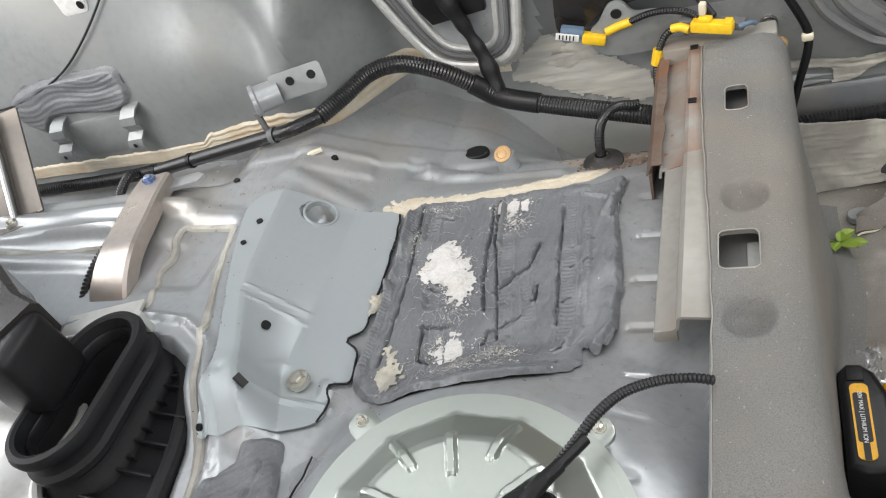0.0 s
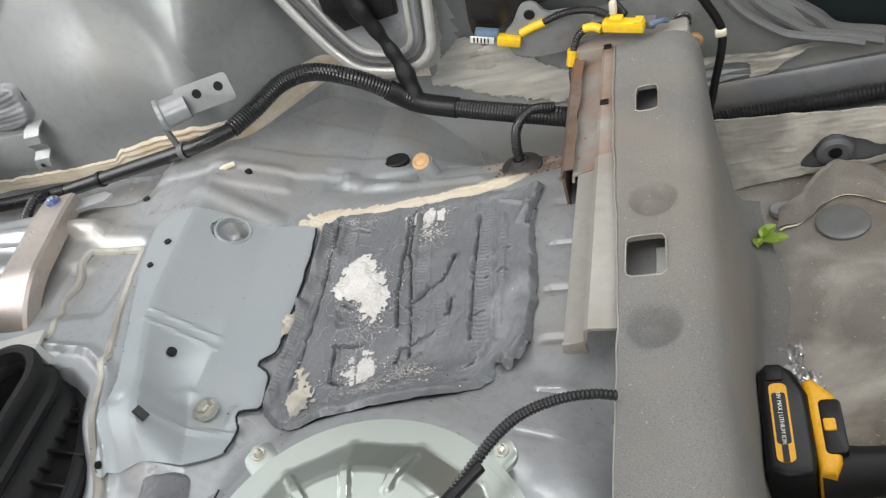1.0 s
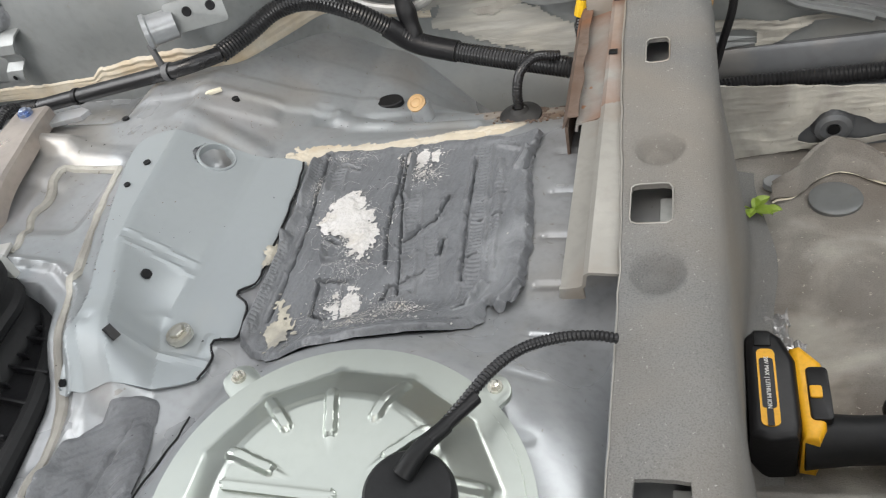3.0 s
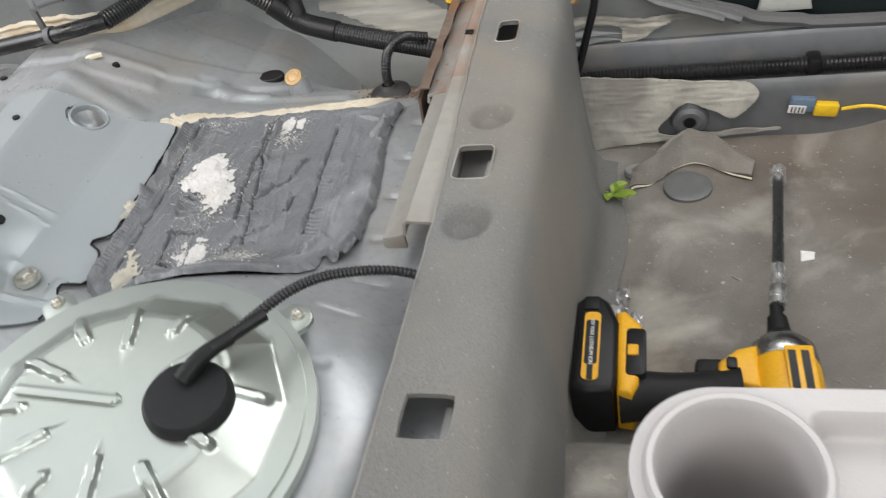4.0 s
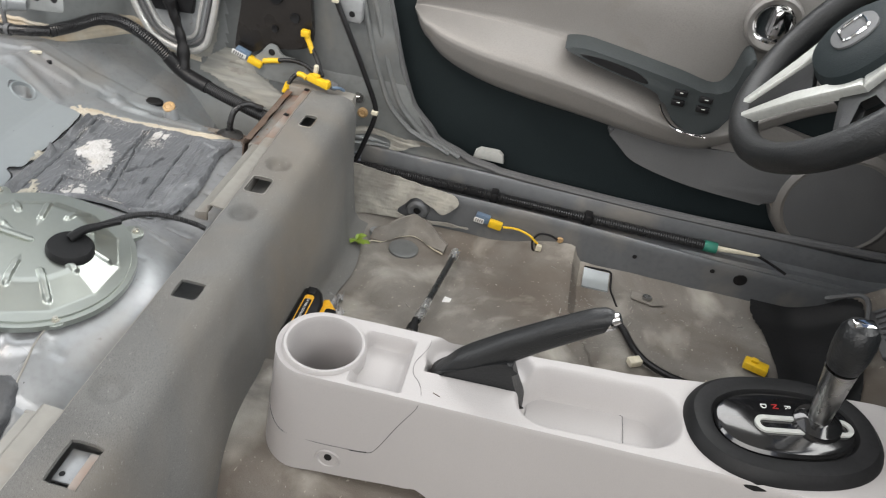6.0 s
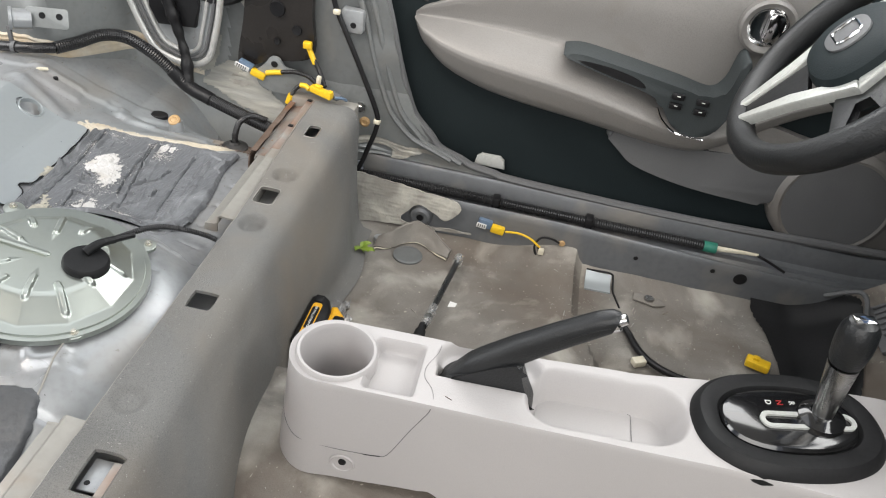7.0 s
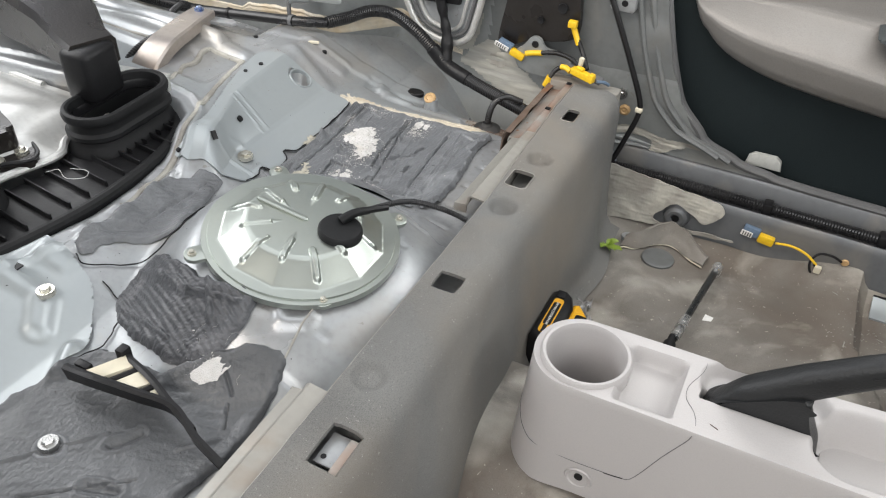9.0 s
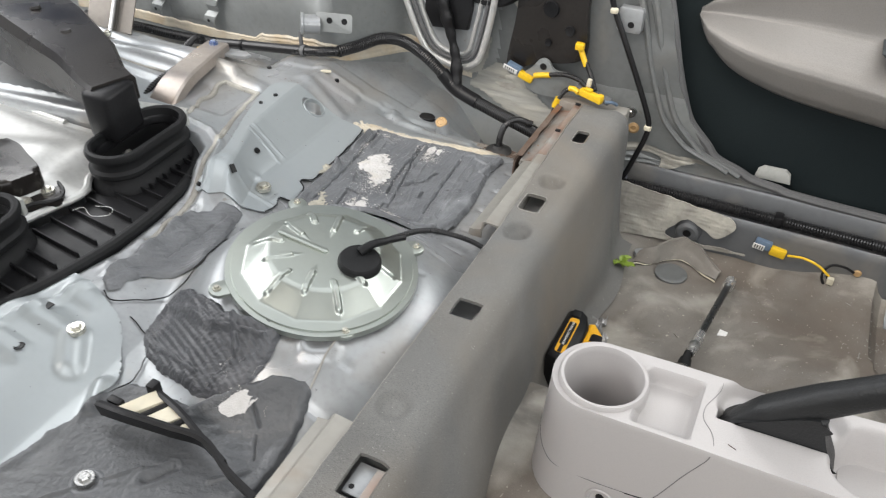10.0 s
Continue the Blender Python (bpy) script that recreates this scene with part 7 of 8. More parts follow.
# main loom along the body side
lo = thing("wiring_loom", (-0.5, 0.58, 0.25), "thick black corrugated wiring loom along the body side", "cable")
MAIN = [(-1.20, 0.560, 0.290), (-1.05, 0.556, 0.292), (-0.92, 0.552, 0.294), (-0.80, 0.540, 0.306), (-0.68, 0.545, 0.318), (-0.60, 0.548, 0.326), (-0.555, 0.553, 0.330), (-0.525, 0.578, 0.326),
        (-0.498, 0.612, 0.330), (-0.462, 0.640, 0.342), (-0.418, 0.648, 0.343), (-0.372, 0.652, 0.322), (-0.335, 0.660, 0.288), (-0.305, 0.664, 0.258), (-0.25, 0.652, 0.245), (-0.18, 0.628, 0.240), (-0.10, 0.600, 0.236), (-0.05, 0.590, 0.225)]
part("sleeve", tube(MAIN[:4], 0.0102, 14, 0.0018, 0.0055), LOOM, lo, "ribbed sleeve")
part("sleeve", tube(MAIN[3:8], 0.0098, 14), LOOM, lo, "taped smooth sleeve")
part("sleeve", tube(MAIN[7:14], 0.0122, 14, 0.0012, 0.0044), LOOM, lo, "ribbed sleeve")
part("sleeve", tube(MAIN[13:], 0.0126, 14, 0.0012, 0.0044), LOOM, lo, "ribbed sleeve")
part("tape", tube([MAIN[12], MAIN[13], MAIN[14]], 0.0138, 14), BLACK, lo, "black tape wrap")
part("branch", tube([(-0.305, 0.664, 0.258), (-0.312, 0.680, 0.30), (-0.325, 0.688, 0.345), (-0.342, 0.690, 0.40), (-0.360, 0.692, 0.46), (-0.375, 0.694, 0.56)], lambda t: 0.0105 + 0.0018 * math.sin(17 * t) + 0.0010 * math.sin(61 * t), 12), BLACK, lo, "taped branch")
part("cable_tie", lathe([(0.0104, -0.004), (0.0116, -0.004), (0.0116, 0.004), (0.0104, 0.004)], 20, Matrix.Translation((-0.585, 0.5485, 0.328)) @ Matrix.Rotation(math.pi / 2, 4, "Y")), TRIMGREY, lo, "grey cable tie")
part("tie_tail", boxed((-0.590, 0.5485, 0.350), (0.008, 0.005, 0.034), 0.001, None), TRIMGREY, lo, "grey tie tail")
part("cable_tie", lathe([(0.0104, -0.003), (0.0113, -0.003), (0.0113, 0.003), (0.0104, 0.003)], 20, Matrix.Translation((-0.735, 0.5425, 0.3125)) @ Matrix.Rotation(math.pi / 2, 4, "Y")), BLACK, lo)
part("branch", tube([(-0.84, 0.545, 0.304), (-0.835, 0.520, 0.318), (-0.825, 0.480, 0.318), (-0.80, 0.42, 0.312), (-0.790, 0.36, 0.312), (-0.768, 0.31, 0.312), (-0.750, 0.262, 0.305)], 0.0072, 10, 0.0014, 0.0055), LOOM, lo, "thin ribbed branch")
part("branch", tube([(-0.76, 0.42, 0.32), (-0.775, 0.40, 0.318), (-0.785, 0.37, 0.314)], 0.006, 10), BLACK, lo)
gr = thing("grommet_cable", (-0.16, 0.64, 0.12), "black cable bent down into a dirty floor grommet", "cable")
GZ = rear_z(-0.163, 0.558)
part("cable", tube([(-0.163, 0.558, GZ), (-0.162, 0.560, GZ + 0.030), (-0.156, 0.570, GZ + 0.052), (-0.140, 0.586, GZ + 0.060), (-0.115, 0.600, GZ + 0.050)], 0.0062, 12, 0.0006, 0.0036), LOOM, gr)
part("grommet", lathe([(0.026, -0.004), (0.025, 0.003), (0.018, 0.006), (0.011, 0.009), (0.008, 0.014)], 24, Matrix.Translation((-0.163, 0.558, GZ))), DUSTYBLACK, gr, "dirt-crusted rubber grommet")
rnd = random.Random(12)
bm = bmesh.new()
for k in range(160):
    x, y = rnd.gauss(-0.158, 0.020), rnd.gauss(0.560, 0.016)
    s_ = rnd.choice((0.001, 0.0015, 0.0022, 0.003))
    bmesh.ops.create_cube(bm, size=1, matrix=Matrix.Translation((x, y, rear_z(x, y) + 0.001)) @ Matrix.Rotation(rnd.uniform(0, 3), 4, "Z") @ Matrix.Diagonal((s_ * 1.5, s_, s_ * 0.6, 1)))
solo("rust_crumbs", bm, RUST, "brown rust and dirt crumbs round the grommet", "crumbs", kind="stuff", smooth=False)

# sill conduit
sc_ = thing("sill_conduit", (0.45, 0.725, 0.085), "black ribbed conduit lying along the door sill", "cable")
part("sleeve", tube([(0.02, 0.700, 0.112), (0.07, 0.716, 0.108), (0.14, 0.724, 0.104), (0.35, 0.727, 0.102), (0.58, 0.727, 0.102), (0.80, 0.726, 0.104)], 0.0112, 14, 0.0014, 0.005), LOOM, sc_)
for cx in (0.350, 0.552):
    part("clip", boxed((cx, 0.727, 0.103), (0.018, 0.027, 0.026), 0.005), BLACK, sc_, "black clip")
part("tape", tube([(0.795, 0.726, 0.104), (0.822, 0.726, 0.104)], 0.0118, 14), GREENTAPE, sc_, "green tape")
part("inner_cable", tube([(0.82, 0.726, 0.104), (0.87, 0.728, 0.106), (0.91, 0.728, 0.108)], lambda t: 0.0062 - 0.003 * t, 10), CREAM, sc_, "pale inner cable")
part("inner_wire", tube([(0.905, 0.728, 0.108), (0.935, 0.722, 0.100), (0.97, 0.715, 0.088)], 0.003, 8), BLACK, sc_)
for cx in (0.505, 0.645, 0.72):
    part("flange_tab", boxed((cx, 0.755, 0.1405), (0.020, 0.006, 0.004), 0.001), WHITE, sc_, "white scuffed tab")

# connector on the sill
co = thing("seat_connector", (0.42, 0.69, 0.04), "yellow and blue-grey seat connector hanging on the sill", "connector")
cm2 = Matrix.Translation((0.358, 0.692, 0.057)) @ Matrix.Rotation(0.12, 4, "Y") @ Matrix.Scale(0.82, 4)
part("connector", boxed((0.010, 0, 0), (0.036, 0.016, 0.022), 0.003, cm2), YELLOW, co, "yellow connector")
part("connector", boxed((-0.026, 0.002, 0.006), (0.038, 0.014, 0.024), 0.003, cm2), BLUEGREY, co, "blue-grey connector")
part("label", boxed((-0.034, -0.006, 0.000), (0.026, 0.002, 0.014), 0.0004, cm2), WHITE, co, "white label with plain bars")
for k in range(4):
    part("label_bar", boxed((-0.042 + 0.0055 * k, -0.0074, 0.0), (0.002, 0.0006, 0.010), 0, cm2), BLACK, co)
part("wire", tube([(0.384, 0.688, 0.057), (0.412, 0.684, 0.063), (0.440, 0.680, 0.058), (0.462, 0.676, 0.044)], 0.0024, 8), YELLOW, co, "yellow wires")
part("wire", tube([(0.458, 0.676, 0.045), (0.468, 0.672, 0.030), (0.458, 0.672, 0.026), (0.450, 0.678, 0.045), (0.460, 0.684, 0.064), (0.482, 0.686, 0.066), (0.500, 0.688, 0.058)], 0.0024, 8), BLACK, co, "black looped wire")
part("clip", boxed((0.466, 0.672, 0.038), (0.012, 0.010, 0.014), 0.002), CREAM, co, "cream clip")
part("ring_lug", lathe([(0.005, -0.002), (0.0075, 0.0), (0.0055, 0.003), (0.0028, 0.003), (0, 0.002)], 18, Matrix.Translation((0.506, 0.692, 0.056)) @ Matrix.Rotation(math.pi / 2, 4, "X")), TAN, co, "brass ring lug")
for cx, cz, r_ in ((0.665, 0.056, 0.005), (0.825, 0.066, 0.005), (0.885, 0.060, 0.014)):
    s_ = thing("sill_plug", (cx, 0.698, cz), "dark round hole plug in the sill", "plug", "sill plugs")
    part("plug", lathe([(r_, 0.0), (r_ * 0.9, 0.001), (0, 0.0005)], 20, Matrix.Translation((cx, 0.6965, cz)) @ Matrix.Rotation(math.pi / 2, 4, "X")), BLACK, s_)

# caked sealant and boss on the rear end of the sill
def sill_in(x, z):
    return 0.690 + 0.10 * max(0, z - 0.02) - 0.006


SO = smooth_outline([(0.028, 0.122), (0.109, 0.122), (0.20, 0.112), (0.262, 0.106), (0.282, 0.089), (0.268, 0.065), (0.248, 0.056), (0.220, 0.070), (0.192, 0.081), (0.170, 0.062), (0.156, 0.042), (0.168, 0.031), (0.22, 0.0345), (0.28, 0.0385), (0.312, 0.0365),
                     (0.28, 0.031), (0.22, 0.025), (0.144, 0.022), (0.074, 0.014), (0.030, 0.010), (0.029, 0.066)], 4)


def sill_d(x, z):
    return inside(x, z, SO) + 0.0025 * nz(x, z, 3, 50)


def sill_coat(x, z):
    x, z = to_edge(sill_d, x, z)
    return (x, sill_in(x, z) - 0.005 - 0.0022 * nz(x * 0.5, z, 1, 30) - 0.0010 * nz(x * 0.4, z * 2, 4, 90), z)


bm = grid(frange(0.02, 0.32, 130), frange(0.0, 0.130, 72), sill_coat, lambda x, z: sill_d(x, z) < -0.0004, thick=-0.003)
solo("sill_sealant", bm, SEALANT_PALE, "cracked off-white sealant caked on the sill", "sealant", kind="structure", angle=1.2)
PS = smooth_outline([(0.030, 0.182), (0.082, 0.184), (0.112, 0.176), (0.143, 0.174), (0.200, 0.178), (0.202, 0.166), (0.179, 0.166), (0.150, 0.152), (0.127, 0.137), (0.108, 0.136), (0.108, 0.160), (0.082, 0.166), (0.030, 0.165)], 4)
bm = grid(frange(0.02, 0.21, 90), frange(0.128, 0.19, 36), lambda x, z: (x, side_y(x, z) - 0.004 - 0.003 * nz(x * 0.3, z * 1.5, 2, 60) - 0.0015 * nz(x * 0.4, z * 2, 4, 120), z), lambda x, z: inside(x, z, PS) + 0.002 * nz(x, z, 3, 60) < 0)
solo("pillar_sealant", bm, SEALANT_PALE, "brushed pale sealant at the foot of the pillar", "sealant", kind="structure", angle=1.5)
bs = thing("sill_boss", (0.197, 0.68, 0.01), "grey pressed boss with a dark hole on the sill", "boss")
BMx = Matrix.Translation((0.197, 0.6835, 0.049)) @ Matrix.Rotation(math.pi / 2, 4, "X")
part("boss", lathe([(0.026, -0.012), (0.022, -0.002), (0.016, 0.001), (0.009, 0.000), (0.006, -0.004)], 28, BMx), SILLSHADE, bs)
part("hole", lathe([(0.0075, 0.0008), (0, 0.0006)], 20, BMx), BLACK, bs)

# ---- rear compartment ----
tray = thing("battery_tray_seal", (-0.56, -0.05, 0.28), "black ribbed plastic tray rim beside the battery bay", "tray")
TO = smooth_outline([(-0.585, 0.212), (-0.545, 0.180), (-0.513, 0.110), (-0.500, 0.03), (-0.498, -0.055), (-0.512, -0.15), (-0.530, -0.225), (-0.56, -0.42), (-0.68, -0.42), (-0.64, -0.2), (-0.632, -0.085), (-0.615, 0.0), (-0.64, 0.05), (-0.66, 0.14), (-0.635, 0.21)], 5)
part("rim", slab(TO, 0.262, 0.284, None, 0.004), BLACK, tray)
edge = [(-0.590, 0.214), (-0.548, 0.182), (-0.515, 0.112), (-0.501, 0.03), (-0.499, -0.055), (-0.513, -0.15), (-0.531, -0.225), (-0.56, -0.42)]
part("edge_roll", tube([(x - 0.004, y, 0.284) for x, y in edge], 0.009, 10), RUBBER, tray, "rolled rubber edge")
for k in range(14):
    y = 0.165 - k * 0.032
    part("rib", boxed((0, 0, 0), (0.105, 0.003, 0.012), 0.001, Matrix.Translation((-0.565 - 0.0012 * k - 0.006 * (k > 8), y, 0.287)) @ Matrix.Rotation(-0.12, 4, "Z")), BLACK, tray)


def duct_boot(cx, cy, turn):
    ov = thing("oval_duct_boot", (cx, cy, 0.28), "oval black rubber duct boot with a flared lip", "duct boot", "duct boots")
    om = Matrix.Translation((cx, cy, 0.0)) @ Matrix.Rotation(turn, 4, "Z")

    def ring_mesh(profile, close):
        bm = bmesh.new()
        rings = []
        for r_, z_ in profile:
            r_, z_ = r_ * 1.14, 0.284 + 0.78 * (z_ - 0.284)
            rings.append([bm.verts.new(om @ Vector((r_ * math.cos(a), r_ * math.sin(a) + (0.044 if math.sin(a) >= 0 else -0.044), z_))) for a in frange(0.001, 2 * math.pi + 0.001, 56)[:-1]])
        for a, b in zip(rings, rings[1:]):
            for i in range(56):
                bm.faces.new((a[i], a[(i + 1) % 56], b[(i + 1) % 56], b[i]))
        if close:
            bm.faces.new(rings[-1])
        return bm

    part("boot", ring_mesh([(0.046, 0.284), (0.044, 0.296), (0.040, 0.304), (0.039, 0.314), (0.043, 0.320), (0.043, 0.328), (0.039, 0.334), (0.038, 0.344), (0.040, 0.352), (0.034, 0.352), (0.031, 0.34), (0.030, 0.30)], True), RUBBER, ov)
    part("lip", ring_mesh([(0.038, 0.350), (0.0425, 0.354), (0.0435, 0.362), (0.0415, 0.369), (0.037, 0.3705), (0.0335, 0.368), (0.032, 0.358), (0.0315, 0.350)], False), RUBBER, ov, "thick rolled lip")
    part("inner_fold", ring_mesh([(0.0315, 0.352), (0.028, 0.356), (0.0265, 0.352), (0.0265, 0.338), (0.0285, 0.335)], False), BLACK, ov)
    for k in range(4):
        a_ = om @ Vector((0.054, -0.048 + 0.032 * k, 0.287))
        part("gusset", boxed((0, 0, 0), (0.012, 0.0025, 0.010), 0.001, Matrix.Translation(a_) @ Matrix.Rotation(turn, 4, "Z")), BLACK, ov)
    part("end_clip", boxed((0, 0, 0), (0.026, 0.010, 0.028), 0.003, om @ Matrix.Translation((0.012, 0.090, 0.332))), CLIPGREY, ov, "pale grey spring clip")


duct_boot(-0.614, 0.128, 0.04)
duct_boot(-0.634, -0.180, 0.14)
dk = thing("air_duct", (-0.75, 0.17, 0.34), "angular black plastic air duct ending over the boot", "air duct")
bm = bmesh.new()
rows = []
for (cx, cy, cz, w, h) in ((-1.10, 0.30, 0.41, 0.13, 0.11), (-0.98, 0.255, 0.415, 0.14, 0.11), (-0.86, 0.215, 0.415, 0.13, 0.10), (-0.74, 0.175, 0.410, 0.10, 0.075), (-0.680, 0.145, 0.406, 0.080, 0.050), (-0.648, 0.136, 0.402, 0.076, 0.046)):
    dx, dy = 0.30, 0.95
    rows.append([bm.verts.new(Vector((cx + dx * u * w / 2, cy + dy * u * w / 2, cz + v * h / 2))) for u, v in ((-1, -0.8), (-1, 0.7), (-0.85, 1), (0.85, 1), (1, 0.7), (1, -0.8), (0.8, -1), (-0.8, -1))])
for a, b in zip(rows, rows[1:]):
    for k in range(8):
        bm.faces.new((a[k], a[(k + 1) % 8], b[(k + 1) % 8], b[k]))
bm.faces.new(rows[0])
bm.faces.new(rows[-1][::-1])
part("duct", bm, DARKBOX, dk, angle=0.4)
part("spout", boxed((0, 0, 0), (0.056, 0.072, 0.085), 0.012, Matrix.Translation((-0.655, 0.130, 0.378)) @ Matrix.Rotation(0.10, 4, "Z"), 3), BLACK, dk)
for q in ((-0.90, 0.225, 0.468), (-0.80, 0.195, 0.455)):
    part("screw_boss", lathe([(0.010, 0.0), (0.008, 0.004), (0, 0.003)], 16, Matrix.Translation(q)), DARKBOX, dk)
bp = thing("battery_cover", (-0.9, -0.1, 0.29), "pale pressed-metal battery cover with a rolled edge", "cover plate")
BO = smooth_outline([(-0.655, 0.135), (-0.648, 0.05), (-0.622, 0.005), (-0.642, -0.085), (-0.625, -0.17), (-0.66, -0.30), (-0.70, -0.45), (-1.22, -0.45), (-1.22, 0.11), (-0.82, 0.155)], 5)
part("cover", grid(frange(-1.23, -0.60, 60), frange(-0.46, 0.17, 60), lambda x, y: (x, y, 0.298 + 0.022 * sstep(0.0, 0.05, inside(x, y, BO)) + 0.010 * plateau(x, y, -0.80, 0.0, 0.09, 0.05, 0.02, 0.3)), lambda x, y: inside(x, y, BO) < 0, thick=-0.003), PALEMETAL, bp)
part("rolled_edge", tube([(x, y, 0.299) for x, y in BO[:46]], 0.006, 8, n=2), PALEMETAL, bp)
jb = thing("junction_box", (-0.72, -0.06, 0.32), "black junction box bolted to the battery cover", "junction box")
JO = smooth_outline([(-0.82, 0.020), (-0.765, 0.034), (-0.705, 0.016), (-0.638, -0.011), (-0.624, -0.034), (-0.645, -0.058), (-0.67, -0.09), (-0.74, -0.115), (-0.82, -0.10)], 5)
JI = smooth_outline([(-0.81, 0.010), (-0.765, 0.022), (-0.715, 0.004), (-0.668, -0.016), (-0.668, -0.040), (-0.685, -0.075), (-0.74, -0.10), (-0.81, -0.09)], 5)
part("flange", slab(JO, 0.300, 0.312, None, 0.003, None, 2), DARKBOX, jb)
part("case", slab(JI, 0.310, 0.345, None, 0.010, None, 3), DARKBOX, jb)
part("rim", tube([(x, y, 0.313) for x, y in JO + JO[:1]], 0.003, 6, n=1), BLACK, jb)
for q in ((-0.652, -0.026), (-0.658, -0.062), (-0.70, 0.006)):
    bolt(jb, (*q, 0.314), 0.010)
thr = thing("loose_thread", (-0.56, -0.03, 0.29), "thin white thread lying on the ribs", "thread")
part("thread", tube([(-0.605, -0.03, 0.296), (-0.59, -0.02, 0.300), (-0.565, -0.03, 0.299), (-0.545, -0.015, 0.298), (-0.555, 0.0, 0.298), (-0.58, -0.008, 0.298)], 0.0004, 5), WHITE, thr)

ar = thing("support_arm", (-0.70, 0.36, 0.30), "tinted aluminium support arm with a blue bolt", "bracket")
AP = [(-0.718, 0.468, 0.350), (-0.712, 0.43, 0.351), (-0.702, 0.38, 0.350), (-0.694, 0.335, 0.348), (-0.690, 0.300, 0.338), (-0.690, 0.272, 0.318), (-0.692, 0.252, 0.285)]
pth = spline(AP, 6)
bm = bmesh.new()
rows = []
for i, p in enumerate(pth):
    d = (pth[min(i + 1, len(pth) - 1)] - pth[max(0, i - 1)]).normalized()
    s_ = Vector((0.98, 0.18, 0)).normalized()
    u_ = s_.cross(d)
    if u_.z < 0:
        u_ = -u_
    w = 0.024 + 0.004 * i / len(pth)
    rows.append([bm.verts.new(p + s_ * a * w + u_ * b) for a, b in ((-1, -0.022), (-1, -0.003), (-0.85, 0.0), (0.85, 0.0), (1, -0.003), (1, -0.022))])
for a, b in zip(rows, rows[1:]):
    for k in range(6):
        bm.faces.new((a[k], a[(k + 1) % 6], b[(k + 1) % 6], b[k]))
bm.faces.new(rows[0])
bm.faces.new(rows[-1][::-1])
part("arm", bm, COPPER, ar, angle=0.5)
bolt(ar, (-0.717, 0.456, 0.352), 0.009, None, BLUEMARK, "blue-marked bolt")
part("tab", slab([(-0.695, 0.452), (-0.650, 0.462), (-0.645, 0.475), (-0.660, 0.482), (-0.695, 0.475)], 0.330, 0.336, None, 0.001), BODY, ar)
part("ribbed_cable", tube([(-0.745, 0.455, 0.335), (-0.742, 0.42, 0.332), (-0.740, 0.37, 0.330), (-0.738, 0.325, 0.328), (-0.735, 0.285, 0.318), (-0.728, 0.255, 0.300)], 0.0062, 10, 0.0016, 0.0055), LOOM, ar, "black ribbed cable")
part("end_tab", boxed((0, 0, 0), (0.105, 0.034, 0.005), 0.0015, Matrix.Translation((-0.668, 0.238, 0.322)) @ Matrix.Rotation(0.2, 4, "Z")), PALEMETAL, ar, "pale grey end tab")
for ob in ar.children:
    ob.data.transform(Matrix.Translation(sc((-0.010, -0.004, 0.0))))
part("yellow_tag", boxed((-0.765, 0.462, 0.332), (0.014, 0.026, 0.008), 0.002), YELLOW, ar)

sb = thing("strut_bracket", (-0.97, 0.43, 0.33), "tall leaning beige-grey steel bracket with a bright folded rib", "bracket")
SB0, SB1 = Vector((-0.965, 0.425, 0.338)), Vector((-1.004, 0.531, 0.450))
SBX = Vector((0.92, 0.38, 0)).normalized()


def strut_sheet(w0, w1, off):
    nrm = SBX.cross(SB1 - SB0).normalized()
    return grid(frange(0, 1, 12), frange(w0, w1, 4), lambda t, w: SB0.lerp(SB1, t) + SBX * w + nrm * off, thick=0.004)


part("upright", strut_sheet(-0.060, 0.002, 0.0), STRUT, sb)
part("web", strut_sheet(0.002, 0.034, -0.004), STRUT, sb)
part("rib", tube([SB0.lerp(SB1, t) - SBX * 0.002 + Vector((0, -0.006, 0.004)) for t in (0.0, 0.5, 1.0)], 0.0055, 10), STEEL, sb, "bright folded rib")
part("foot", boxed((0, -0.012, 0.0), (0.09, 0.040, 0.006), 0.002, Matrix.Translation(SB0 - Vector((0.02, 0, 0.004))) @ Matrix.Rotation(0.35, 4, "Z")), STRUT, sb)
bolt(sb, (-0.968, 0.412, 0.340), 0.010)

# on the wheel housing
def wall_sheet(x0, x1, z0, z1, outline, h, seed, n=150):
    poly = smooth_outline(outline, 5)
    return grid(frange(x0, x1, n), frange(z0, z1, int(n * 0.7)), lambda x, z: (x, side_y(x, z) - h * sstep(-0.002, 0.006, inside(x, z, poly)) - (0.0025 * nz(x * 0.25, z * 1.6, seed, 40) + 0.0004 * math.sin(z * 760 + 11 * nz(x, z, seed, 11))) * sstep(0, 0.01, inside(x, z, poly)), z),
                lambda x, z: inside(x, z, poly) + 0.004 * nz(x, z, seed, 50) < -0.002)


solo("wall_mastic", wall_sheet(-1.10, -0.80, 0.32, 0.47, [(-1.048, 0.424), (-1.026, 0.440), (-0.96, 0.452), (-0.88, 0.452), (-0.823, 0.449), (-0.813, 0.423), (-0.819, 0.401), (-0.856, 0.388), (-0.924, 0.396), (-0.97, 0.398), (-0.988, 0.391), (-1.003, 0.375), (-1.021, 0.382), (-1.04, 0.395)], 0.008, 41), MASTIC, "ribbed dark grey mastic sheet on the wheel housing", "sound-deadening sheet", angle=2.0)
wb = thing("wheelhouse_bracket", (-0.90, 0.59, 0.33), "grey pressed pad with two stepped clips on the wheel housing", "bracket")
part("plate", xz(rounded(0.115, 0.062, 0.010, 3, -0.905, 0.352), 0.600, 0.586, 0.004), BODY_DARKER, wb)
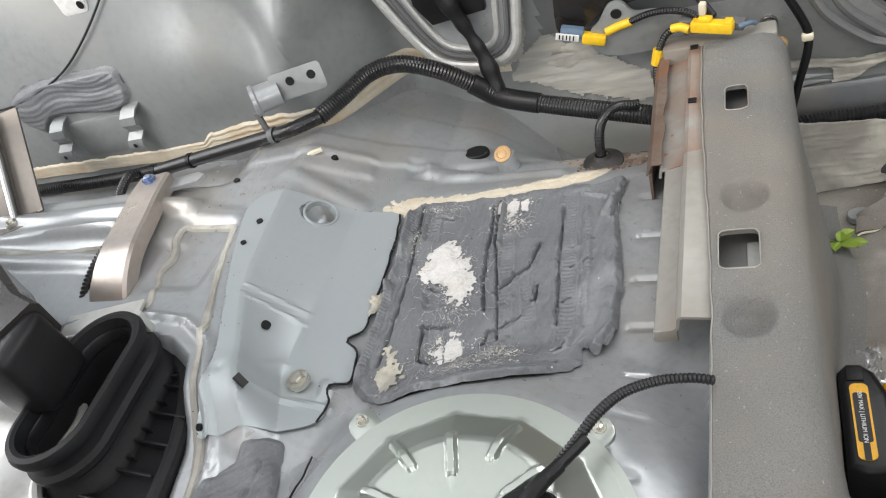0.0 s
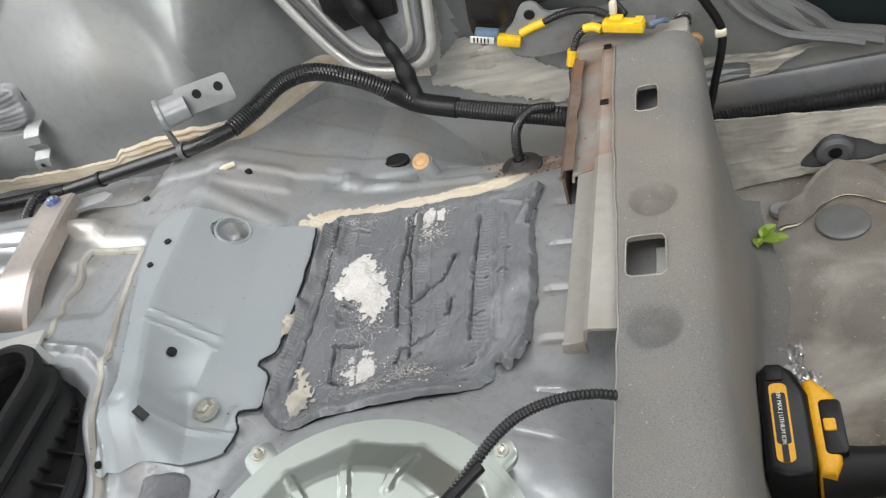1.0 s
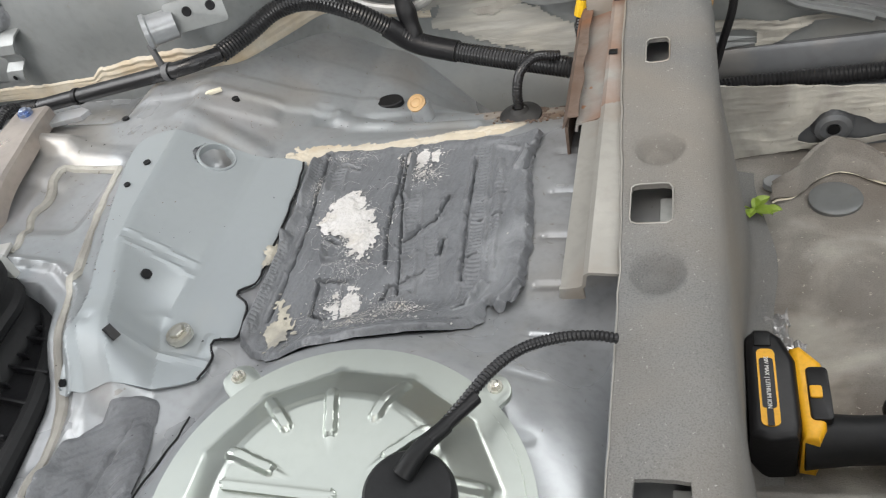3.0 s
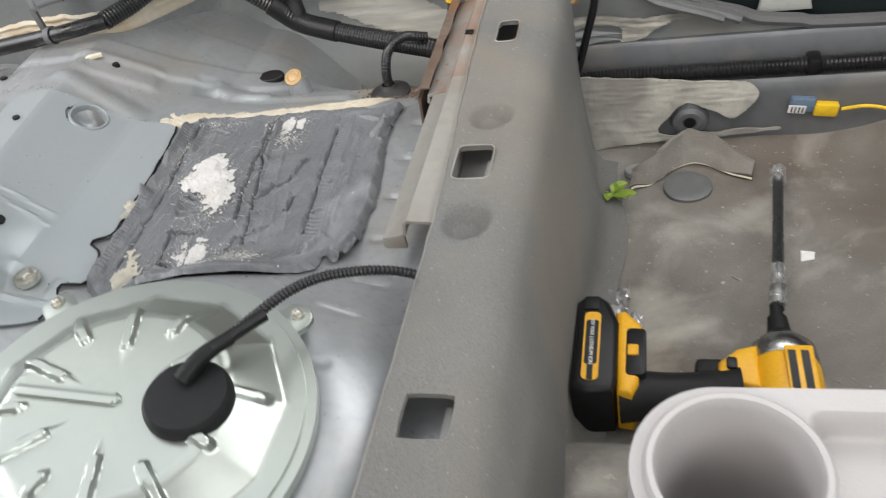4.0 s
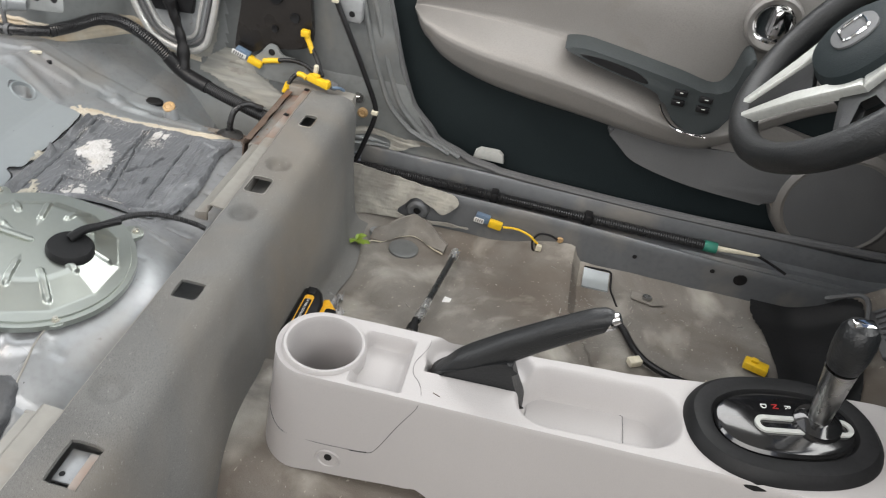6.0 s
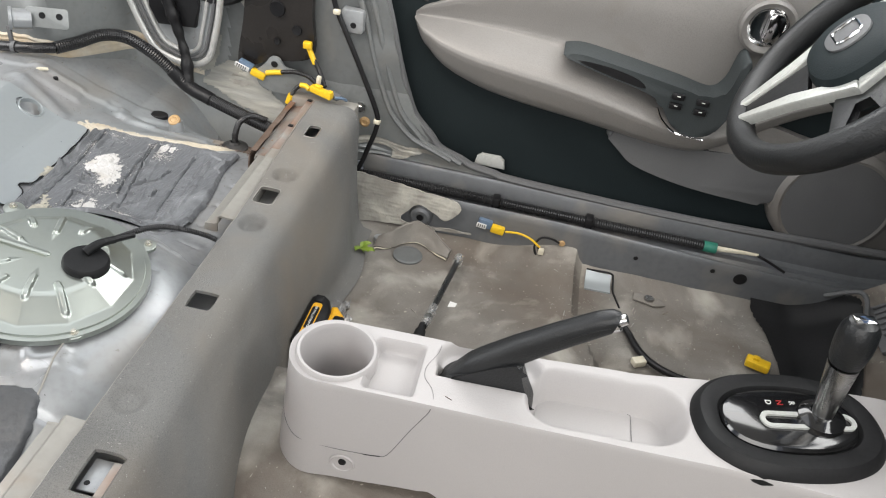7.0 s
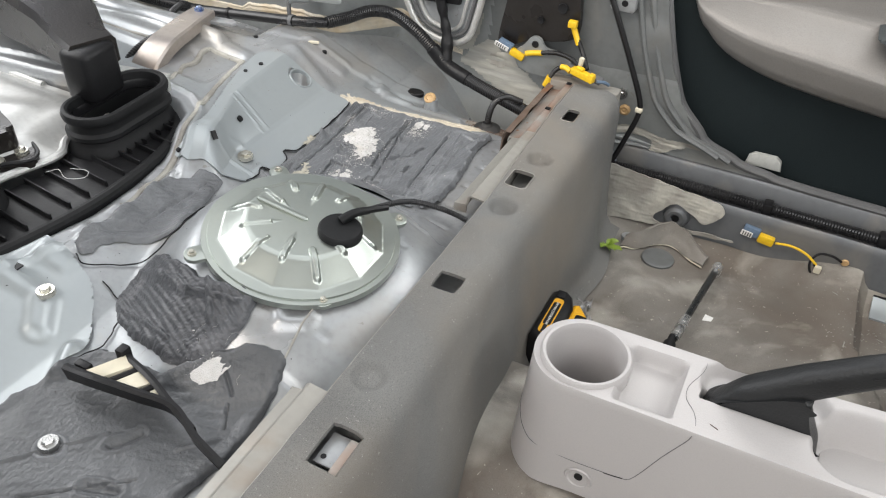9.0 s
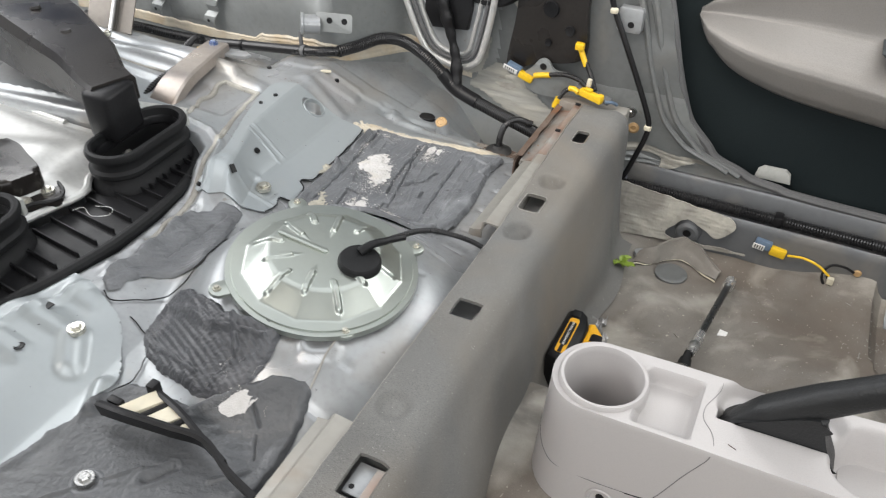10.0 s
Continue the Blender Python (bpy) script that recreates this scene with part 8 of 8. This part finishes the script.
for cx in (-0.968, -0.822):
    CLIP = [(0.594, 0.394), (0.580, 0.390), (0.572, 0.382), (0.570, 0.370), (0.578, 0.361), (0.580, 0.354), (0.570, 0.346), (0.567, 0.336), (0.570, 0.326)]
    part("clip", grid([-0.014, -0.005, 0.005, 0.014], list(range(len(CLIP))), lambda u, j: (cx + u - 0.3 * (0.394 - CLIP[int(j)][1]), CLIP[int(j)][0], CLIP[int(j)][1]), thick=0.0025), BODY_DARKER, wb, "stepped steel clip")
    part("hole_rim", lathe([(0.0035, 0.001), (0, 0.001)], 14, Matrix.Translation((cx - 0.016, 0.5665, 0.338)) @ Matrix.Rotation(math.pi / 2, 4, "X")), BLACK, wb)
tb = thing("tab_bracket", (-0.57, 0.57, 0.36), "small grey tab bracket with two holes", "bracket")
TBM = Matrix.Translation((-0.525, 0.567, 0.389)) @ Matrix.Rotation(0.25, 4, "Z") @ Matrix.Rotation(radians(75), 4, "X")
part("plate", slab(rounded(0.074, 0.036, 0.006, 4, 0.004), -0.0015, 0.0015, TBM, 0.0006), BODY_DARKER, tb)
for hx in (-0.005, 0.025):
    part("hole_rim", lathe([(0.006, 0.002), (0.005, 0.003), (0, 0.0025)], 16, TBM @ Matrix.Translation((hx, 0.004, 0))), BLACK, tb)
part("boss", lathe([(0.018, -0.024), (0.0185, 0.006), (0.021, 0.008), (0.021, 0.013), (0.014, 0.014), (0, 0.010)], 24, TBM @ Matrix.Translation((-0.050, -0.006, 0)) @ Matrix.Rotation(-1.2, 4, "Y")), BODY, tb)
wt = thing("white_tab", (-0.815, 0.61, 0.52), "white-painted steel tab with a dark hole", "bracket")
part("tab", xz(rounded(0.048, 0.050, 0.008, 4, -0.836, 0.550), 0.630, 0.622, 0.002), WHITE, wt)
part("hole", lathe([(0.006, 0.001), (0, 0.001)], 16, Matrix.Translation((-0.820, 0.6215, 0.537)) @ Matrix.Rotation(math.pi / 2, 4, "X")), BLACK, wt)
hw_ = thing("thin_wire", (-0.95, 0.6, 0.4), "thin black wire hanging over the wheel housing", "wire")
part("wire", tube(wall_strip([(-1.10, 0.425), (-1.02, 0.43), (-0.92, 0.455), (-0.85, 0.49), (-0.78, 0.54), (-0.74, 0.58)], 0.006), 0.0018, 6), BLACK, hw_)
